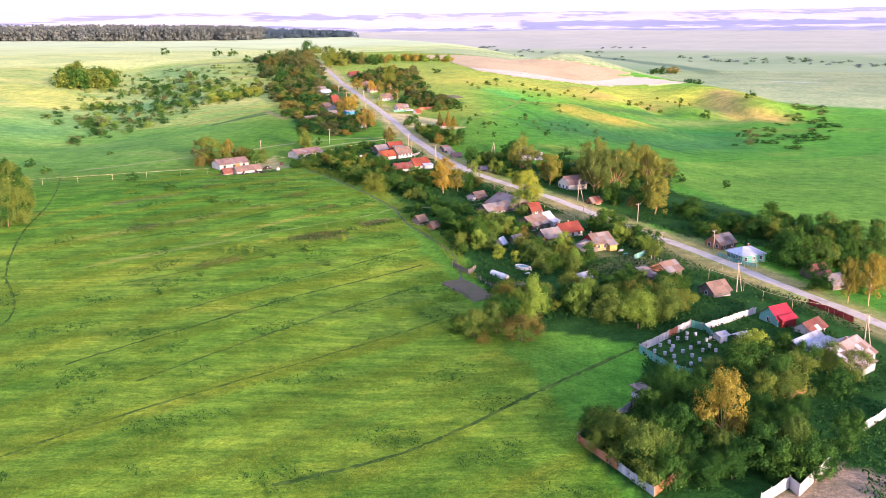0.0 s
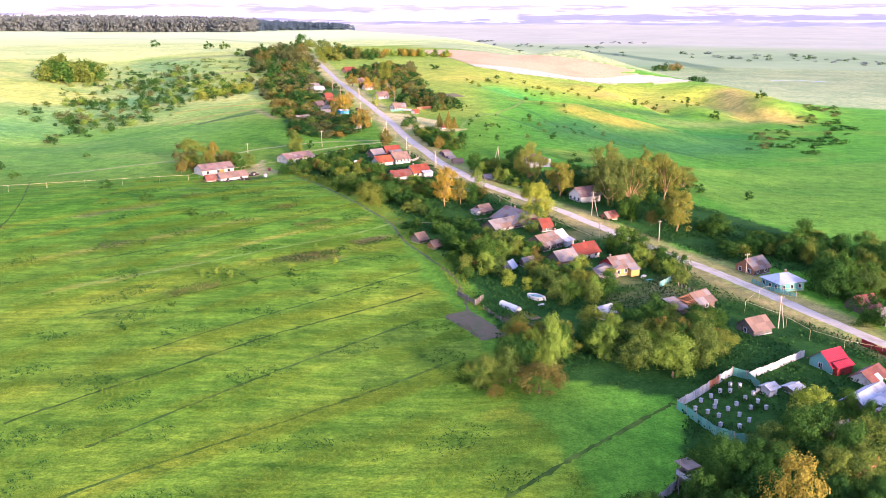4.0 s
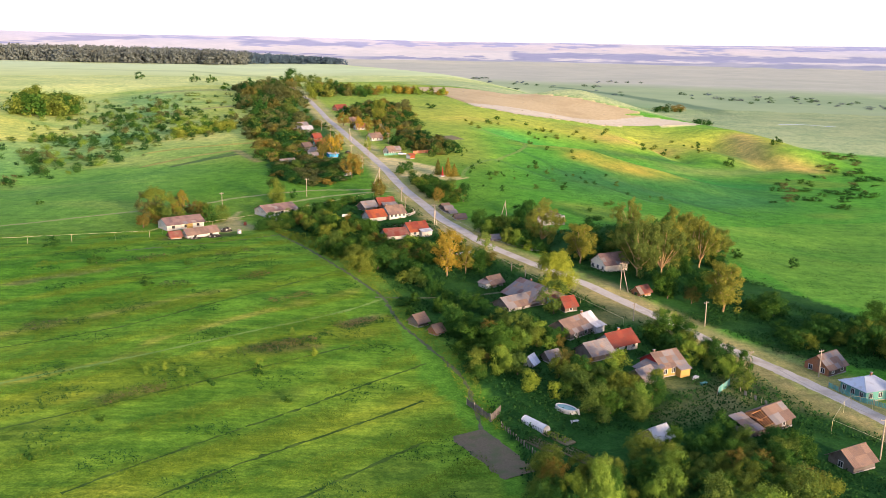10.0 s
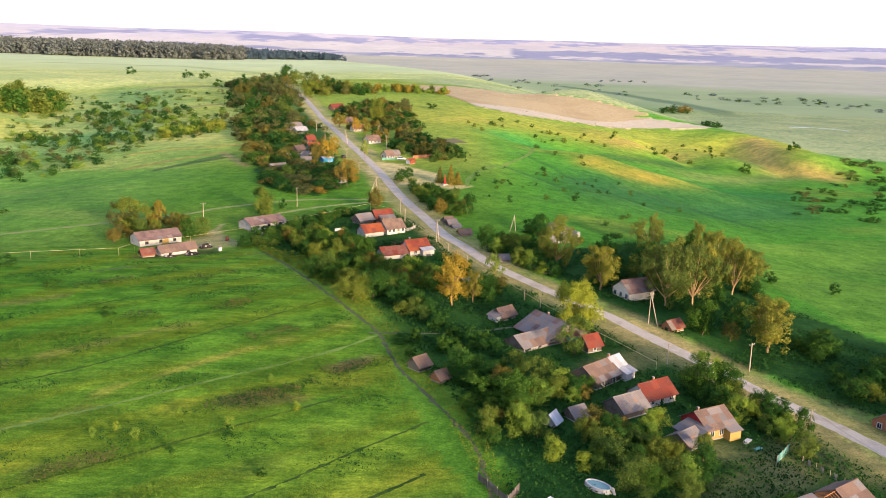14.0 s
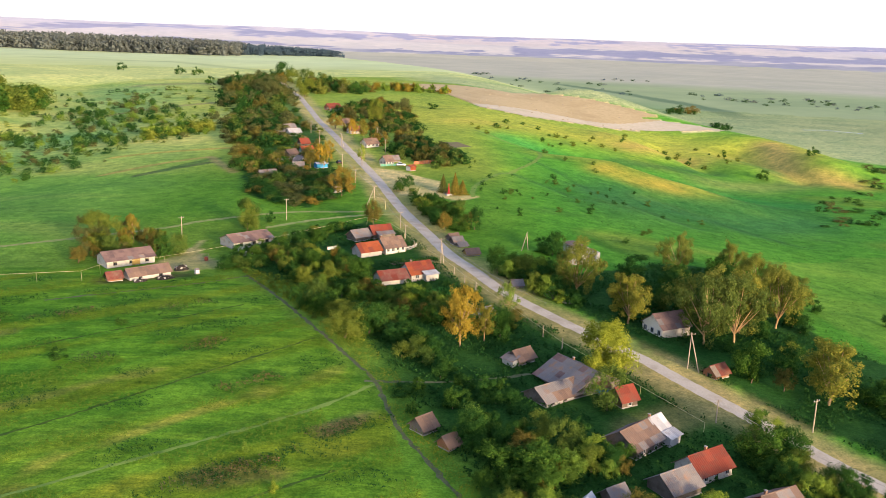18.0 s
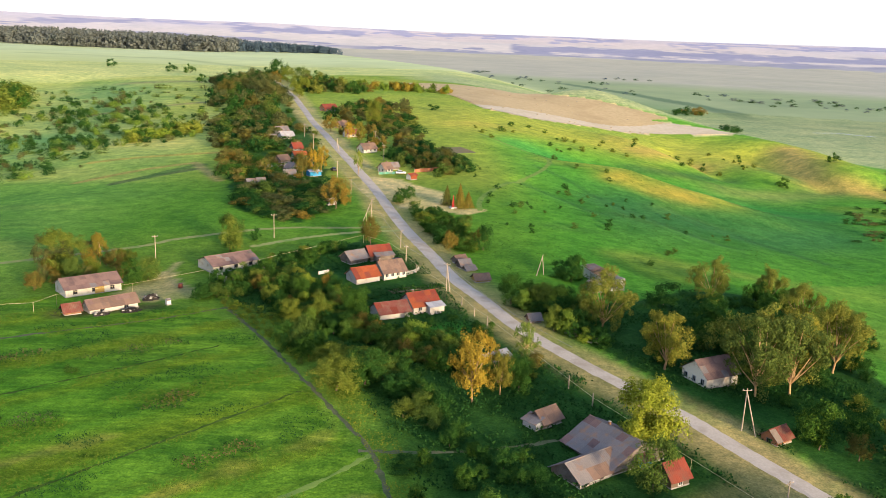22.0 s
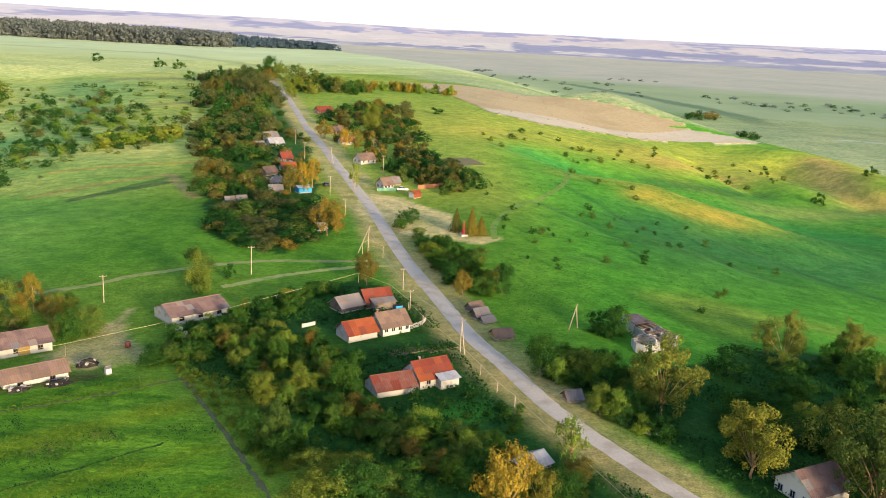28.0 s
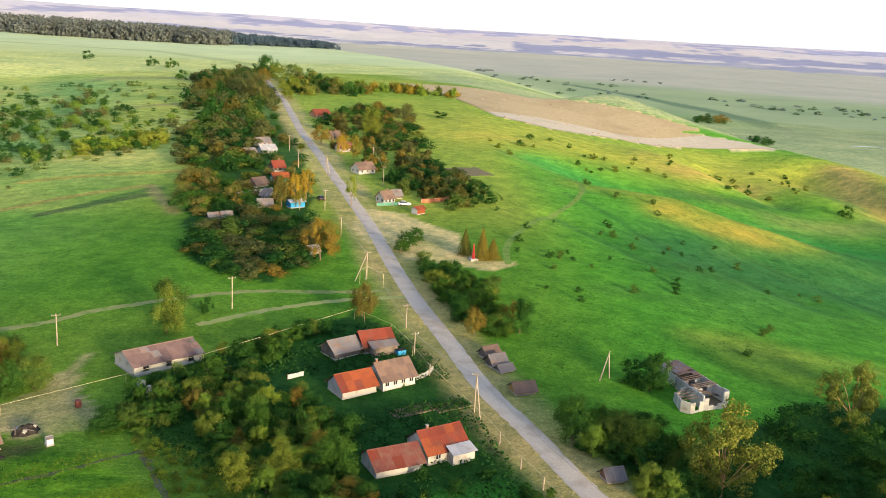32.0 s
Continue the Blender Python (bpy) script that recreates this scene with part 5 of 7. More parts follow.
box("door_panel", M["yellow"], h, 1.5, -4.34, 0.3, 2.4, 0.06, 1.9, label="ochre painted double door")
house(-76.4, 348.9, 40, 12, 4.6, 3.2, "tan_slate", "whitewash", "low white shed with a tan roof before the barn", name="barn", category="barn", mixed=("umber",), front=2, frame="planks")
house(-83.2, 344.3, 35, 3.8, 3.4, 2.6, "maroon", "brick", "small brick pump house beside the long shed", name="hut", category="hut")
house(-65.1, 352.9, 40, 1.05, 1.05, 1.55, "slate", "frame", "small white outhouse beside the path", name="outhouse", category="outhouse", eave=0.08, wall=1.3)
b = stand("rusty_barrel", -65.9, 366.1, 0, "rusty brown steel barrel standing in the yard", "barrel")
bar("drum", M["maroon"], b, (0, 0, 0), (0, 0, 1.1), 0.5, 16)
for k in (0.36, 0.74):
    bar("hoop", M["rust"], b, (0, 0, k - 0.03), (0, 0, k + 0.03), 0.53, 16)
bar("stick", M["planks"], b, (0.3, 0, 1.0), (0.7, 0.3, 1.9), 0.04, 5)

# ruins
def ruin_wall(r, a, b, tops, material="whitewash", thick=0.26):
    """A broken wall in stretches of uneven height between two places."""
    az = math.degrees(math.atan2(b[1] - a[1], b[0] - a[0]))
    far = math.hypot(b[0] - a[0], b[1] - a[1]) / len(tops)
    for k, top in enumerate(tops):
        u = (k + 0.5) / len(tops)
        box("wall_stretch", M[material], r, a[0] + (b[0] - a[0]) * u, a[1] + (b[1] - a[1]) * u, -1.0, far + (0.1 if k % 2 else 0.04), thick, top + 1.0, 0, 0, az)


def across(a, b, s, z):
    return (a[0] + (b[0] - a[0]) * s, a[1] + (b[1] - a[1]) * s, z)


r = stand("ruined_barn", 37, 386, 0, "roofless whitewashed barn with bare rafters and a roof remnant", "ruin", reach=4)
A, B, C, D = (-3.2, 7.4), (0.4, 9.7), (5.9, -4.7), (0.7, -7.4)
ruin_wall(r, A, B, (3.0, 3.2, 2.9))
ruin_wall(r, B, C, (3.2, 3.15, 3.1, 3.1, 3.0, 3.05, 2.95, 3.0, 2.9, 3.05))
ruin_wall(r, C, D, (3.0, 1.0, 0.6, 0.9, 2.4))
ruin_wall(r, D, A, (3.0, 2.9, 2.7, 2.9, 2.8, 2.9, 3.0, 3.1))
for s, tops in ((0.5, (2.6, 1.2, 2.4)), (0.72, (2.7, 2.2, 1.0, 2.5))):
    ruin_wall(r, across(A, D, s, 0), across(B, C, s, 0), tops)
for k in range(20):
    s = 0.02 + k * 0.045
    bar("rafter", M["logs"], r, across(A, D, s, 3.05), across(B, C, s, 3.1 if k % 5 < 3 or k < 9 else 1.2), 0.09, 5)
for k in range(9):
    u, v = across(A, B, 0.02 + k * 0.12, 3.2), across(D, C, 0.02 + k * 0.12, 3.2)
    bar("roof_batten", M["planks"], r, u, across(u, v, 0.42 + 0.05 * math.sin(k * 2.3), 3.2), 0.06, 5)
for k in range(6):
    for n in range(3):
        s, u = 0.03 + k * 0.072, (n + 0.5) / 3
        if (k, n) in ((5, 0), (4, 2), (5, 1)):
            continue
        m = Vector(across(across(A, D, s + 0.035, 0), across(B, C, s + 0.035, 0), u, 3.24 + 0.02 * (k % 2)))
        piece("roof_sheet", corrugated(M["umber"] if (k + n) % 3 else M["slate"]), r, pose(m.x, m.y, m.z, 2 * math.sin(k + n), 0, -69 + 90) @ Matrix.Diagonal((1.55, 1.25, 1, 1)))
piece("earth_floor", solid("earth_floor", [(A[0], A[1], 0.5), (D[0], D[1], 0.5), (C[0], C[1], 0.5), (B[0], B[1], 0.5)], [(0, 1, 2, 3)], M["soil"]), r, Matrix())
# its low annex
E, F, G = (-3.6, -4.4), (-3.6, -8.6), (-2.2, -9.4)
ruin_wall(r, across(A, D, 0.62, 0), E, (2.3, 2.0))
ruin_wall(r, E, F, (2.2, 2.4, 2.3, 2.5))
ruin_wall(r, F, G, (2.5, 2.4))
ruin_wall(r, G, D, (2.2, 0.6, 2.1))
for k in range(4):
    bar("annex_rafter", M["logs"], r, across(E, F, 0.15 + k * 0.25, 2.35), across(across(A, D, 0.65, 0), D, 0.15 + k * 0.25, 2.6), 0.08, 5)
r = stand("ruined_wall", -57.2, 373, 0, "crumbling white wall stubs of a fallen shed", "ruin")
for px, py, sx, sz, az in ((-1, 0.3, 1.6, 1.9, -30), (0.4, -0.4, 0.9, 1.2, 40), (2.4, 1.2, 1.2, 1.6, 10)):
    box("wall_stub", M["whitewash"], r, px, py, -0.2, sx, 0.4, sz + 0.2, 0, 0, az)
for a, e in (((1.8, 1.0, 1.0), (3.4, 1.8, 1.4)), ((7.6, 5.0, 0), (9.0, 5.4, 2.2)), ((8.0, 5.6, 0), (8.8, 4.6, 2.6))):
    bar("beam", M["planks"], r, a, e, 0.1, 5)

def rubble(x, y, az, long, wide, high):
    """A heap of a tilted concrete slab and broken pieces."""
    r = stand("rubble_heap", x, y, az, "tilted grey concrete slab among rubble in weeds", "rubble", "rubble heaps by the road")
    rng = random.Random(int(x * 10))
    box("slab", M["concrete"], r, 0, 0, high * 0.45, long, wide, 0.28, 16, 9)
    for k in range(7):
        a = rng.uniform(0, 6.3)
        box("broken_piece", M["concrete"], r, math.cos(a) * long * 0.5, math.sin(a) * wide * 0.5, -0.1, rng.uniform(0.5, 1.1), rng.uniform(0.4, 0.9), high * rng.uniform(0.4, 0.8), rng.uniform(-20, 20), rng.uniform(-20, 20), rng.uniform(0, 90))
    return r


def debris(x, y, az, long, wide, high, seed):
    """A dark heap of soil with old boards and broken pieces on it."""
    h = stand("debris_heap", x, y, az, "black soil heap with old boards and rubble by the shed", "debris", "debris heaps by the long shed")
    rng = random.Random(seed)
    verts, faces, n = [(0, 0, high)], [], 14
    for ring, (r, z) in enumerate(((0.35, 0.86), (0.7, 0.45), (1.0, -0.12))):
        for k in range(n):
            a, u = math.tau * k / n, r * rng.uniform(0.84, 1.12)
            verts.append((math.cos(a) * u * long / 2, math.sin(a) * u * wide / 2, high * z * rng.uniform(0.75, 1.15)))
    faces += [(0, 1 + k, 1 + (k + 1) % n) for k in range(n)]
    for ring in (0, 1):
        faces += [(1 + ring * n + k, 1 + (ring + 1) * n + k, 1 + (ring + 1) * n + (k + 1) % n, 1 + ring * n + (k + 1) % n) for k in range(n)]
    piece("mound", solid("mound", verts, faces, M["blacksoil"]), h, Matrix())
    for k in range(5):
        a = rng.uniform(0, 6.3)
        px, py = math.cos(a) * long * 0.3, math.sin(a) * wide * 0.3
        box("board", M["planks"], h, px, py, high * 0.55, rng.uniform(1.2, 2.4), 0.16, 0.06, rng.uniform(-14, 14), rng.uniform(-25, 25), rng.uniform(0, 180))
        box("broken_piece", M["concrete"], h, -px, py, high * 0.3, rng.uniform(0.3, 0.7), rng.uniform(0.3, 0.5), rng.uniform(0.25, 0.5), rng.uniform(-20, 20), rng.uniform(-20, 20), rng.uniform(0, 90))
    return h


debris(-70.0, 356.4, 40, 4.6, 3.2, 1.2, 5)
debris(-71.5, 347.2, 40, 5.4, 2.4, 0.8, 6)
debris(-76.6, 343.8, 40, 4.4, 2.2, 0.6, 7)
rubble(24, 344.2, 20, 3.0, 2.2, 1.4)
rubble(27.6, 340.2, -10, 1.8, 1.5, 0.9)

# gardens: tunnel, pool, beds
t = stand("greenhouse_tunnel", 14.2, 217.9, -54, "white film tunnel greenhouse with dark ribs", "greenhouse")
t.matrix_basis = t.matrix_basis @ Matrix.Diagonal((0.84, 0.68, 0.68, 1))
n, verts, faces = 12, [], []
for px in np.linspace(-3.4, 3.4, 15):
    for k in range(n + 1):
        a = math.pi * k / n
        verts.append((px, 1.3 * math.cos(a), 1.75 * math.sin(a) ** 0.8 if 0 < k < n else 0.0))
for i in range(14):
    for k in range(n):
        if not (k < 3 and i % 2):
            faces.append((i * (n + 1) + k, (i + 1) * (n + 1) + k, (i + 1) * (n + 1) + k + 1, i * (n + 1) + k + 1))
faces += [tuple(range(n, -1, -1)), tuple(range(14 * (n + 1), 15 * (n + 1)))]
piece("film", solid("film", verts, faces, M["film"], True), t, Matrix())
for i in range(15):
    px = -3.4 + i * 6.8 / 14
    bar("rib", M["rubber"], t, (px, -1.31, 0), (px, -1.2, 0.9), 0.05, 5)
box("bed", M["soil"], t, 0, 0, -0.1, 6.4, 2.2, 0.2)
p = stand("swimming_pool", 20.6, 224.9, -45, "oval frame pool with a pale rim", "pool")
p.matrix_basis = p.matrix_basis @ Matrix.Diagonal((0.9, 0.84, 0.75, 1))
ring = [(math.cos(a), math.sin(a)) for a in np.arange(28) * math.tau / 28]
verts = [(x * s, y * q, z) for s, q, z in ((2.5, 1.5, 0), (2.5, 1.5, 1.05), (2.25, 1.25, 1.05), (2.25, 1.25, 0.6)) for x, y in ring]
faces = [(r0 * 28 + k, r0 * 28 + (k + 1) % 28, (r0 + 1) * 28 + (k + 1) % 28, (r0 + 1) * 28 + k) for r0 in range(3) for k in range(28)]
piece("pool_wall", solid("pool_wall", verts, faces, M["frame"]), p, Matrix())
water = surface("pool_water", (0.16, 0.30, 0.33), (0.18, 0.33, 0.36), (0.15, 0.28, 0.30), rough=0.06, amount=0.1)
piece("water", solid("water", [(x * 2.26, y * 1.26, 0.9) for x, y in ring], [tuple(range(28))], water, True), p, Matrix(), "still blue-green pool water")
for k in range(0, 28, 4):
    bar("pool_leg", M["zinc"], p, (ring[k][0] * 2.6, ring[k][1] * 1.6, 0), (ring[k][0] * 2.55, ring[k][1] * 1.55, 1.05), 0.05, 5)
box("ladder", M["frame"], p, 2.9, 0.2, 0, 0.5, 0.12, 1.5, 0, -14)
b = stand("garden_bench", 21.4, 219.8, 20, "small white plank bench beside the pool", "bench")
box("seat", M["frame"], b, 0, 0, 0.4, 1.5, 0.6, 0.08)
for px in (-0.6, 0.6):
    box("leg", M["frame"], b, px, 0, -0.05, 0.08, 0.5, 0.45)
b = stand("garden_bench", 49.7, 243.2, 50, "white plank bench on worn grass by the house", "bench")
box("seat", M["frame"], b, 0, 0, 0.45, 1.8, 0.9, 0.08)
for px in (-0.7, 0.7):
    box("leg", M["frame"], b, px, 0, -0.05, 0.08, 0.8, 0.5)
b = stand("garden_bench", 50.6, 240.6, 30, "turquoise plank bench on worn grass", "bench")
box("seat", M["turquoise"], b, 0, 0, 0.4, 1.6, 0.7, 0.08)
for px in (-0.6, 0.6):
    box("leg", M["turquoise"], b, px, 0, -0.05, 0.08, 0.6, 0.45)


def vegetable_bed(x, y, az, long, rows, leaf, label):
    b = stand("vegetable_bed", x, y, az, label, "garden bed")
    box("soil_bed", M["soil"], b, 0, 0, -0.1, long, rows * 0.75, 0.26)
    rng = random.Random(int(x))
    kinds = []
    for _ in range(4):
        verts, faces = [], []
        for q in range(7):
            a, s = rng.uniform(0, 6.3), rng.uniform(0.2, 0.38)
            n = len(verts)
            verts += [(0, 0, 0.12), (s * math.cos(a), s * math.sin(a), 0.28 + s * 0.5), (s * math.cos(a + 0.9), s * math.sin(a + 0.9), 0.28 + s * 0.4)]
            faces.append((n, n + 1, n + 2))
        kinds.append(solid("plant", verts, faces, M[leaf]))
    for r in range(rows):
        for k in range(int(long / 0.55)):
            piece("plant", rng.choice(kinds), b, pose(-long / 2 + 0.3 + k * 0.55, (r - (rows - 1) / 2) * 0.75, 0, 0, 0, rng.uniform(0, 360)))


vegetable_bed(14.4, 211.2, -50, 6, 4, "leaf_green", "soil bed with rows of cabbage plants")
vegetable_bed(17.6, 213.6, -50, 6, 3, "leaf_pale", "soil bed with bright green seedlings")
vegetable_bed(20.4, 207.2, -50, 7, 4, "leaf_green", "soil bed with low dark vegetable rows")
vegetable_bed(-13, 370.5, 32, 8, 4, "leaf_green", "cottage bed with rows of potato plants")
vegetable_bed(-6.5, 373, 32, 7, 4, "leaf_green", "cottage bed with low leafy rows")
fence([(2.5, 226.5), (6.5, 219.5), (8.5, 223.5)], 1.4, "planks", "leaning grey plank fence at the garden corner", lean=8)
fence([(8.2, 217.5), (13.5, 206)], 0.9, "planks", "low slack fence along the vegetable plot", lean=8, wide=0.9, gap=0.5)
fence([(52, 236), (56, 241)], 1.5, "turquoise", "short turquoise sheet fence by the road", wide=1.2)
fence([(57, 237.5), (62, 229)], 1.0, "postwood", "low rail fence along the verge", wide=2.4, gap=1.9)
fence([(86.5, 203), (92, 191)], 1.6, "redboard", "dark red board fence along the road", wide=0.8)

# poles, wires, gas pipes
POLES = [(61.3, 275.9, 6.2), (44.3, 276.6, 4.4), (62.2, 247.5, 5.0), (77.2, 248.2, 6.0), (-51.8, 414.3, 7.0), (-79, 391.1, 6.2), (-42.4, 504.4, 6.5), (-34.7, 474.9, 5.2), (-59.5, 569.5, 7.0), (-68.5, 607, 6.5), (-15.1, 406.9, 5.2), (-13.2, 393.3, 4.6), (-32.5, 585, 7.0), (-26.5, 545, 7)]
for px, py, hh in POLES:
    pole(px, py, hh)
for px, py, hh, lean, strut in ((46.1, 301.2, 7.5, (0.4, 0.6), (1.9, -1.9)), (-2.9, 371, 7.0, (0, 0), (0.9, -3.2)), (72, 211, 7.5, (0, 0), (1.5, 0.5)), (-25.3, 437.2, 7, (0.2, 0), (-2.6, -1.4)), (87.5, 176, 7.5, (0, 0), (1.6, 0.2)), (-48, 560, 7, (0, 0), (1.2, 0))):
    pole(px, py, hh, "braced pole with a slanting prop", lean, strut, az=0)
for px, py, hh in ((-10.3, 384.6, 2.2), (0.5, 360.3, 2.0), (3, 352.7, 2.0), (5.6, 347, 2.0), (18.3, 313.6, 2.6), (21.3, 305.9, 2.6)):
    pole(px, py, hh, "short grey pipe post along the verge", arm=False)
pole(20.9, 387.3, 5.6, "leaning two-legged timber pole on the slope", (1.7, 0.9), (2.3, 1.6), False, az=0)
cable((-2.9, 371, 6.6), (-13.2, 393.3, 4.3), 0.6)
cable((-2.9, 371, 6.6), (20, 322, 5), 1.2)
cable((44.3, 276.6, 4.2), (62.2, 247.5, 4.8), 0.9)
cable((62.2, 247.5, 4.8), (72, 211, 7.2), 0.9)
cable((-13.2, 393.3, 4.3), (-25.3, 437.2, 6.8), 0.9)
cable((-25.3, 437.2, 6.8), (-34.7, 474.9, 5), 0.6)
cable((-34.7, 474.9, 5), (-42.4, 504.4, 6.2), 0.6)
cable((-42.4, 504.4, 6.2), (-59.5, 569.5, 6.8), 1.0)
cable((-59.5, 569.5, 6.8), (-68.5, 607, 6.3), 0.8)
cable((-26.5, 545, 6.8), (-32.5, 585, 6.8), 0.6)
gas_pipe([(-160, 326), (-100, 340), (-90.5, 343), (-88.5, 350), (-75.3, 360.3), (-61, 374.2), (-50.5, 383.9), (-25.8, 410.6), (-18, 402.7), (-13.5, 393)], 2.4)
gas_pipe([(5.6, 347), (3, 352.7), (0.5, 360.3), (-2.1, 367.1), (-10.3, 384.6), (-13.5, 393)], 2.0)
gas_pipe([(41, 272.7), (33, 286), (21.3, 305.9), (18.3, 313.6), (5.6, 347)], 1.8)
gas_pipe([(95, 190), (88.1, 195.4), (81.1, 198.9), (76.1, 204.2), (74, 211.8)], 2.4)
gas_pipe([(74, 211.8), (68, 221), (74.5, 230.5), (77, 233), (80.8, 232.1), (84, 232)], 2.6)
gas_pipe([(-26.5, 434), (-25, 437.5), (-21, 432)], 3.2)

# upper village
FAR = [
    (-81.4, 616.1, 40, 8.4, 6.6, 4.5, "slate", "whitewash", "grey-roofed white house in the upper village"),
    (-76.5, 599.8, 35, 8.6, 6.6, 4.5, "zinc", "whitewash", "white house with a pale metal roof"),
    (-82.6, 593.5, 35, 6, 6.6, 3.6, "slate", "planks", "grey plank barn beside the pale-roofed house"),
    (-66.2, 562, 36, 6, 5.6, 5.0, "rust", "logs", "dark log house with a red roof"),
    (-62.5, 544, 29, 7.2, 5.8, 4.0, "orange", "mint", "low green house with a bright orange roof"),
    (-68.2, 534.8, 50, 7, 5.6, 4.0, "tan_slate", "planks", "brown slate house among garden trees"),
    (-61.4, 515.5, -47, 5.6, 5.6, 4.5, "slate", "whitewash", "small house with a white gable"),
    (-60.8, 505, 16, 5.6, 5.6, 3.4, "slate", "planks", "grey slate shed beside the white-gabled house"),
    (-72, 484.8, 34, 3.6, 3.8, 3.0, "slate", "planks", "grey shack at the garden end"),
    (-68.7, 487, 28, 3.8, 3.8, 3.0, "slate", "planks", "second grey shack at the garden end"),
    (-68.3, 715.4, 40, 12, 8, 5.5, "rust", "brick", "large brick house with a red roof near the crest"),
    (-64, 706, 40, 5, 5, 3.4, "slate", "planks", "plank shed below the brick house"),
    (-53.5, 642.5, 50, 8, 6.6, 5.0, "tan_slate", "yellow", "ochre house with a brown roof by the road"),
    (-46.4, 613.8, 36, 8.4, 6.6, 5.0, "maroon", "whitewash", "white house with a dark red roof"),
    (-35.1, 567.2, 40, 9.6, 7.6, 5.4, "tan_slate", "whitewash", "white house with a grey-brown roof"),
    (-24.6, 519.4, 40, 5.6, 6.6, 5.0, "tan_slate", "whitewash", "white cottage with a brown roof and blue porch"),
    (-21.5, 527, 25, 4, 5.6, 3.6, "slate", "planks", "grey shed behind the white cottage"),
]
for fx, fy, az, L, W, hh, roof, mat, label in FAR:
    h = house(fx, fy, az, L * 0.87, W * 0.82, hh * 0.9, roof, mat, label, name="shed" if "shed" in label or "shack" in label or "barn" in label else "house", category="shed" if "shed" in label or "shack" in label or "barn" in label else "house", front=0 if mat == "planks" else 3, end=0 if mat == "planks" else 2, chimney=0 if mat == "planks" else 0.3)
house(-51.7, 506.9, 35, 5.6, 3.4, 2.8, "bluegrey", "blue", "bright blue painted garage beside the road", name="garage", category="garage", wall=2.3)
house(-13.8, 506.6, 45, 3.8, 3.0, 2.8, "orange", "orange", "small bright orange kiosk at the square", name="kiosk", category="kiosk", ends="frame", wall=2.1)
house(-40.2, 456, 35, 3, 3, 2.4, "zinc", "greyfence", "little pale metal shed under the rust-coloured tree", name="shed", category="shed")
fence([(-12.9, 520.8), (-6.5, 524.3), (-0.4, 530.7)], 1.5, "rustfence", "rusty orange fence behind the square", wide=1.3)
fence([(-27, 513.5), (-20.5, 515.5)], 1.1, "mint", "green picket fence before the white cottage", wide=0.5, gap=0.1)
fence([(-75, 520), (-62, 527)], 1.2, "greyfence", "pale board fence between gardens", wide=1.3)
car(-18.3, 516.1, 10, "carwhite", "small white saloon car parked on grass")
car(-45.2, 518, 110, "carblack", "dark saloon car parked by the garage")
m = stand("monument", 1.0, 457.8, 20, "red obelisk monument with a star between spruces", "monument")
box("plinth", M["concrete"], m, 0, 0, -0.2, 2.0, 2.0, 0.7)
bar("obelisk", M["redboard"], m, (0, 0, 0.4), (0, 0, 4.0), 0.5, 4, 0.25)
bar("star", M["orange"], m, (0, -0.05, 4.15), (0, 0.05, 4.15), 0.3, 5)


# ---- trees, bushes and herbs ----
def leaves(centres, normals, size, rng, fold=0.35):
    """Small folded leaf clumps: verts and faces."""
    n = len(centres)
    a = np.cross(normals, rng.randn(n, 3))
    a /= np.linalg.norm(a, axis=1)[:, None] + 1e-9
    b = np.cross(normals, a)
    s = (size * rng.uniform(0.6, 1.35, n))[:, None]
    lift = normals * s * fold
    v = np.stack([centres - a * s, centres - b * s * 0.62 + lift, centres + a * s, centres + b * s * 0.62 + lift * 0.4], 1).reshape(-1, 3)
    k = np.arange(n) * 4
    return v, np.stack([k, k + 1, k + 2, k + 3], 1)


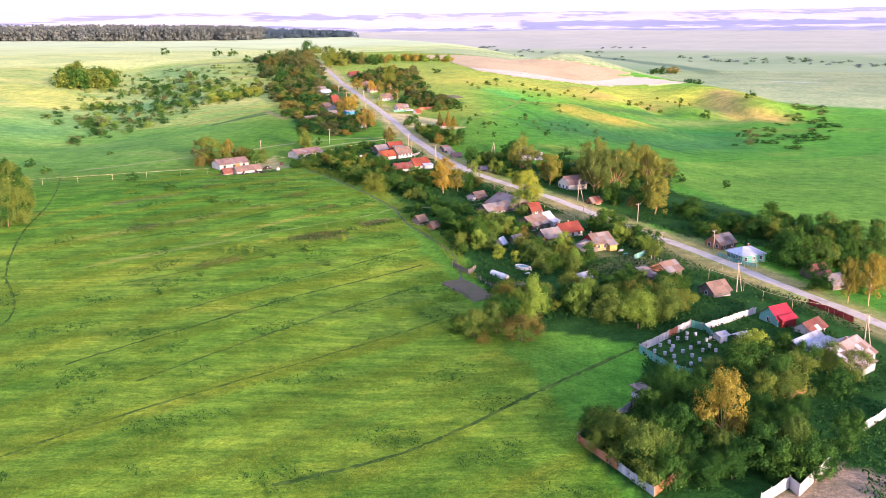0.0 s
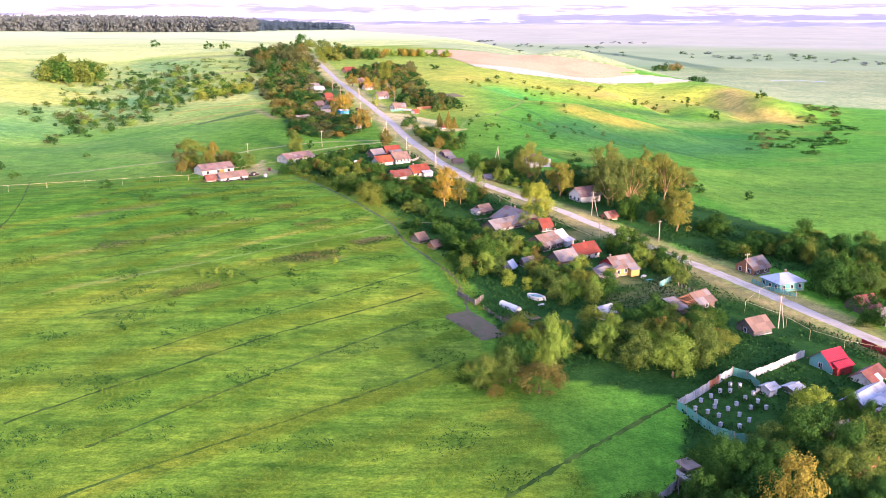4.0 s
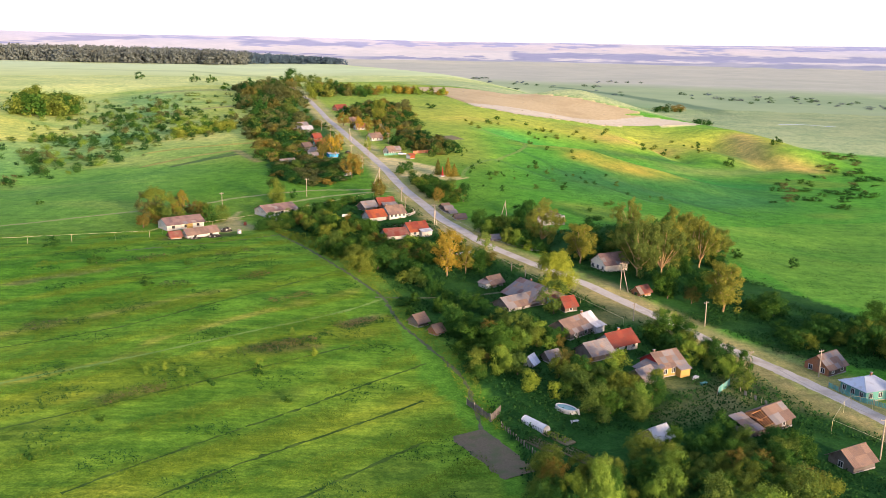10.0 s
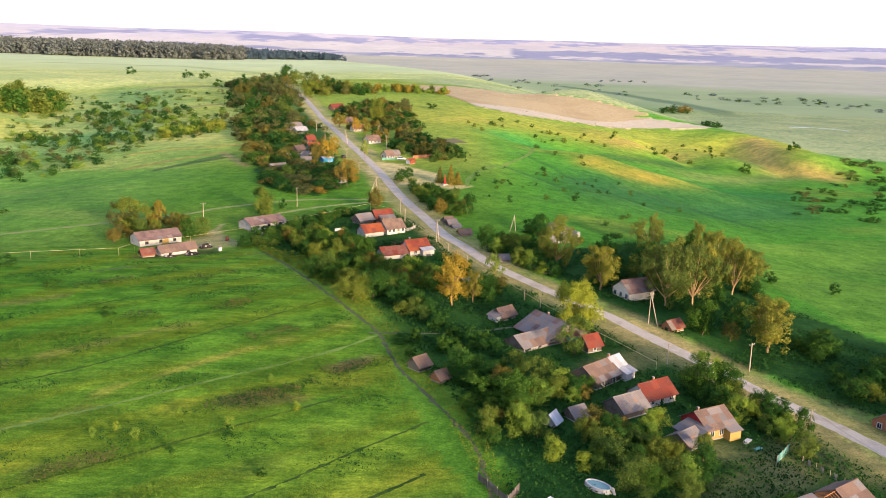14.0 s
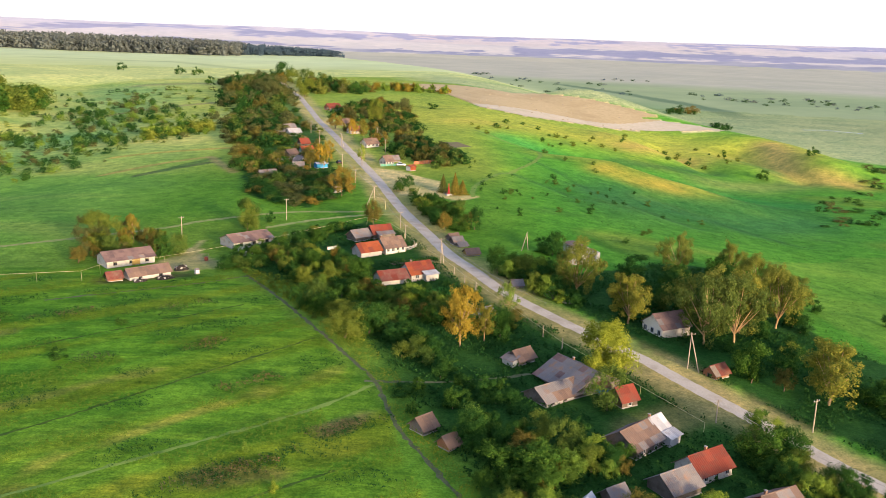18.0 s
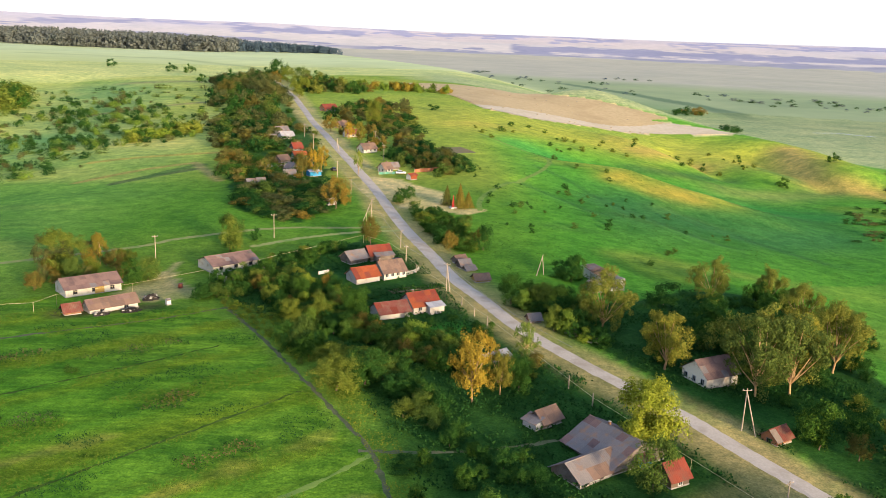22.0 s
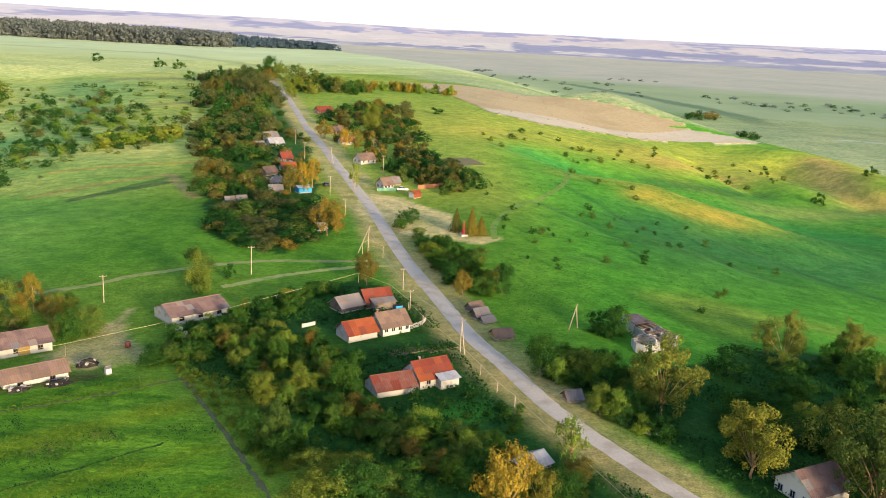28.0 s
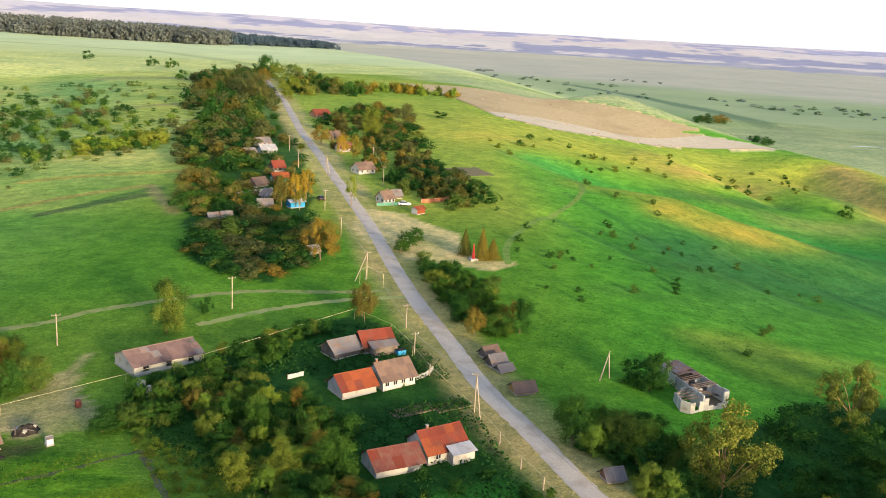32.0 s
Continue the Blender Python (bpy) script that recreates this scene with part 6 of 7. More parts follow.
def crown(seed, count, lumps, size, low=0.25, gaps=0.0, sprays=8, plump=1.0):
    """A crown one wide and one high: boughs, each with several leafy sprays that point outwards, and gaps between them."""
    rng = np.random.RandomState(seed)
    mid, rad = [], []
    for k in range(lumps):
        a, r, z = rng.rand() * 6.3, 0.39 * math.sqrt(rng.rand()), rng.rand()
        keep = math.sqrt(max(0.05, 1 - (2 * z - 0.85) ** 2 / 1.5))
        mid.append((r * keep * math.cos(a), r * keep * math.sin(a), low + 0.1 + (0.80 - low) * z))
        rad.append(rng.uniform(0.09, 0.185) * (0.7 + 0.5 * keep) * plump)
    mid, rad = np.array(mid), np.array(rad)
    n = lumps * sprays
    of = np.repeat(np.arange(lumps), sprays)
    lean = rng.randn(n, 3) + 0.8 * (mid[of] - [0, 0, 0.42]) / 0.3 + [0, 0, 0.25]
    lean /= np.linalg.norm(lean, axis=1)[:, None]
    tip = mid[of] + lean * (rad[of] * rng.uniform(0.55, 1.0, n))[:, None]
    broad = rad[of] * rng.uniform(0.26, 0.46, n) * (1.0 if sprays > 5 else 1.5)
    which = rng.choice(n, count, p=broad**2 / (broad**2).sum())
    way = rng.randn(count, 3)
    way /= np.linalg.norm(way, axis=1)[:, None]
    off = way * (broad[which] * (1 - 0.4 * rng.rand(count) ** 2))[:, None]
    along = np.sum(off * lean[which], axis=1)[:, None]
    at = tip[which] + off + lean[which] * along * 0.7
    kept = np.ones(len(at), bool)
    if gaps:
        kept = np.sin(at[:, 0] * 23 + seed) + np.sin(at[:, 1] * 19) + np.sin(at[:, 2] * 21 + 2) > -1.6 + gaps * 2
    kept &= at[:, 2] > 0.0
    at, way, own = at[kept], way[kept], lean[which][kept]
    out = at - [0, 0, 0.45]
    out = 0.35 * out / (np.linalg.norm(out, axis=1)[:, None] + 1e-6) + 0.8 * way + 0.35 * own + [0, 0, 0.1] + 0.25 * rng.randn(len(at), 3)
    out /= np.linalg.norm(out, axis=1)[:, None]
    return leaves(at, out, size, rng), mid, rad


def limbs(mid, seed, high, trunk, bare):
    """A tapered trunk that forks into limbs towards the lumps of a crown."""
    rng = np.random.RandomState(seed)
    sticks = []

    def stick(a, b, r0, r1, bend=0.0):
        a, b = np.array(a, float), np.array(b, float)
        d = (b - a) / np.linalg.norm(b - a)
        u = np.cross(d, [0.3, 0.9, 0.1])
        u /= np.linalg.norm(u)
        w = np.cross(d, u)
        verts, faces, n0 = [], [], 0
        for s, r in ((0, r0), (0.5, (r0 + r1) / 2), (1, r1)):
            c = a + (b - a) * s + u * bend * math.sin(math.pi * s)
            for k in range(6):
                t = k * math.tau / 6
                verts.append(tuple(c + r * (u * math.cos(t) + w * math.sin(t))))
        for ring in (0, 6):
            for k in range(6):
                faces.append((n0 + ring + k, n0 + ring + (k + 1) % 6, n0 + ring + 6 + (k + 1) % 6, n0 + ring + 6 + k))
        sticks.append((verts, faces))

    top = (rng.uniform(-0.03, 0.03), rng.uniform(-0.03, 0.03), bare)
    stick((0, 0, -0.04), top, trunk, trunk * 0.75, 0.01)
    for c in mid[:: max(1, len(mid) // 9)]:
        stick(top, c, trunk * 0.5, trunk * 0.14, rng.uniform(-0.05, 0.05))
    return sticks


def willow(seed, count, size):
    """A loose broad crown: limbs that fork upwards, each ending in several leafy clumps with sky between them."""
    rng = np.random.RandomState(seed)
    mid, rad, tips = [], [], []
    for k in range(12):
        a, lean, far = k * 2.4 + rng.uniform(-0.35, 0.35), (0.12, 0.55, 0.95, 0.75)[k % 4] + rng.uniform(-0.1, 0.15), rng.uniform(0.60, 0.78)
        tip = np.array([math.cos(a) * math.sin(lean) * far * 0.62, math.sin(a) * math.sin(lean) * far * 0.62, 0.13 + far * math.cos(lean) * 0.95])
        tips.append(tip)
        for _ in range(6):
            mid.append(tip + rng.randn(3) * [0.065, 0.065, 0.05] + [0, 0, 0.02])
            rad.append(rng.uniform(0.045, 0.085))
        for s in (0.4, 0.5, 0.6, 0.7, 0.82):
            c = np.array([0, 0, 0.13]) + (tip - [0, 0, 0.13]) * s
            mid.append(c + rng.randn(3) * 0.05 + [c[0] * 0.45, c[1] * 0.45, -0.02])
            rad.append(rng.uniform(0.04, 0.075))
        if k % 2:
            mid.append((math.cos(a) * 0.27, math.sin(a) * 0.27, rng.uniform(0.1, 0.3)))
            rad.append(rng.uniform(0.05, 0.09))
    mid, rad = np.array(mid), np.array(rad)
    which = rng.choice(len(mid), count, p=rad**2 / (rad**2).sum())
    way = rng.randn(count, 3)
    way /= np.linalg.norm(way, axis=1)[:, None]
    at = mid[which] + way * (rad[which] * (1 - 0.5 * rng.rand(count) ** 2))[:, None] * [1, 1, 1.05]
    out = way + 0.5 * (at - [0, 0, 0.4]) + [0, 0, 0.1] + 0.25 * rng.randn(count, 3)
    out /= np.linalg.norm(out, axis=1)[:, None]
    return leaves(at, out, size, rng), np.array(tips), rad


KINDS = {
    "round": ("leaf_green", "bark", 4, 9044, 26, 0.0161, 0.06, 0.0, "leafy green garden tree with a rounded crown"),
    "broad": ("leaf_green", "bark", 1, 13832, 44, 0.0136, 0.12, 0.0, "broad dense green tree in the orchard"),
    "olive": ("leaf_olive", "bark", 4, 8512, 24, 0.0161, 0.05, 0.1, "olive-green fruit tree touched by evening light"),
    "birch": ("leaf_birch", "palebark", 2, 7979, 24, 0.0161, 0.20, 0.25, "amber-leaved birch glowing in low sun"),
    "rust": ("leaf_rust", "bark", 2, 7447, 22, 0.0170, 0.12, 0.1, "rust-brown leafy tree in low sun"),
    "pale": ("leaf_pale", "palebark", 2, 3989, 18, 0.0204, 0.22, 0.4, "slender pale green roadside tree"),
    "poplar": ("leaf_poplar", "palebark", 4, 11000, 54, 0.0125, 0.20, 0.32, "tall loose willow with bare sunlit limbs"),
    "dusk": ("leaf_dusk", "bark", 2, 8512, 24, 0.0161, 0.05, 0.1, "dusky brown-green tree in evening light"),
    "bush": ("leaf_green", "bark", 4, 4522, 22, 0.0221, 0.02, 0.0, "dense dark green shrub"),
    "bright": ("leaf_bright", "bark", 2, 9576, 26, 0.0153, 0.05, 0.05, "bright lime-green fruit tree in evening sun"),
    "lime": ("leaf_lime", "bark", 1, 18000, 46, 0.0165, 0.05, 0.0, "golden lime-green tree glowing beside the road"),
    "scrub": ("leaf_green", "bark", 3, 1383, 12, 0.0365, 0.0, 0.0, "small round meadow shrub"),
}
MODELS = {}


def spruce(seed):
    rng = np.random.RandomState(seed)
    at, out = [], []
    for k in range(2600):
        z = rng.rand() ** 1.3
        r = 0.5 * (1 - z) * (0.72 + 0.28 * math.cos(z * 60)) + 0.01
        a = rng.rand() * 6.3
        s = rng.uniform(0.45, 1.0)
        at.append((r * s * math.cos(a), r * s * math.sin(a), 0.06 + 0.93 * z - 0.05 * s))
        out.append((0.5 * math.cos(a) + 0.4 * rng.randn(), 0.5 * math.sin(a) + 0.4 * rng.randn(), 0.3))
    out = np.array(out)
    return leaves(np.array(at), out / np.linalg.norm(out, axis=1)[:, None], 0.026, rng)


def model(kind, number):
    """A tree of unit size, made once and kept out at its own first place."""
    key = (kind, number)
    if key not in MODELS:
        seed = 7 * number + len(kind) * 13 + ord(kind[0])
        if kind == "spruce":
            (v, f), bark, leaf = spruce(seed), "bark", "needles"
            wood = limbs(np.array([(0, 0, 0.9), (0.1, 0, 0.6)]), seed, 1, 0.03, 0.3)
        else:
            leaf, bark, _, count, lumps, size, low, gaps, _ = KINDS[kind]
            (v, f), mid, _ = willow(seed, count, size) if kind == "poplar" else crown(seed, count, lumps, size, low, gaps=gaps, plump=1.0 if gaps > 0.2 else 1.22)
            wood = limbs(mid, seed, 1, {"bush": 0.02, "poplar": 0.02, "birch": 0.022}.get(kind, 0.028), max(0.1, low + 0.1 if kind != "poplar" else 0.13))
        MODELS[key] = (solid("crown", v.tolist(), f.tolist(), M[leaf]), [solid("limb" if k else "trunk", vv, ff, M[bark], True) for k, (vv, ff) in enumerate(wood)])
    return MODELS[key]


PLANTED = []
dice = random.Random(11)


def tree(kind, x, y, high, wide, group="", sink=0.0):
    """One tree or shrub of a kind, its height and its crown's width."""
    if wide > 9.4 and y < 700 and kind in ("round", "olive", "broad", "bush"):
        # a wide crown is several stems grown together
        count = 5 if wide < 12 else 8
        for k in range(count):
            a, r = k * 6.283 / (count - 1) + dice.uniform(-0.4, 0.4), wide * 0.33 * (k > 0)
            tree(dice.choice((kind, "bush", "olive", "bush")), x + r * math.cos(a), y + r * math.sin(a), high * (0.42 + 0.25 * dice.random() if k else 0.7), wide * dice.uniform(0.36, 0.5), group, sink)
        return
    made, wood = model(kind, dice.randrange(KINDS[kind][2] if kind in KINDS else 2))
    wide = wide * 1.5 if kind == "spruce" else wide
    wide, high = wide * dice.uniform(0.86, 1.08), high * dice.uniform(0.9, 1.15)
    shrub = kind in ("bush", "scrub")
    label = KINDS[kind][8] if kind in KINDS else "dark spruce with drooping sunlit branches"
    t = new({"bush": "shrub" if high > 3.4 else "bush", "scrub": "shrub", "spruce": "spruce", "birch": "birch", "poplar": "willow", "olive": "fruit_tree", "bright": "orchard_tree" if high > 2.2 else "bush"}.get(kind, "tree"))
    t.matrix_basis = pose(x, y, ground(x, y) - sink - 0.03, 0, 0, dice.uniform(0, 360)) @ Matrix.Diagonal((wide * 1.08, wide * 1.08, high * 1.06, 1))
    tagged(t, label, "shrub" if shrub else "tree", group)
    piece("crown", made, t, Matrix())
    stem = piece("trunk", wood[0], t, Matrix())
    if kind in ("poplar", "birch", "pale"):
        for limb in wood[1:]:
            piece("limb", limb, stem, Matrix())
    PLANTED.append((x, y, wide))
    return t


FREE = [(o.matrix_basis.translation.x, o.matrix_basis.translation.y) for o in scene.objects if o.parent is None and o.name.split(".")[0] in ("house", "barn", "shed", "hut", "porch", "outbuilding", "garage", "kiosk", "ruined_barn", "greenhouse_tunnel", "swimming_pool", "vegetable_bed", "beehive", "garden_bench", "lookout_tower")]
FREE += [(28.5, 136.5), (30.5, 135.0), (31.5, 138.5), (29, 133.5)]


def grove(poly, count, kinds, high, wide, seed, apart=0.55, keep=5.2, road=5.0):
    """Trees and shrubs scattered over a plot, clear of houses, paths and the road."""
    rng = random.Random(seed)
    xs, ys = [p[0] for p in poly], [p[1] for p in poly]
    put = 0
    count = int(count * 1.45)
    for _ in range(count * 14):
        if put >= count:
            break
        x, y = rng.uniform(min(xs), max(xs)), rng.uniform(min(ys), max(ys))
        s = rng.random()
        w, h = 0.84 * (wide[0] + (wide[1] - wide[0]) * s), 0.86 * (high[0] + (high[1] - high[0]) * min(1, max(0, s + rng.uniform(-0.25, 0.25))))
        if not inside(np.array(x), np.array(y), poly) or any(math.hypot(x - px, y - py) < keep for px, py in FREE):
            continue
        if any(math.hypot(x - px, y - py) < apart * (w + pw) / 2 for px, py, pw in PLANTED) or near_line(np.array(x), np.array(y), ROAD) < road:
            continue
        tree(rng.choice(kinds), x, y, h, w)
        put += 1


def thicket(name, label, poly, count, kinds, high, wide, seed, apart=0.5, leaf=110):
    """Far growth that nobody could count: one mass of many lumpy crowns."""
    rng = random.Random(seed)
    xs, ys = [p[0] for p in poly], [p[1] for p in poly]
    verts, faces, shade, spots, total = [], [], [], [], 0
    crowns = [crown(seed + k, leaf * 8, 12, 0.044 if min(ys) < 500 else 0.056, 0.0, sprays=4, plump=1.5)[0] for k in range(3)]
    for _ in range(count * 14):
        if len(spots) >= count:
            break
        x, y, s = rng.uniform(min(xs), max(xs)), rng.uniform(min(ys), max(ys)), rng.random()
        w, h = wide[0] + (wide[1] - wide[0]) * s, high[0] + (high[1] - high[0]) * min(1, max(0, s + rng.uniform(-0.25, 0.25)))
        if not inside(np.array(x), np.array(y), poly) or any(math.hypot(x - px, y - py) < 4.2 for px, py in FREE):
            continue
        if any(math.hypot(x - px, y - py) < apart * (w + pw) / 2 for px, py, pw in PLANTED + spots) or near_line(np.array(x), np.array(y), ROAD) < 5.5:
            continue
        spots.append((x, y, w))
        v, f = crowns[rng.randrange(3)]
        a = rng.uniform(0, 6.3)
        c, n = math.cos(a) * w * 1.08, math.sin(a) * w * 1.08
        verts.append(np.stack([v[:, 0] * c - v[:, 1] * n + x, v[:, 0] * n + v[:, 1] * c + y, v[:, 2] * h * 1.06 + ground(x, y) - 0.06 * h], 1))
        faces.append(f + total)
        shade.append(np.full(len(f), rng.randrange(len(kinds))))
        total += len(v)
    me = solid(name, np.concatenate(verts).tolist(), np.concatenate(faces).tolist(), M["leaf_" + kinds[0]])
    for k in kinds[1:]:
        me.materials.append(M["leaf_" + k])
    me.polygons.foreach_set("material_index", np.concatenate(shade).astype(np.int32))
    PLANTED.extend(spots)
    return tagged(new(name, me), label, "thicket", kind="stuff")


tree("birch", 0.3, 305.6, 10.4, 8.3)
tree("birch", 5.4, 309.2, 7.1, 5.7)
tree("round", 8.8, 311.2, 5.4, 5.7)
tree("pale", 11.9, 326.4, 7.5, 5.7)
tree("lime", 27.4, 292.0, 10.4, 9.4)
tree("olive", 25.5, 279.0, 7, 6.4)
tree("poplar", 39.8, 327.8, 12.4, 14.4)
tree("poplar", 31.0, 347.4, 13.6, 13.6)
tree("poplar", 65.7, 382, 11, 10.5)
tree("poplar", 54.4, 318.0, 15.4, 13.5)
tree("poplar", 62, 320.1, 16.8, 14.0)
tree("poplar", 77.5, 336, 14.9, 15.1)
tree("poplar", 69.9, 288.9, 12.8, 14.4)
tree("bush", 57.6, 296.6, 6.8, 7.5)
tree("bush", 79.6, 384.8, 8.3, 9.7)
tree("poplar", 82.2, 364.9, 13.1, 10.5)
tree("bush", 68.4, 302.9, 5.9, 7.8)
tree("olive", -98.4, 377.7, 9.6, 8.6)
tree("dusk", -103, 380.5, 8.0, 7.6)
tree("birch", -91, 384.1, 8.1, 4.4)
tree("olive", -62.6, 405.5, 8.3, 6.2)
tree("rust", -24.3, 412.8, 7.1, 5.3)
tree("rust", -37.5, 450.1, 9.2, 9.1)
tree("birch", -49.9, 517.6, 9.5, 6.0)
tree("rust", -56, 506.1, 8.5, 5)
tree("spruce", -1, 462.6, 6, 4.0)
tree("spruce", 3.3, 459.2, 8.0, 4.6)
tree("spruce", 6.1, 459.7, 5.4, 4.2)
tree("bright", 1.1, 268.1, 5.1, 5.3)
tree("bush", -8.9, 274.7, 2, 2.2)
tree("bush", 18.4, 265.9, 3.7, 4.4)
tree("olive", -8.3, 299.5, 5.7, 9.7)
tree("round", -12.9, 307.2, 4.1, 6.7)
tree("round", -18.7, 311.2, 6, 8)
tree("olive", -24.8, 315.3, 5.5, 5.8)
tree("bright", 19.6, 185.5, 8.6, 6.0)
tree("bright", 16.5, 188.5, 6.5, 5.0)
tree("round", 21.5, 190.0, 6.4, 5.2)
tree("rust", 14.2, 195.0, 5.2, 3.6)
tree("rust", 15.9, 174.6, 5.6, 8.8)
tree("olive", 11.0, 178.6, 5.4, 5.5)
tree("olive", 6.2, 176.6, 5.6, 6.2)
tree("bush", 3.2, 179.8, 3.4, 4.0)
tree("bush", 10.0, 184.5, 5.0, 5.0)
tree("round", 13.4, 182.8, 6.6, 5.4)
tree("rust", 8.0, 172.6, 2.2, 2.6)
tree("bright", 30.3, 189.6, 7.4, 5.6)
tree("rust", 48.5, 203, 3.6, 4.4)
tree("rust", 53.5, 198, 3.6, 4.2)
tree("rust", 44.5, 202, 3.8, 4.2)
tree("olive", 36.5, 186.7, 7.3, 8.7)
tree("bright", 41.7, 182, 6.9, 8.5)
tree("olive", 49.1, 188.4, 6.9, 7.7)
tree("birch", 43.3, 128, 11.4, 8.7)
tree("broad", 52.2, 122.8, 10.7, 12.8)
tree("round", 36.1, 126.7, 10, 10.5)
tree("olive", 23.2, 128.1, 6, 4.9)
tree("olive", 25.8, 123.4, 7.1, 5.1)
tree("olive", 28.7, 116.9, 8.4, 6.1)
tree("round", 46.3, 147.5, 4.8, 7.5)
tree("round", 53.9, 151.9, 8.7, 8.2)
tree("olive", 63.5, 152.7, 6.7, 8.3)
tree("olive", 59.5, 154.8, 5.6, 7.3)
tree("bright", 59.5, 162.6, 6.9, 6.6)
tree("round", 69, 160.5, 5.6, 5.6)
tree("olive", 73, 159.6, 6.0, 6.0)
tree("round", 66, 165, 5.6, 5.2)
tree("olive", 77.5, 158, 5.6, 6.0)
tree("birch", 97, 205.5, 10.8, 5.7)
tree("birch", 101.2, 203.9, 10.1, 7.8)
tree("olive", 97.2, 237.2, 13.5, 16.3)
tree("olive", 105.6, 241.3, 8.9, 12.6)
tree("round", 112.1, 239.7, 8.9, 12.5)
tree("bush", 93.6, 217.2, 5.9, 8.6)
tree("round", 105.3, 283.1, 6.5, 7.3)
tree("olive", -132.3, 267.5, 20, 15.5)
tree("olive", -132, 278.4, 10.9, 7.1)
tree("round", -161.6, 328.5, 14.3, 12.6)
tree("round", 63.6, 129.2, 5.8, 5.4)
tree("bush", 71.1, 150.9, 4.4, 6.1)
tree("olive", -23.4, 307.7, 6.2, 8.8)
tree("olive", -31.5, 326.7, 7.8, 11.8)
tree("olive", 97.2, 265.3, 9.1, 10.7)
tree("bush", 82.9, 289.2, 5.4, 8.9)
tree("bush", 48.7, 262.5, 6.8, 7.9)
tree("bush", 10, 252.5, 5.8, 7.5)
tree("bush", 4.4, 253.9, 5.2, 7.5)
tree("round", 0.9, 264.8, 5.5, 6.6)
tree("bush", 61, 247.5, 4.6, 3.9)
tree("bush", 51.4, 275.2, 3.2, 3.4)
tree("bright", 52.2, 270.0, 4.0, 3.0)
tree("bush", 54.4, 264.8, 4.6, 5.0)
tree("olive", 53.0, 260.2, 4.2, 4.4)
tree("round", 56.4, 253.4, 5.0, 5.0)
tree("bush", 58.4, 250.0, 3.6, 4.2)
tree("bush", 58.4, 299.9, 5.6, 6.6)
tree("rust", 63.1, 293.9, 3.8, 3.6)
tree("bush", 81.6, 290.6, 5.4, 7.4)
tree("olive", 24.9, 225.3, 5.2, 6.5)
tree("bush", -10.1, 282.5, 1.4, 5.7)
tree("birch", -52.9, 511.7, 8.6, 5.3)
tree("birch", -50, 503, 5.9, 4.1)
tree("pale", -34.8, 511.7, 9.9, 3.9)
tree("birch", -45.1, 589.8, 9, 5.8)
tree("birch", -40.1, 591.3, 8.3, 6.3)
tree("olive", -37.7, 651.1, 13.1, 8.9)
tree("rust", -57.9, 628.2, 7.4, 6.4)
tree("rust", -23.7, 409.5, 6.7, 4.1)
tree("bush", -16.8, 465.2, 4.6, 4.8)
tree("bush", -14.2, 471.8, 3.9, 4.6)
tree("bush", -17.7, 462.1, 3.1, 3.6)
tree("olive", -61.3, 399.3, 8.6, 6)
tree("bush", -56.2, 410.9, 3.3, 2.8)
tree("olive", -75.3, 372, 4.9, 5.6)
tree("bush", -78.7, 369.4, 5.3, 5.5)
tree("round", -35.8, 357.5, 5.2, 4.6)
tree("bush", -41.5, 360.6, 4.6, 4.3)
tree("olive", -30.6, 346.1, 5.0, 5.0)
tree("round", -23.7, 346.9, 6.0, 6.0)
tree("olive", -36, 342.3, 5.0, 4.5)
tree("bright", -37.6, 365, 3.8, 3.6)
tree("olive", -43.2, 356.7, 4.1, 4.2)
tree("bush", -59.3, 357.7, 2.7, 3.7)
tree("round", 8.2, 407.5, 6.1, 4.6)
tree("rust", 7.6, 413.7, 3.8, 3.6)
tree("rust", -1.2, 404.5, 4.8, 4.5)
tree("bush", -6.9, 442.5, 3.6, 4.1)
tree("dusk", -110.5, 772.4, 13, 13)
tree("olive", -96.6, 791.2, 13.6, 12.4)
tree("dusk", -126.4, 820.6, 13, 15)
tree("dusk", -143.8, 834.3, 12, 15)
tree("rust", -147.2, 794.2, 11, 13)
tree("olive", -125, 926, 12, 15)
tree("olive", -116, 944, 10, 13)
tree("round", -136, 948, 14, 17)
tree("rust", -131, 905, 9, 9)
tree("olive", -109, 925, 9, 9)
tree("bush", 29.8, 384.8, 5.6, 6.2)
tree("bush", 32.2, 386.8, 5.4, 5.6)
tree("bush", 27.0, 388.0, 4.4, 5.6)
tree("bright", 14.3, 357.8, 4.6, 4.6)
tree("olive", 19.7, 359.4, 5.8, 5.0)
tree("bush", 29.4, 338.4, 4.2, 5.2)
tree("bush", 26.5, 349.5, 4.6, 5.5)
tree("poplar", 83, 387, 10, 9)
tree("bush", 50.5, 371, 5.4, 9)
tree("poplar", 57.4, 326.5, 15.8, 16.1)
tree("poplar", 66, 328.6, 16, 15.3)
tree("poplar", 88.4, 354.3, 10.6, 11.3)
grove([(3, 238), (10, 269), (27, 260), (38, 251), (43, 233), (26, 215), (22, 228), (12, 235)], 46, ('bush', 'olive', 'round', 'rust', 'bright', 'olive'), (2.5, 5.5), (3.2, 6), 1, 0.5)
grove([(-10, 285), (-3, 294), (9, 286), (12, 270), (7, 241), (0, 247), (1, 269)], 20, ('bush', 'bush', 'round'), (1.8, 4), (2.6, 5), 2, 0.5)
grove([(8, 187), (15, 204), (29, 206), (45, 212), (57, 198), (53, 189)], 26, ('round', 'bright', 'olive', 'bush', 'olive'), (3, 6), (3.6, 6.4), 3, 0.5)
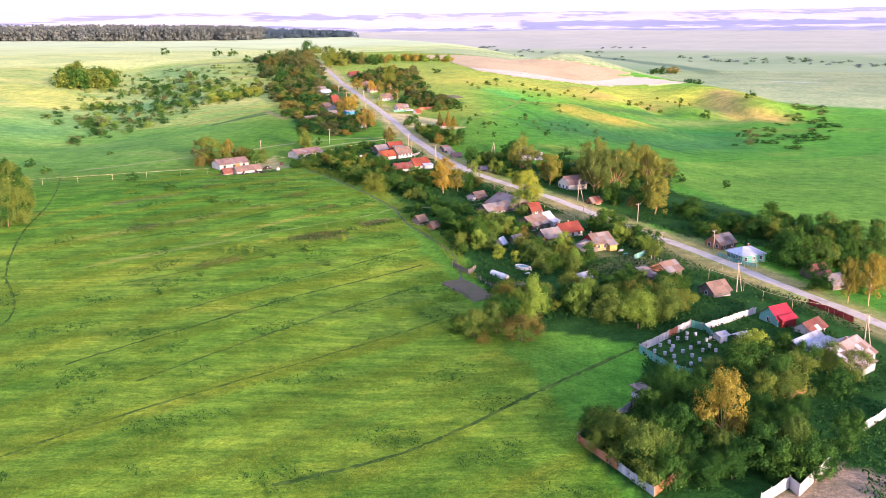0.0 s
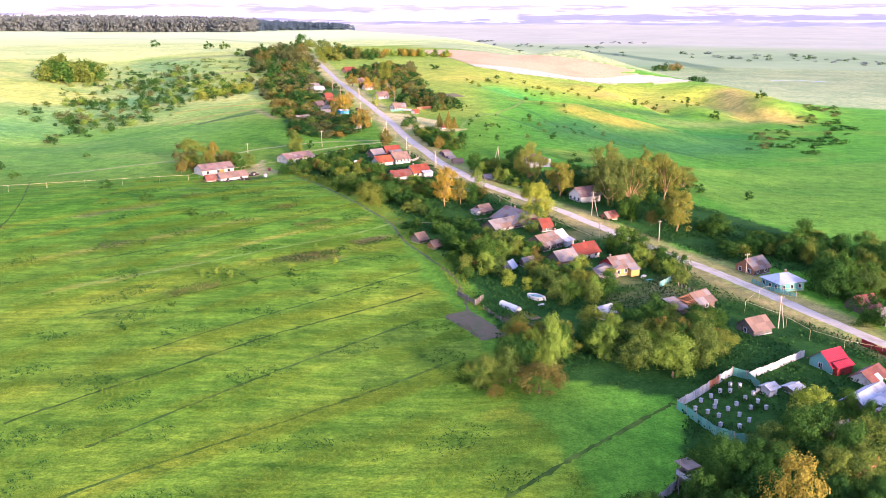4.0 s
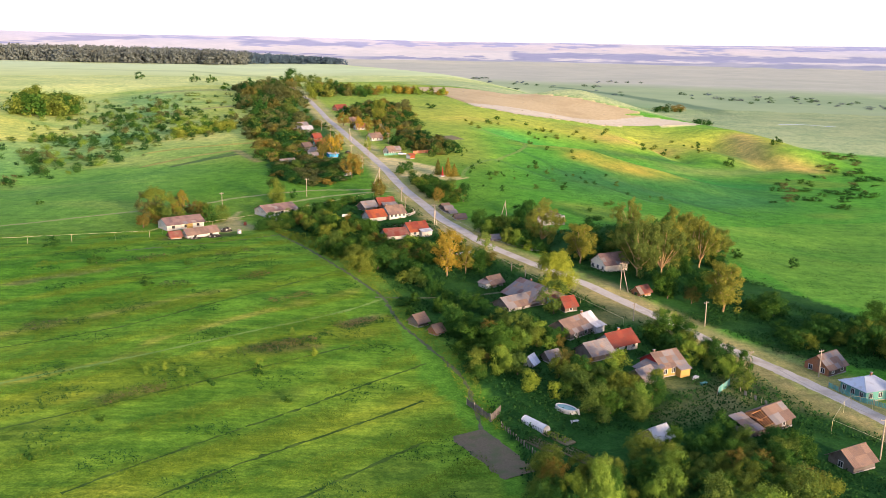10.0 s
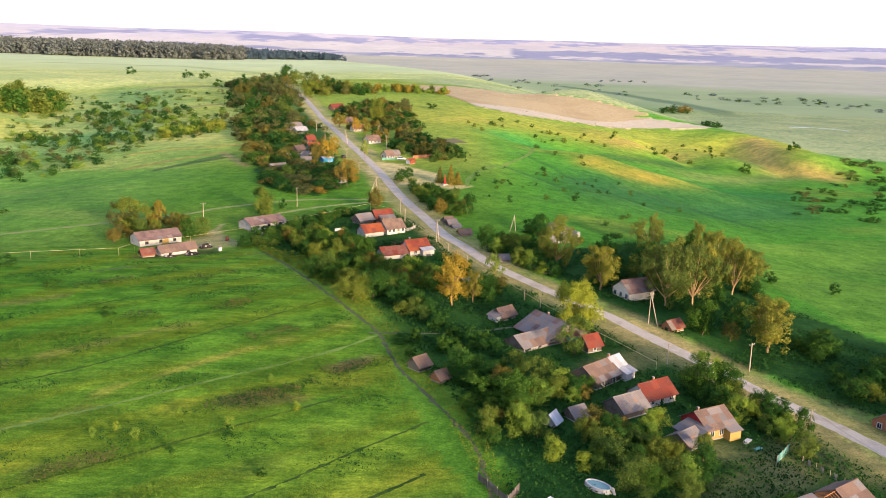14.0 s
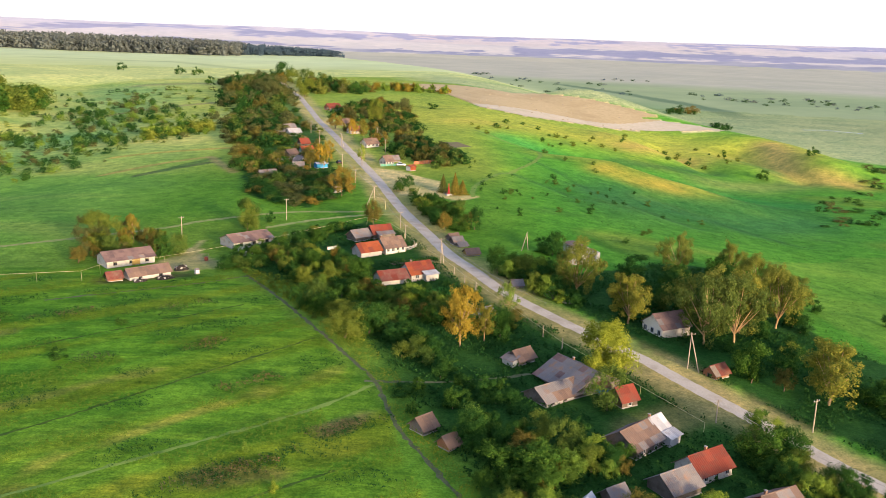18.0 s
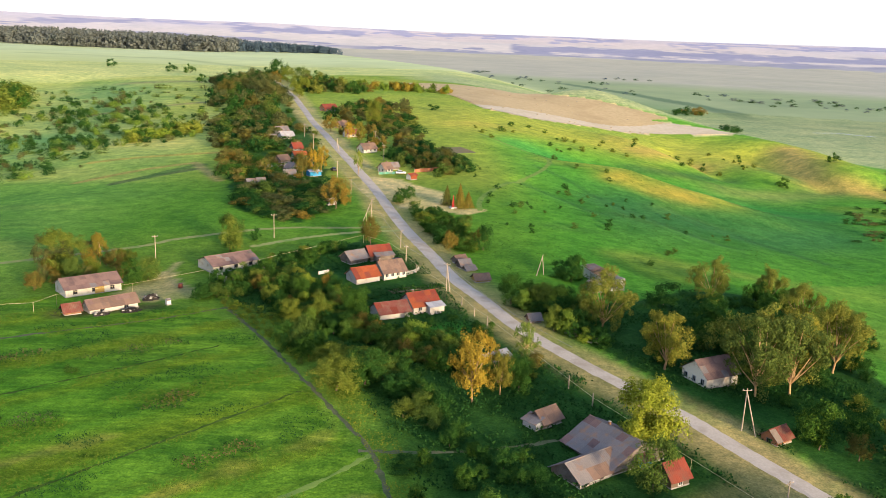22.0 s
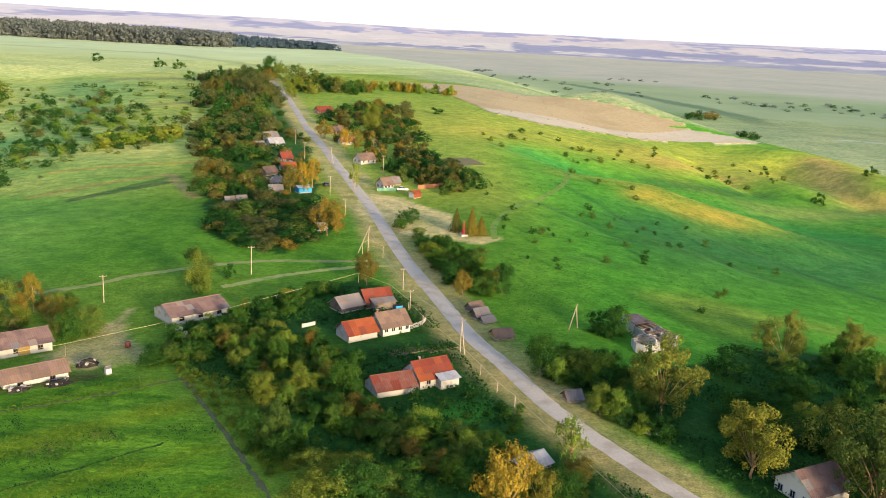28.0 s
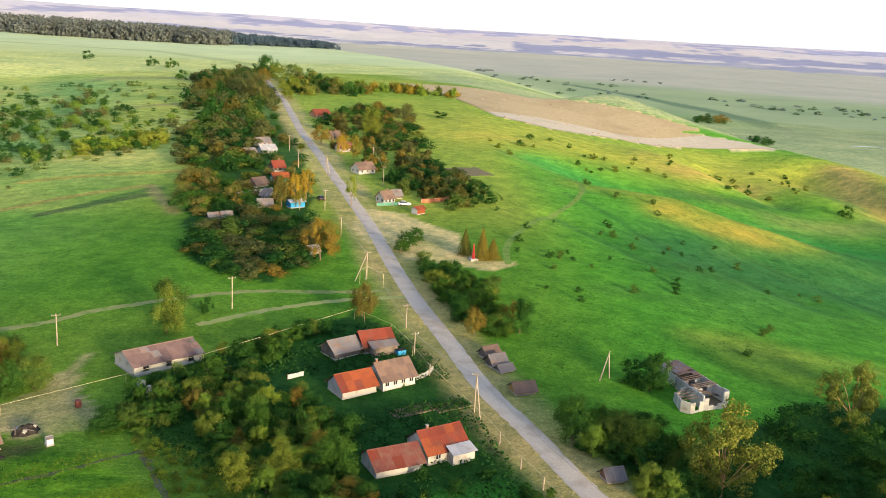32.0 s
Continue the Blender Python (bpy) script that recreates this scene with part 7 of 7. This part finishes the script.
grove([(28, 190), (45, 218), (59, 211), (54, 191), (38, 181)], 22, ('olive', 'round', 'bush'), (2.8, 5), (3.4, 6), 4, 0.5)
grove([(43, 269), (53, 281), (63, 245), (55, 232), (50, 243)], 14, ('bush', 'round', 'bright', 'olive'), (3, 6), (3, 5.5), 5, 0.5)
grove([(-38, 347), (-30, 354), (-22, 350), (-18, 337), (-6, 334), (6, 331), (14, 326), (11, 312), (-4, 318), (-14, 326), (-26, 336)], 60, ('olive', 'bush', 'olive', 'rust', 'bright', 'round'), (2.4, 4.4), (3.2, 5.6), 6, 0.5, keep=7.0)
grove([(-26, 320), (-19, 329), (-6, 306), (-5, 296), (-13, 305)], 10, ('bush', 'olive'), (3, 5.5), (4, 7), 7, 0.5)
grove([(-50, 372), (-42, 377), (-29, 370), (-21, 359), (-26, 345), (-31, 341), (-38, 344), (-42, 353)], 44, ('bush', 'olive', 'bush', 'rust', 'bush', 'bright'), (2.0, 4.0), (2.8, 4.8), 8, 0.5)
grove([(-60, 359), (-58, 371), (-54, 386), (-33, 405), (-28, 400), (-37, 388), (-45, 375), (-50, 360)], 34, ('bush', 'olive', 'bush'), (1.8, 4.2), (2.6, 5), 9, 0.5, keep=10.0)
grove([(42, 323), (41, 353), (69, 384), (98, 387), (96, 357), (75, 315), (56, 311)], 44, ('bush', 'bush', 'olive', 'bush'), (2.6, 5.5), (4, 7), 10, 0.42, road=7.0)
grove([(69, 298), (80, 291), (78, 257), (90, 280), (116, 291), (102, 263), (88, 267), (85, 283)], 26, ('bush', 'olive', 'bush'), (2.5, 5), (4, 7.5), 11, 0.5, road=7.0)
grove([(92, 231), (106, 290), (117, 286), (143, 281), (108, 210), (97, 222)], 40, ('round', 'bush', 'olive', 'bush'), (3, 6.5), (4, 7), 12, 0.5, road=7.0)
thicket("garden_thicket", "dense orchard thicket of the upper village", [(-66, 442), (-74, 466), (-70, 492), (-43, 487), (-35, 461), (-41, 445), (-53, 431)], 74, ('dusk', 'weed', 'olive', 'dusk', 'green', 'rust', 'dusk', 'weed', 'poplar', 'green'), (1.8, 3.8), (4.0, 7.2), 13, 0.55)
thicket("garden_thicket", "dense orchard thicket behind the shacks", [(-82, 484), (-99, 559), (-73, 533), (-65, 509), (-67, 479)], 40, ('dusk', 'weed', 'olive', 'dusk', 'green', 'rust', 'dusk', 'weed', 'poplar', 'green'), (2.4, 5.0), (4.0, 7.5), 14, 0.55)
thicket("garden_thicket", "dense mixed trees behind the upper houses", [(-114, 592), (-127, 670), (-100, 696), (-80, 644), (-86, 597), (-71, 563), (-86, 550), (-105, 569)], 74, ('dusk', 'weed', 'olive', 'dusk', 'green', 'rust', 'dusk', 'weed', 'poplar', 'green'), (2.8, 6), (4.6, 8.5), 15, 0.55)
thicket("crest_wood", "tall mixed trees crowding the hill crest", [(-144, 736), (-186, 915), (-146, 1022), (-97, 749), (-87, 670), (-116, 682)], 110, ('dusk', 'weed', 'olive', 'dusk', 'green', 'rust', 'dusk', 'weed', 'poplar', 'green'), (3.5, 9), (4.5, 9.5), 16, 0.55)
thicket("crest_wood", "small trees along the crest by the road", [(-102, 829), (-111, 948), (-72, 864), (-37, 864), (-61, 818), (-82, 808)], 36, ('dusk', 'weed', 'olive', 'dusk', 'green', 'rust', 'dusk', 'weed', 'poplar', 'green'), (4, 9), (5, 10), 17, 0.55)
thicket("garden_thicket", "orchard thicket beside the upper road", [(-60, 735), (-50, 767), (-23, 768), (-8, 637), (-15, 580), (-34, 607), (-44, 678)], 74, ('dusk', 'weed', 'olive', 'dusk', 'green', 'rust', 'dusk', 'weed', 'poplar', 'green'), (2.2, 4.6), (4.2, 7.4), 18, 0.55)
thicket("garden_thicket", "orchard thicket behind the white cottage", [(-25, 555), (-19, 590), (3, 574), (11, 542), (-3, 533), (-16, 533)], 48, ('dusk', 'weed', 'olive', 'dusk', 'green', 'rust', 'dusk', 'weed', 'poplar', 'green'), (2.2, 4.6), (3.4, 6.4), 19, 0.55)
grove([(-14, 437), (-13, 450), (-5, 448), (4, 432), (7, 417), (6, 404), (0, 406), (-6, 415)], 30, ('bush', 'bush', 'olive'), (2, 4.5), (3, 6), 20, 0.5)
grove([(12, 363), (24, 370), (29, 360), (30, 338), (23, 341), (16, 346)], 24, ('bush', 'round', 'bright', 'olive'), (3, 7), (4, 7), 21, 0.5)
grove([(22, 129), (31, 142), (42, 148), (52, 155), (57, 164), (62, 160), (62, 148), (58, 132), (54, 126), (43, 119), (32, 116)], 56, ('round', 'broad', 'olive', 'bush', 'round'), (3.5, 7.5), (4, 7.5), 22, 0.5, keep=2.6)
thicket("field_copse", "isolated round copse in pale fields", [(-301, 710), (-318, 781), (-299, 814), (-267, 751), (-283, 717)], 22, ('olive', 'green'), (10, 15), (13, 19), 23, 0.5)
thicket("gully_scrub", "scattered scrub in the grassy gully", [(-192, 465), (-248, 620), (-246, 730), (-221, 791), (-133, 676), (-120, 597), (-159, 573), (-169, 505), (-186, 490)], 230, ('green', 'weed', 'dusk', 'green', 'bright'), (1.4, 4.2), (2.4, 6.2), 24, 0.5)
thicket("field_scrub", "low scattered scrub over the pale hillside", [(-320, 860), (-165, 860), (-125, 700), (-112, 590), (-150, 520), (-230, 520), (-300, 700)], 190, ('green', 'dusk', 'pale', 'weed', 'olive'), (0.9, 3.2), (1.8, 5.5), 26, 0.55, 60)
thicket("gully_scrub", "dense row of scrub across the gully", [(-153, 602), (-129, 637), (-123, 611), (-146, 584)], 22, ('pale', 'bright', 'green'), (3, 5), (5, 8), 25, 0.5)
thicket("valley_scrub", "dark scrub scattered along the valley", [(160, 495), (182, 560), (240, 650), (320, 760), (250, 560), (195, 485)], 60, ('green', 'weed', 'dusk'), (1.0, 2.6), (3.0, 8), 27, 0.5)
# the far leaves in these drifts are already blued for haze
for k, (px, py, wx, wy, n) in enumerate(((114, 2050, 60, 60, 5), (143, 1850, 40, 60, 7), (262, 1750, 70, 50, 9), (395, 2000, 80, 60, 6), (433, 1545, 30, 40, 5), (423, 1427, 40, 30, 6), (480, 1377, 40, 40, 6), (550, 1460, 45, 40, 8), (566, 1390, 50, 40, 8), (560, 1290, 60, 50, 8), (300, 1600, 90, 120, 6), (180, 1500, 60, 120, 4), (640, 1250, 120, 80, 8))):
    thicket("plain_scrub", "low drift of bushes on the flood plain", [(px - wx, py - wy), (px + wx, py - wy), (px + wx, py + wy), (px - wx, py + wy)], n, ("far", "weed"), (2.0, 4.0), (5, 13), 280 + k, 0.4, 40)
thicket("field_copse", "dark copse behind the stubble field", [(268, 1150), (272, 1190), (305, 1185), (302, 1150)], 12, ("weed", "rust"), (4, 7), (7, 12), 96, 0.5, 60)
thicket("field_copse", "row of bushes at the tip of the stubble field", [(262, 960), (270, 1010), (285, 1010), (280, 960)], 10, ("weed", "green"), (3, 5), (5, 9), 97, 0.5, 60)
grove([(-98, 359), (-108, 388), (-88, 389), (-79, 384), (-81, 372)], 14, ('olive', 'dusk', 'olive', 'rust'), (3.5, 6.5), (3.5, 6), 29, 0.5)
# low growth between the garden trees
grove([(-18, 349), (-9, 353), (5, 352), (8, 343), (4, 335), (-5, 335), (-14, 336)], 16, ('bush', 'bush', 'round'), (0.8, 2.0), (1.4, 2.8), 45, 0.6, keep=5.0)
grove([(-57, 360), (-42, 351), (-32, 330), (-26, 318), (-31, 318), (-38, 331), (-51, 349)], 48, ('bright', 'olive', 'bright'), (0.6, 1.3), (1.0, 1.9), 46, 0.6, keep=3.0, road=5.0)
grove([(-38, 347), (-30, 354), (-22, 350), (-18, 337), (-6, 334), (6, 331), (14, 326), (11, 312), (-4, 318), (-14, 326), (-26, 336)], 34, ('bush', 'olive', 'round', 'bush'), (1.8, 3.6), (2.4, 4.2), 41, 0.4, keep=6.0)
grove([(-50, 372), (-42, 377), (-29, 370), (-21, 359), (-26, 345), (-31, 341), (-38, 344), (-42, 353)], 30, ('bush', 'round', 'olive'), (1.8, 3.6), (2.4, 4.0), 42, 0.4)
grove([(-60, 359), (-58, 371), (-54, 386), (-33, 405), (-28, 400), (-37, 388), (-45, 375), (-50, 360)], 22, ('bush', 'olive'), (1.6, 3.4), (2.2, 3.8), 43, 0.4, keep=10.0)

# single shrubs on the slopes and in the meadows
SHRUBS = [(-37.4, 236.2, 1.9, 1.8), (-45, 230, 1.5, 1.7), (-60, 214, 1.3, 1.6), (-66, 200, 1.5, 1.6), (-30, 225, 1.2, 1.8), (112, 350, 3, 4), (-4, 740, 4, 7), (190, 650, 5, 7), (235, 690, 5, 8), (-75, 290, 2.2, 4), (-95, 310, 2.5, 4.5), (-70, 310, 1.6, 2.6), (-115, 330, 2.5, 5), (-160, 360, 3, 4), (-175, 380, 3.5, 5), (-150, 405, 2, 3), (-190, 900, 7, 9), (-235, 1040, 8, 10), (-255, 1050, 8, 10), (-330, 1100, 8, 11)]
for sx, sy, sh in ((-37.8, 239, 2.4), (-51.5, 234.1, 2.0), (-58.6, 234.3, 1.5), (-34.2, 257.5, 1.8), (-55.4, 236.5, 1.4), (-28, 247, 1.6), (-47, 243, 1.3)):
    tree("bright", sx, sy, sh, sh * 0.75)
for sx, sy, sh, sw in SHRUBS:
    tree("scrub", sx, sy, sh, sw)
thicket("garden_thicket", "orchard trees lining the upper road", [(-68, 683), (-61, 734), (-36, 760), (-14, 640), (-8, 579), (-22, 557), (-35, 572), (-50, 613)], 60, ("rust", "weed", "dusk", "rust", "dusk"), (3, 5.5), (3.5, 6), 61, 0.5)
thicket("garden_thicket", "shrubs round the white cottage", [(-23, 533), (-18, 558), (0, 557), (10, 527), (-3, 513)], 30, ("green", "weed", "olive", "rust", "poplar"), (2.5, 5), (3, 5.5), 62, 0.5)
thicket("village_thicket", "small garden trees packed between the upper houses", UPPER, 105, ("dusk", "weed", "olive", "weed", "dusk", "green", "rust"), (1.6, 3.3), (3.2, 6.0), 65, 0.5)
thicket("ridge_scrub", "small dark shrubs on the golden ridge", [(10, 650), (30, 625), (90, 640), (190, 690), (205, 745), (110, 735), (50, 700), (15, 690)], 46, ("green", "olive"), (0.8, 2.6), (1.2, 3.4), 67, 0.6)
thicket("slope_scrub", "small dark shrubs dotted over the grassy slope", [(10, 532), (51, 596), (93, 524), (109, 484), (66, 412), (28, 398), (13, 447)], 46, ("green", "olive"), (0.8, 2), (1, 2.8), 63, 0.6)
thicket("crest_hedge", "rust-tinted tree row beside the stubble", [(-62, 868), (-62, 892), (8, 872), (8, 852)], 44, ("birch", "olive", "bright"), (3, 6.5), (3.5, 6), 77)


def far_wood(name, line, depth, high, count, seed, label, material, size):
    """A distant wood: one mass of crowns, each of many leaf clumps; it thins out and sinks towards its end."""
    rng = np.random.RandomState(seed)
    made = [crown(seed + k, 95, 9, size, 0.0, sprays=2)[0] for k in range(4)]
    q, d = spline(line, 20)
    verts, faces, n = [], [], 0
    for k in range(count):
        v, f = made[k % 4]
        i = rng.randint(len(q))
        s = i / len(q)
        o = rng.rand() * depth * (1 - 0.5 * s)
        x, y = q[i][0] - d[i][1] * o + rng.randn() * 9, q[i][1] + d[i][0] * o + rng.randn() * 9
        h, w = (high[0] + (high[1] - high[0]) * s) * rng.uniform(0.72, 1.08), high[0] * rng.uniform(0.45, 0.9)
        a = rng.rand() * 6.3
        p = np.stack([(v[:, 0] * math.cos(a) - v[:, 1] * math.sin(a)) * w + x, (v[:, 0] * math.sin(a) + v[:, 1] * math.cos(a)) * w + y, v[:, 2] * h + ground(x, y) - 0.08 * h + 0.012 * o], 1)
        faces.append(f + n)
        n += len(v)
        verts.append(p)
    ob = new(name, solid(name, np.concatenate(verts).tolist(), np.concatenate(faces).tolist(), M[material]))
    return tagged(ob, label, "forest", kind="stuff")


# both woods take the leaf colour that has the haze mixed in
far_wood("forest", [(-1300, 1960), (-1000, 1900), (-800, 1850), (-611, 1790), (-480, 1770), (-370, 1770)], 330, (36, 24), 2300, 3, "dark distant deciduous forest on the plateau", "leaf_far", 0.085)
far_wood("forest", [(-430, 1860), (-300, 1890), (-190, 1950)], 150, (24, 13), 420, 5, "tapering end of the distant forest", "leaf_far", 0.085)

# straw bales on the stubble
b = tagged(new("straw_bale", solid("straw_bale", [(x * 0.75, y, z * 0.75 + 0.72) for y in (-0.6, 0.6) for x, z in ring], [(k, (k + 1) % 28, 28 + (k + 1) % 28, 28 + k) for k in range(28)] + [tuple(range(27, -1, -1)), tuple(range(28, 56))], surface("baled_straw", (0.42, 0.34, 0.22), (0.50, 0.41, 0.27), (0.34, 0.27, 0.17)))), "round straw bale lying on stubble", "straw bale", "bales on the stubble field")
b.matrix_basis = pose(60, 800, ground(60, 800)) @ Matrix.Diagonal((0.6, 0.7, 0.6, 1))
lay = random.Random(9)
bales = 0
while bales < 44:
    x, y = lay.uniform(-20, 250), lay.uniform(765, 960)
    if inside(np.array(x), np.array(y), STUBBLE):
        bales += 1
        copy_thing(b, pose(x, y, ground(x, y), 0, 0, lay.uniform(0, 180)))


def herbs(name, label, material, seed, count, low, high, tall, wide, where, clump=9.0, cut=0.0):
    """Tufts of herbs and grass, too many to count, in drifts."""
    rng = np.random.RandomState(seed)
    x, y = rng.uniform(low[0], high[0], count), rng.uniform(low[1], high[1], count)
    keep = where(x, y) & (waves(x, y, clump, seed) > cut) & (near_line(x, y, ROAD) > 7 + 2 * np.sin(x / 5))
    x, y = x[keep], y[keep]
    n = len(x)
    z = np.array([ground(px, py) for px, py in zip(x, y)])
    base = np.stack([x, y, z], 1)
    at = np.repeat(base, 3, axis=0) + rng.randn(n * 3, 3) * [wide * 0.6, wide * 0.6, 0.0] + np.stack([0 * np.arange(n * 3), 0 * np.arange(n * 3), tall * rng.uniform(0.2, 1.0, n * 3)], 1)
    up = rng.randn(n * 3, 3) * 0.75 + [0.25, -0.4, 0.4]
    v, f = leaves(at, up / np.linalg.norm(up, axis=1)[:, None], wide * 0.5, rng, 0.5)
    ob = new(name, solid(name, v.tolist(), f.tolist(), M[material]))
    return tagged(ob, label, "grass", kind="stuff")


meadow = lambda x, y: inside(x, y, LEFT_FIELD)
yards = lambda x, y: inside(x, y, GARDENS) | inside(x, y, WEEDY)
slopes = lambda x, y: (x > 8) & ~inside(x, y, GARDENS) & ~inside(x, y, WEEDY)
furrows = lambda x, y: inside(x, y, LEFT_FIELD) & (np.sin((-0.63 * x + 0.777 * y) / 2.2) + 0.6 * waves(x, y, 5, 77) > 0.2)
hollows = lambda x, y: inside(x, y, LEFT_FIELD) & (np.sin((-0.63 * x + 0.777 * y) / 2.2) + 0.6 * waves(x, y, 5, 77) < 0.1)
herbs("meadow_herbs", "yellow-green herbs in drifts across the meadow", "tuft", 41, 230000, (-110, 70), (25, 352), 0.7, 0.19, furrows, 6.0, -0.25)
herbs("dark_herbs", "dark green clumps of dock and nettle in the meadow", "leaf_weed", 47, 60000, (-110, 70), (25, 352), 0.5, 0.28, hollows, 4.0, 0.3)
herbs("seed_heads", "mauve seed heads in patches of meadow", "clover", 12, 26000, (-90, 205), (0, 330), 0.5, 0.36, meadow, 5.0, 1.15)
herbs("tall_weeds", "dark tall weeds filling the gardens", "leaf_weed", 43, 76000, (-80, 115), (120, 430), 0.7, 0.5, yards, 6.0, -0.3)
herbs("slope_grass", "tufts of grass on the valley slope", "leaf_green", 44, 9000, (10, 230), (150, 620), 0.35, 0.26, slopes, 7.0, 0.1)

PATCHES = [(-40.1, 247.9, 3.5), (-35.4, 251.4, 4), (-31.8, 253.3, 3), (-21.4, 267, 3.5), (-17.9, 269, 2.5), (-59.4, 225.5, 3.5), (-62.7, 322.8, 4), (-83.2, 316.1, 4), (-50, 300, 3.5), (-70, 290, 3), (-38, 283, 3), (-88, 262, 4)]
for k, (px, py, wide) in enumerate(PATCHES):
    # drifts that lie along the mown strips
    drift = lambda x, y: np.hypot((0.777 * (x - px) + 0.63 * (y - py)) / 2.6, -0.63 * (x - px) + 0.777 * (y - py)) / wide + 0.55 * waves(x, y, 1.8, 3 + k)
    low, high = (px - 3 * wide, py - 3 * wide), (px + 3 * wide, py + 3 * wide)
    herbs("seed_heads", "mauve and brown seed heads in a drift of meadow", "clover", 120 + k, int(300 * wide), low, high, 0.7, 0.24, lambda x, y: drift(x, y) < 0.55, 3.0, -3.0)
    herbs("dark_herbs", "dark green drift of dock and nettle in the meadow", "leaf_weed", 140 + k, int(260 * wide), low, high, 0.5, 0.28, lambda x, y: drift(x, y) < 0.8, 3.0, -3.0)
edge = lambda x, y: (near_line(x, y, [(-46, 356), (-24, 321), (-9, 290), (-3, 270), (5, 252), (12, 222)]) < 8) & ~yards(x, y)
herbs("verge_herbs", "tall golden-tipped herbs along the field edge", "gold_tuft", 48, 60000, (-60, 215), (20, 365), 0.9, 0.19, edge, 4.0, -0.6)
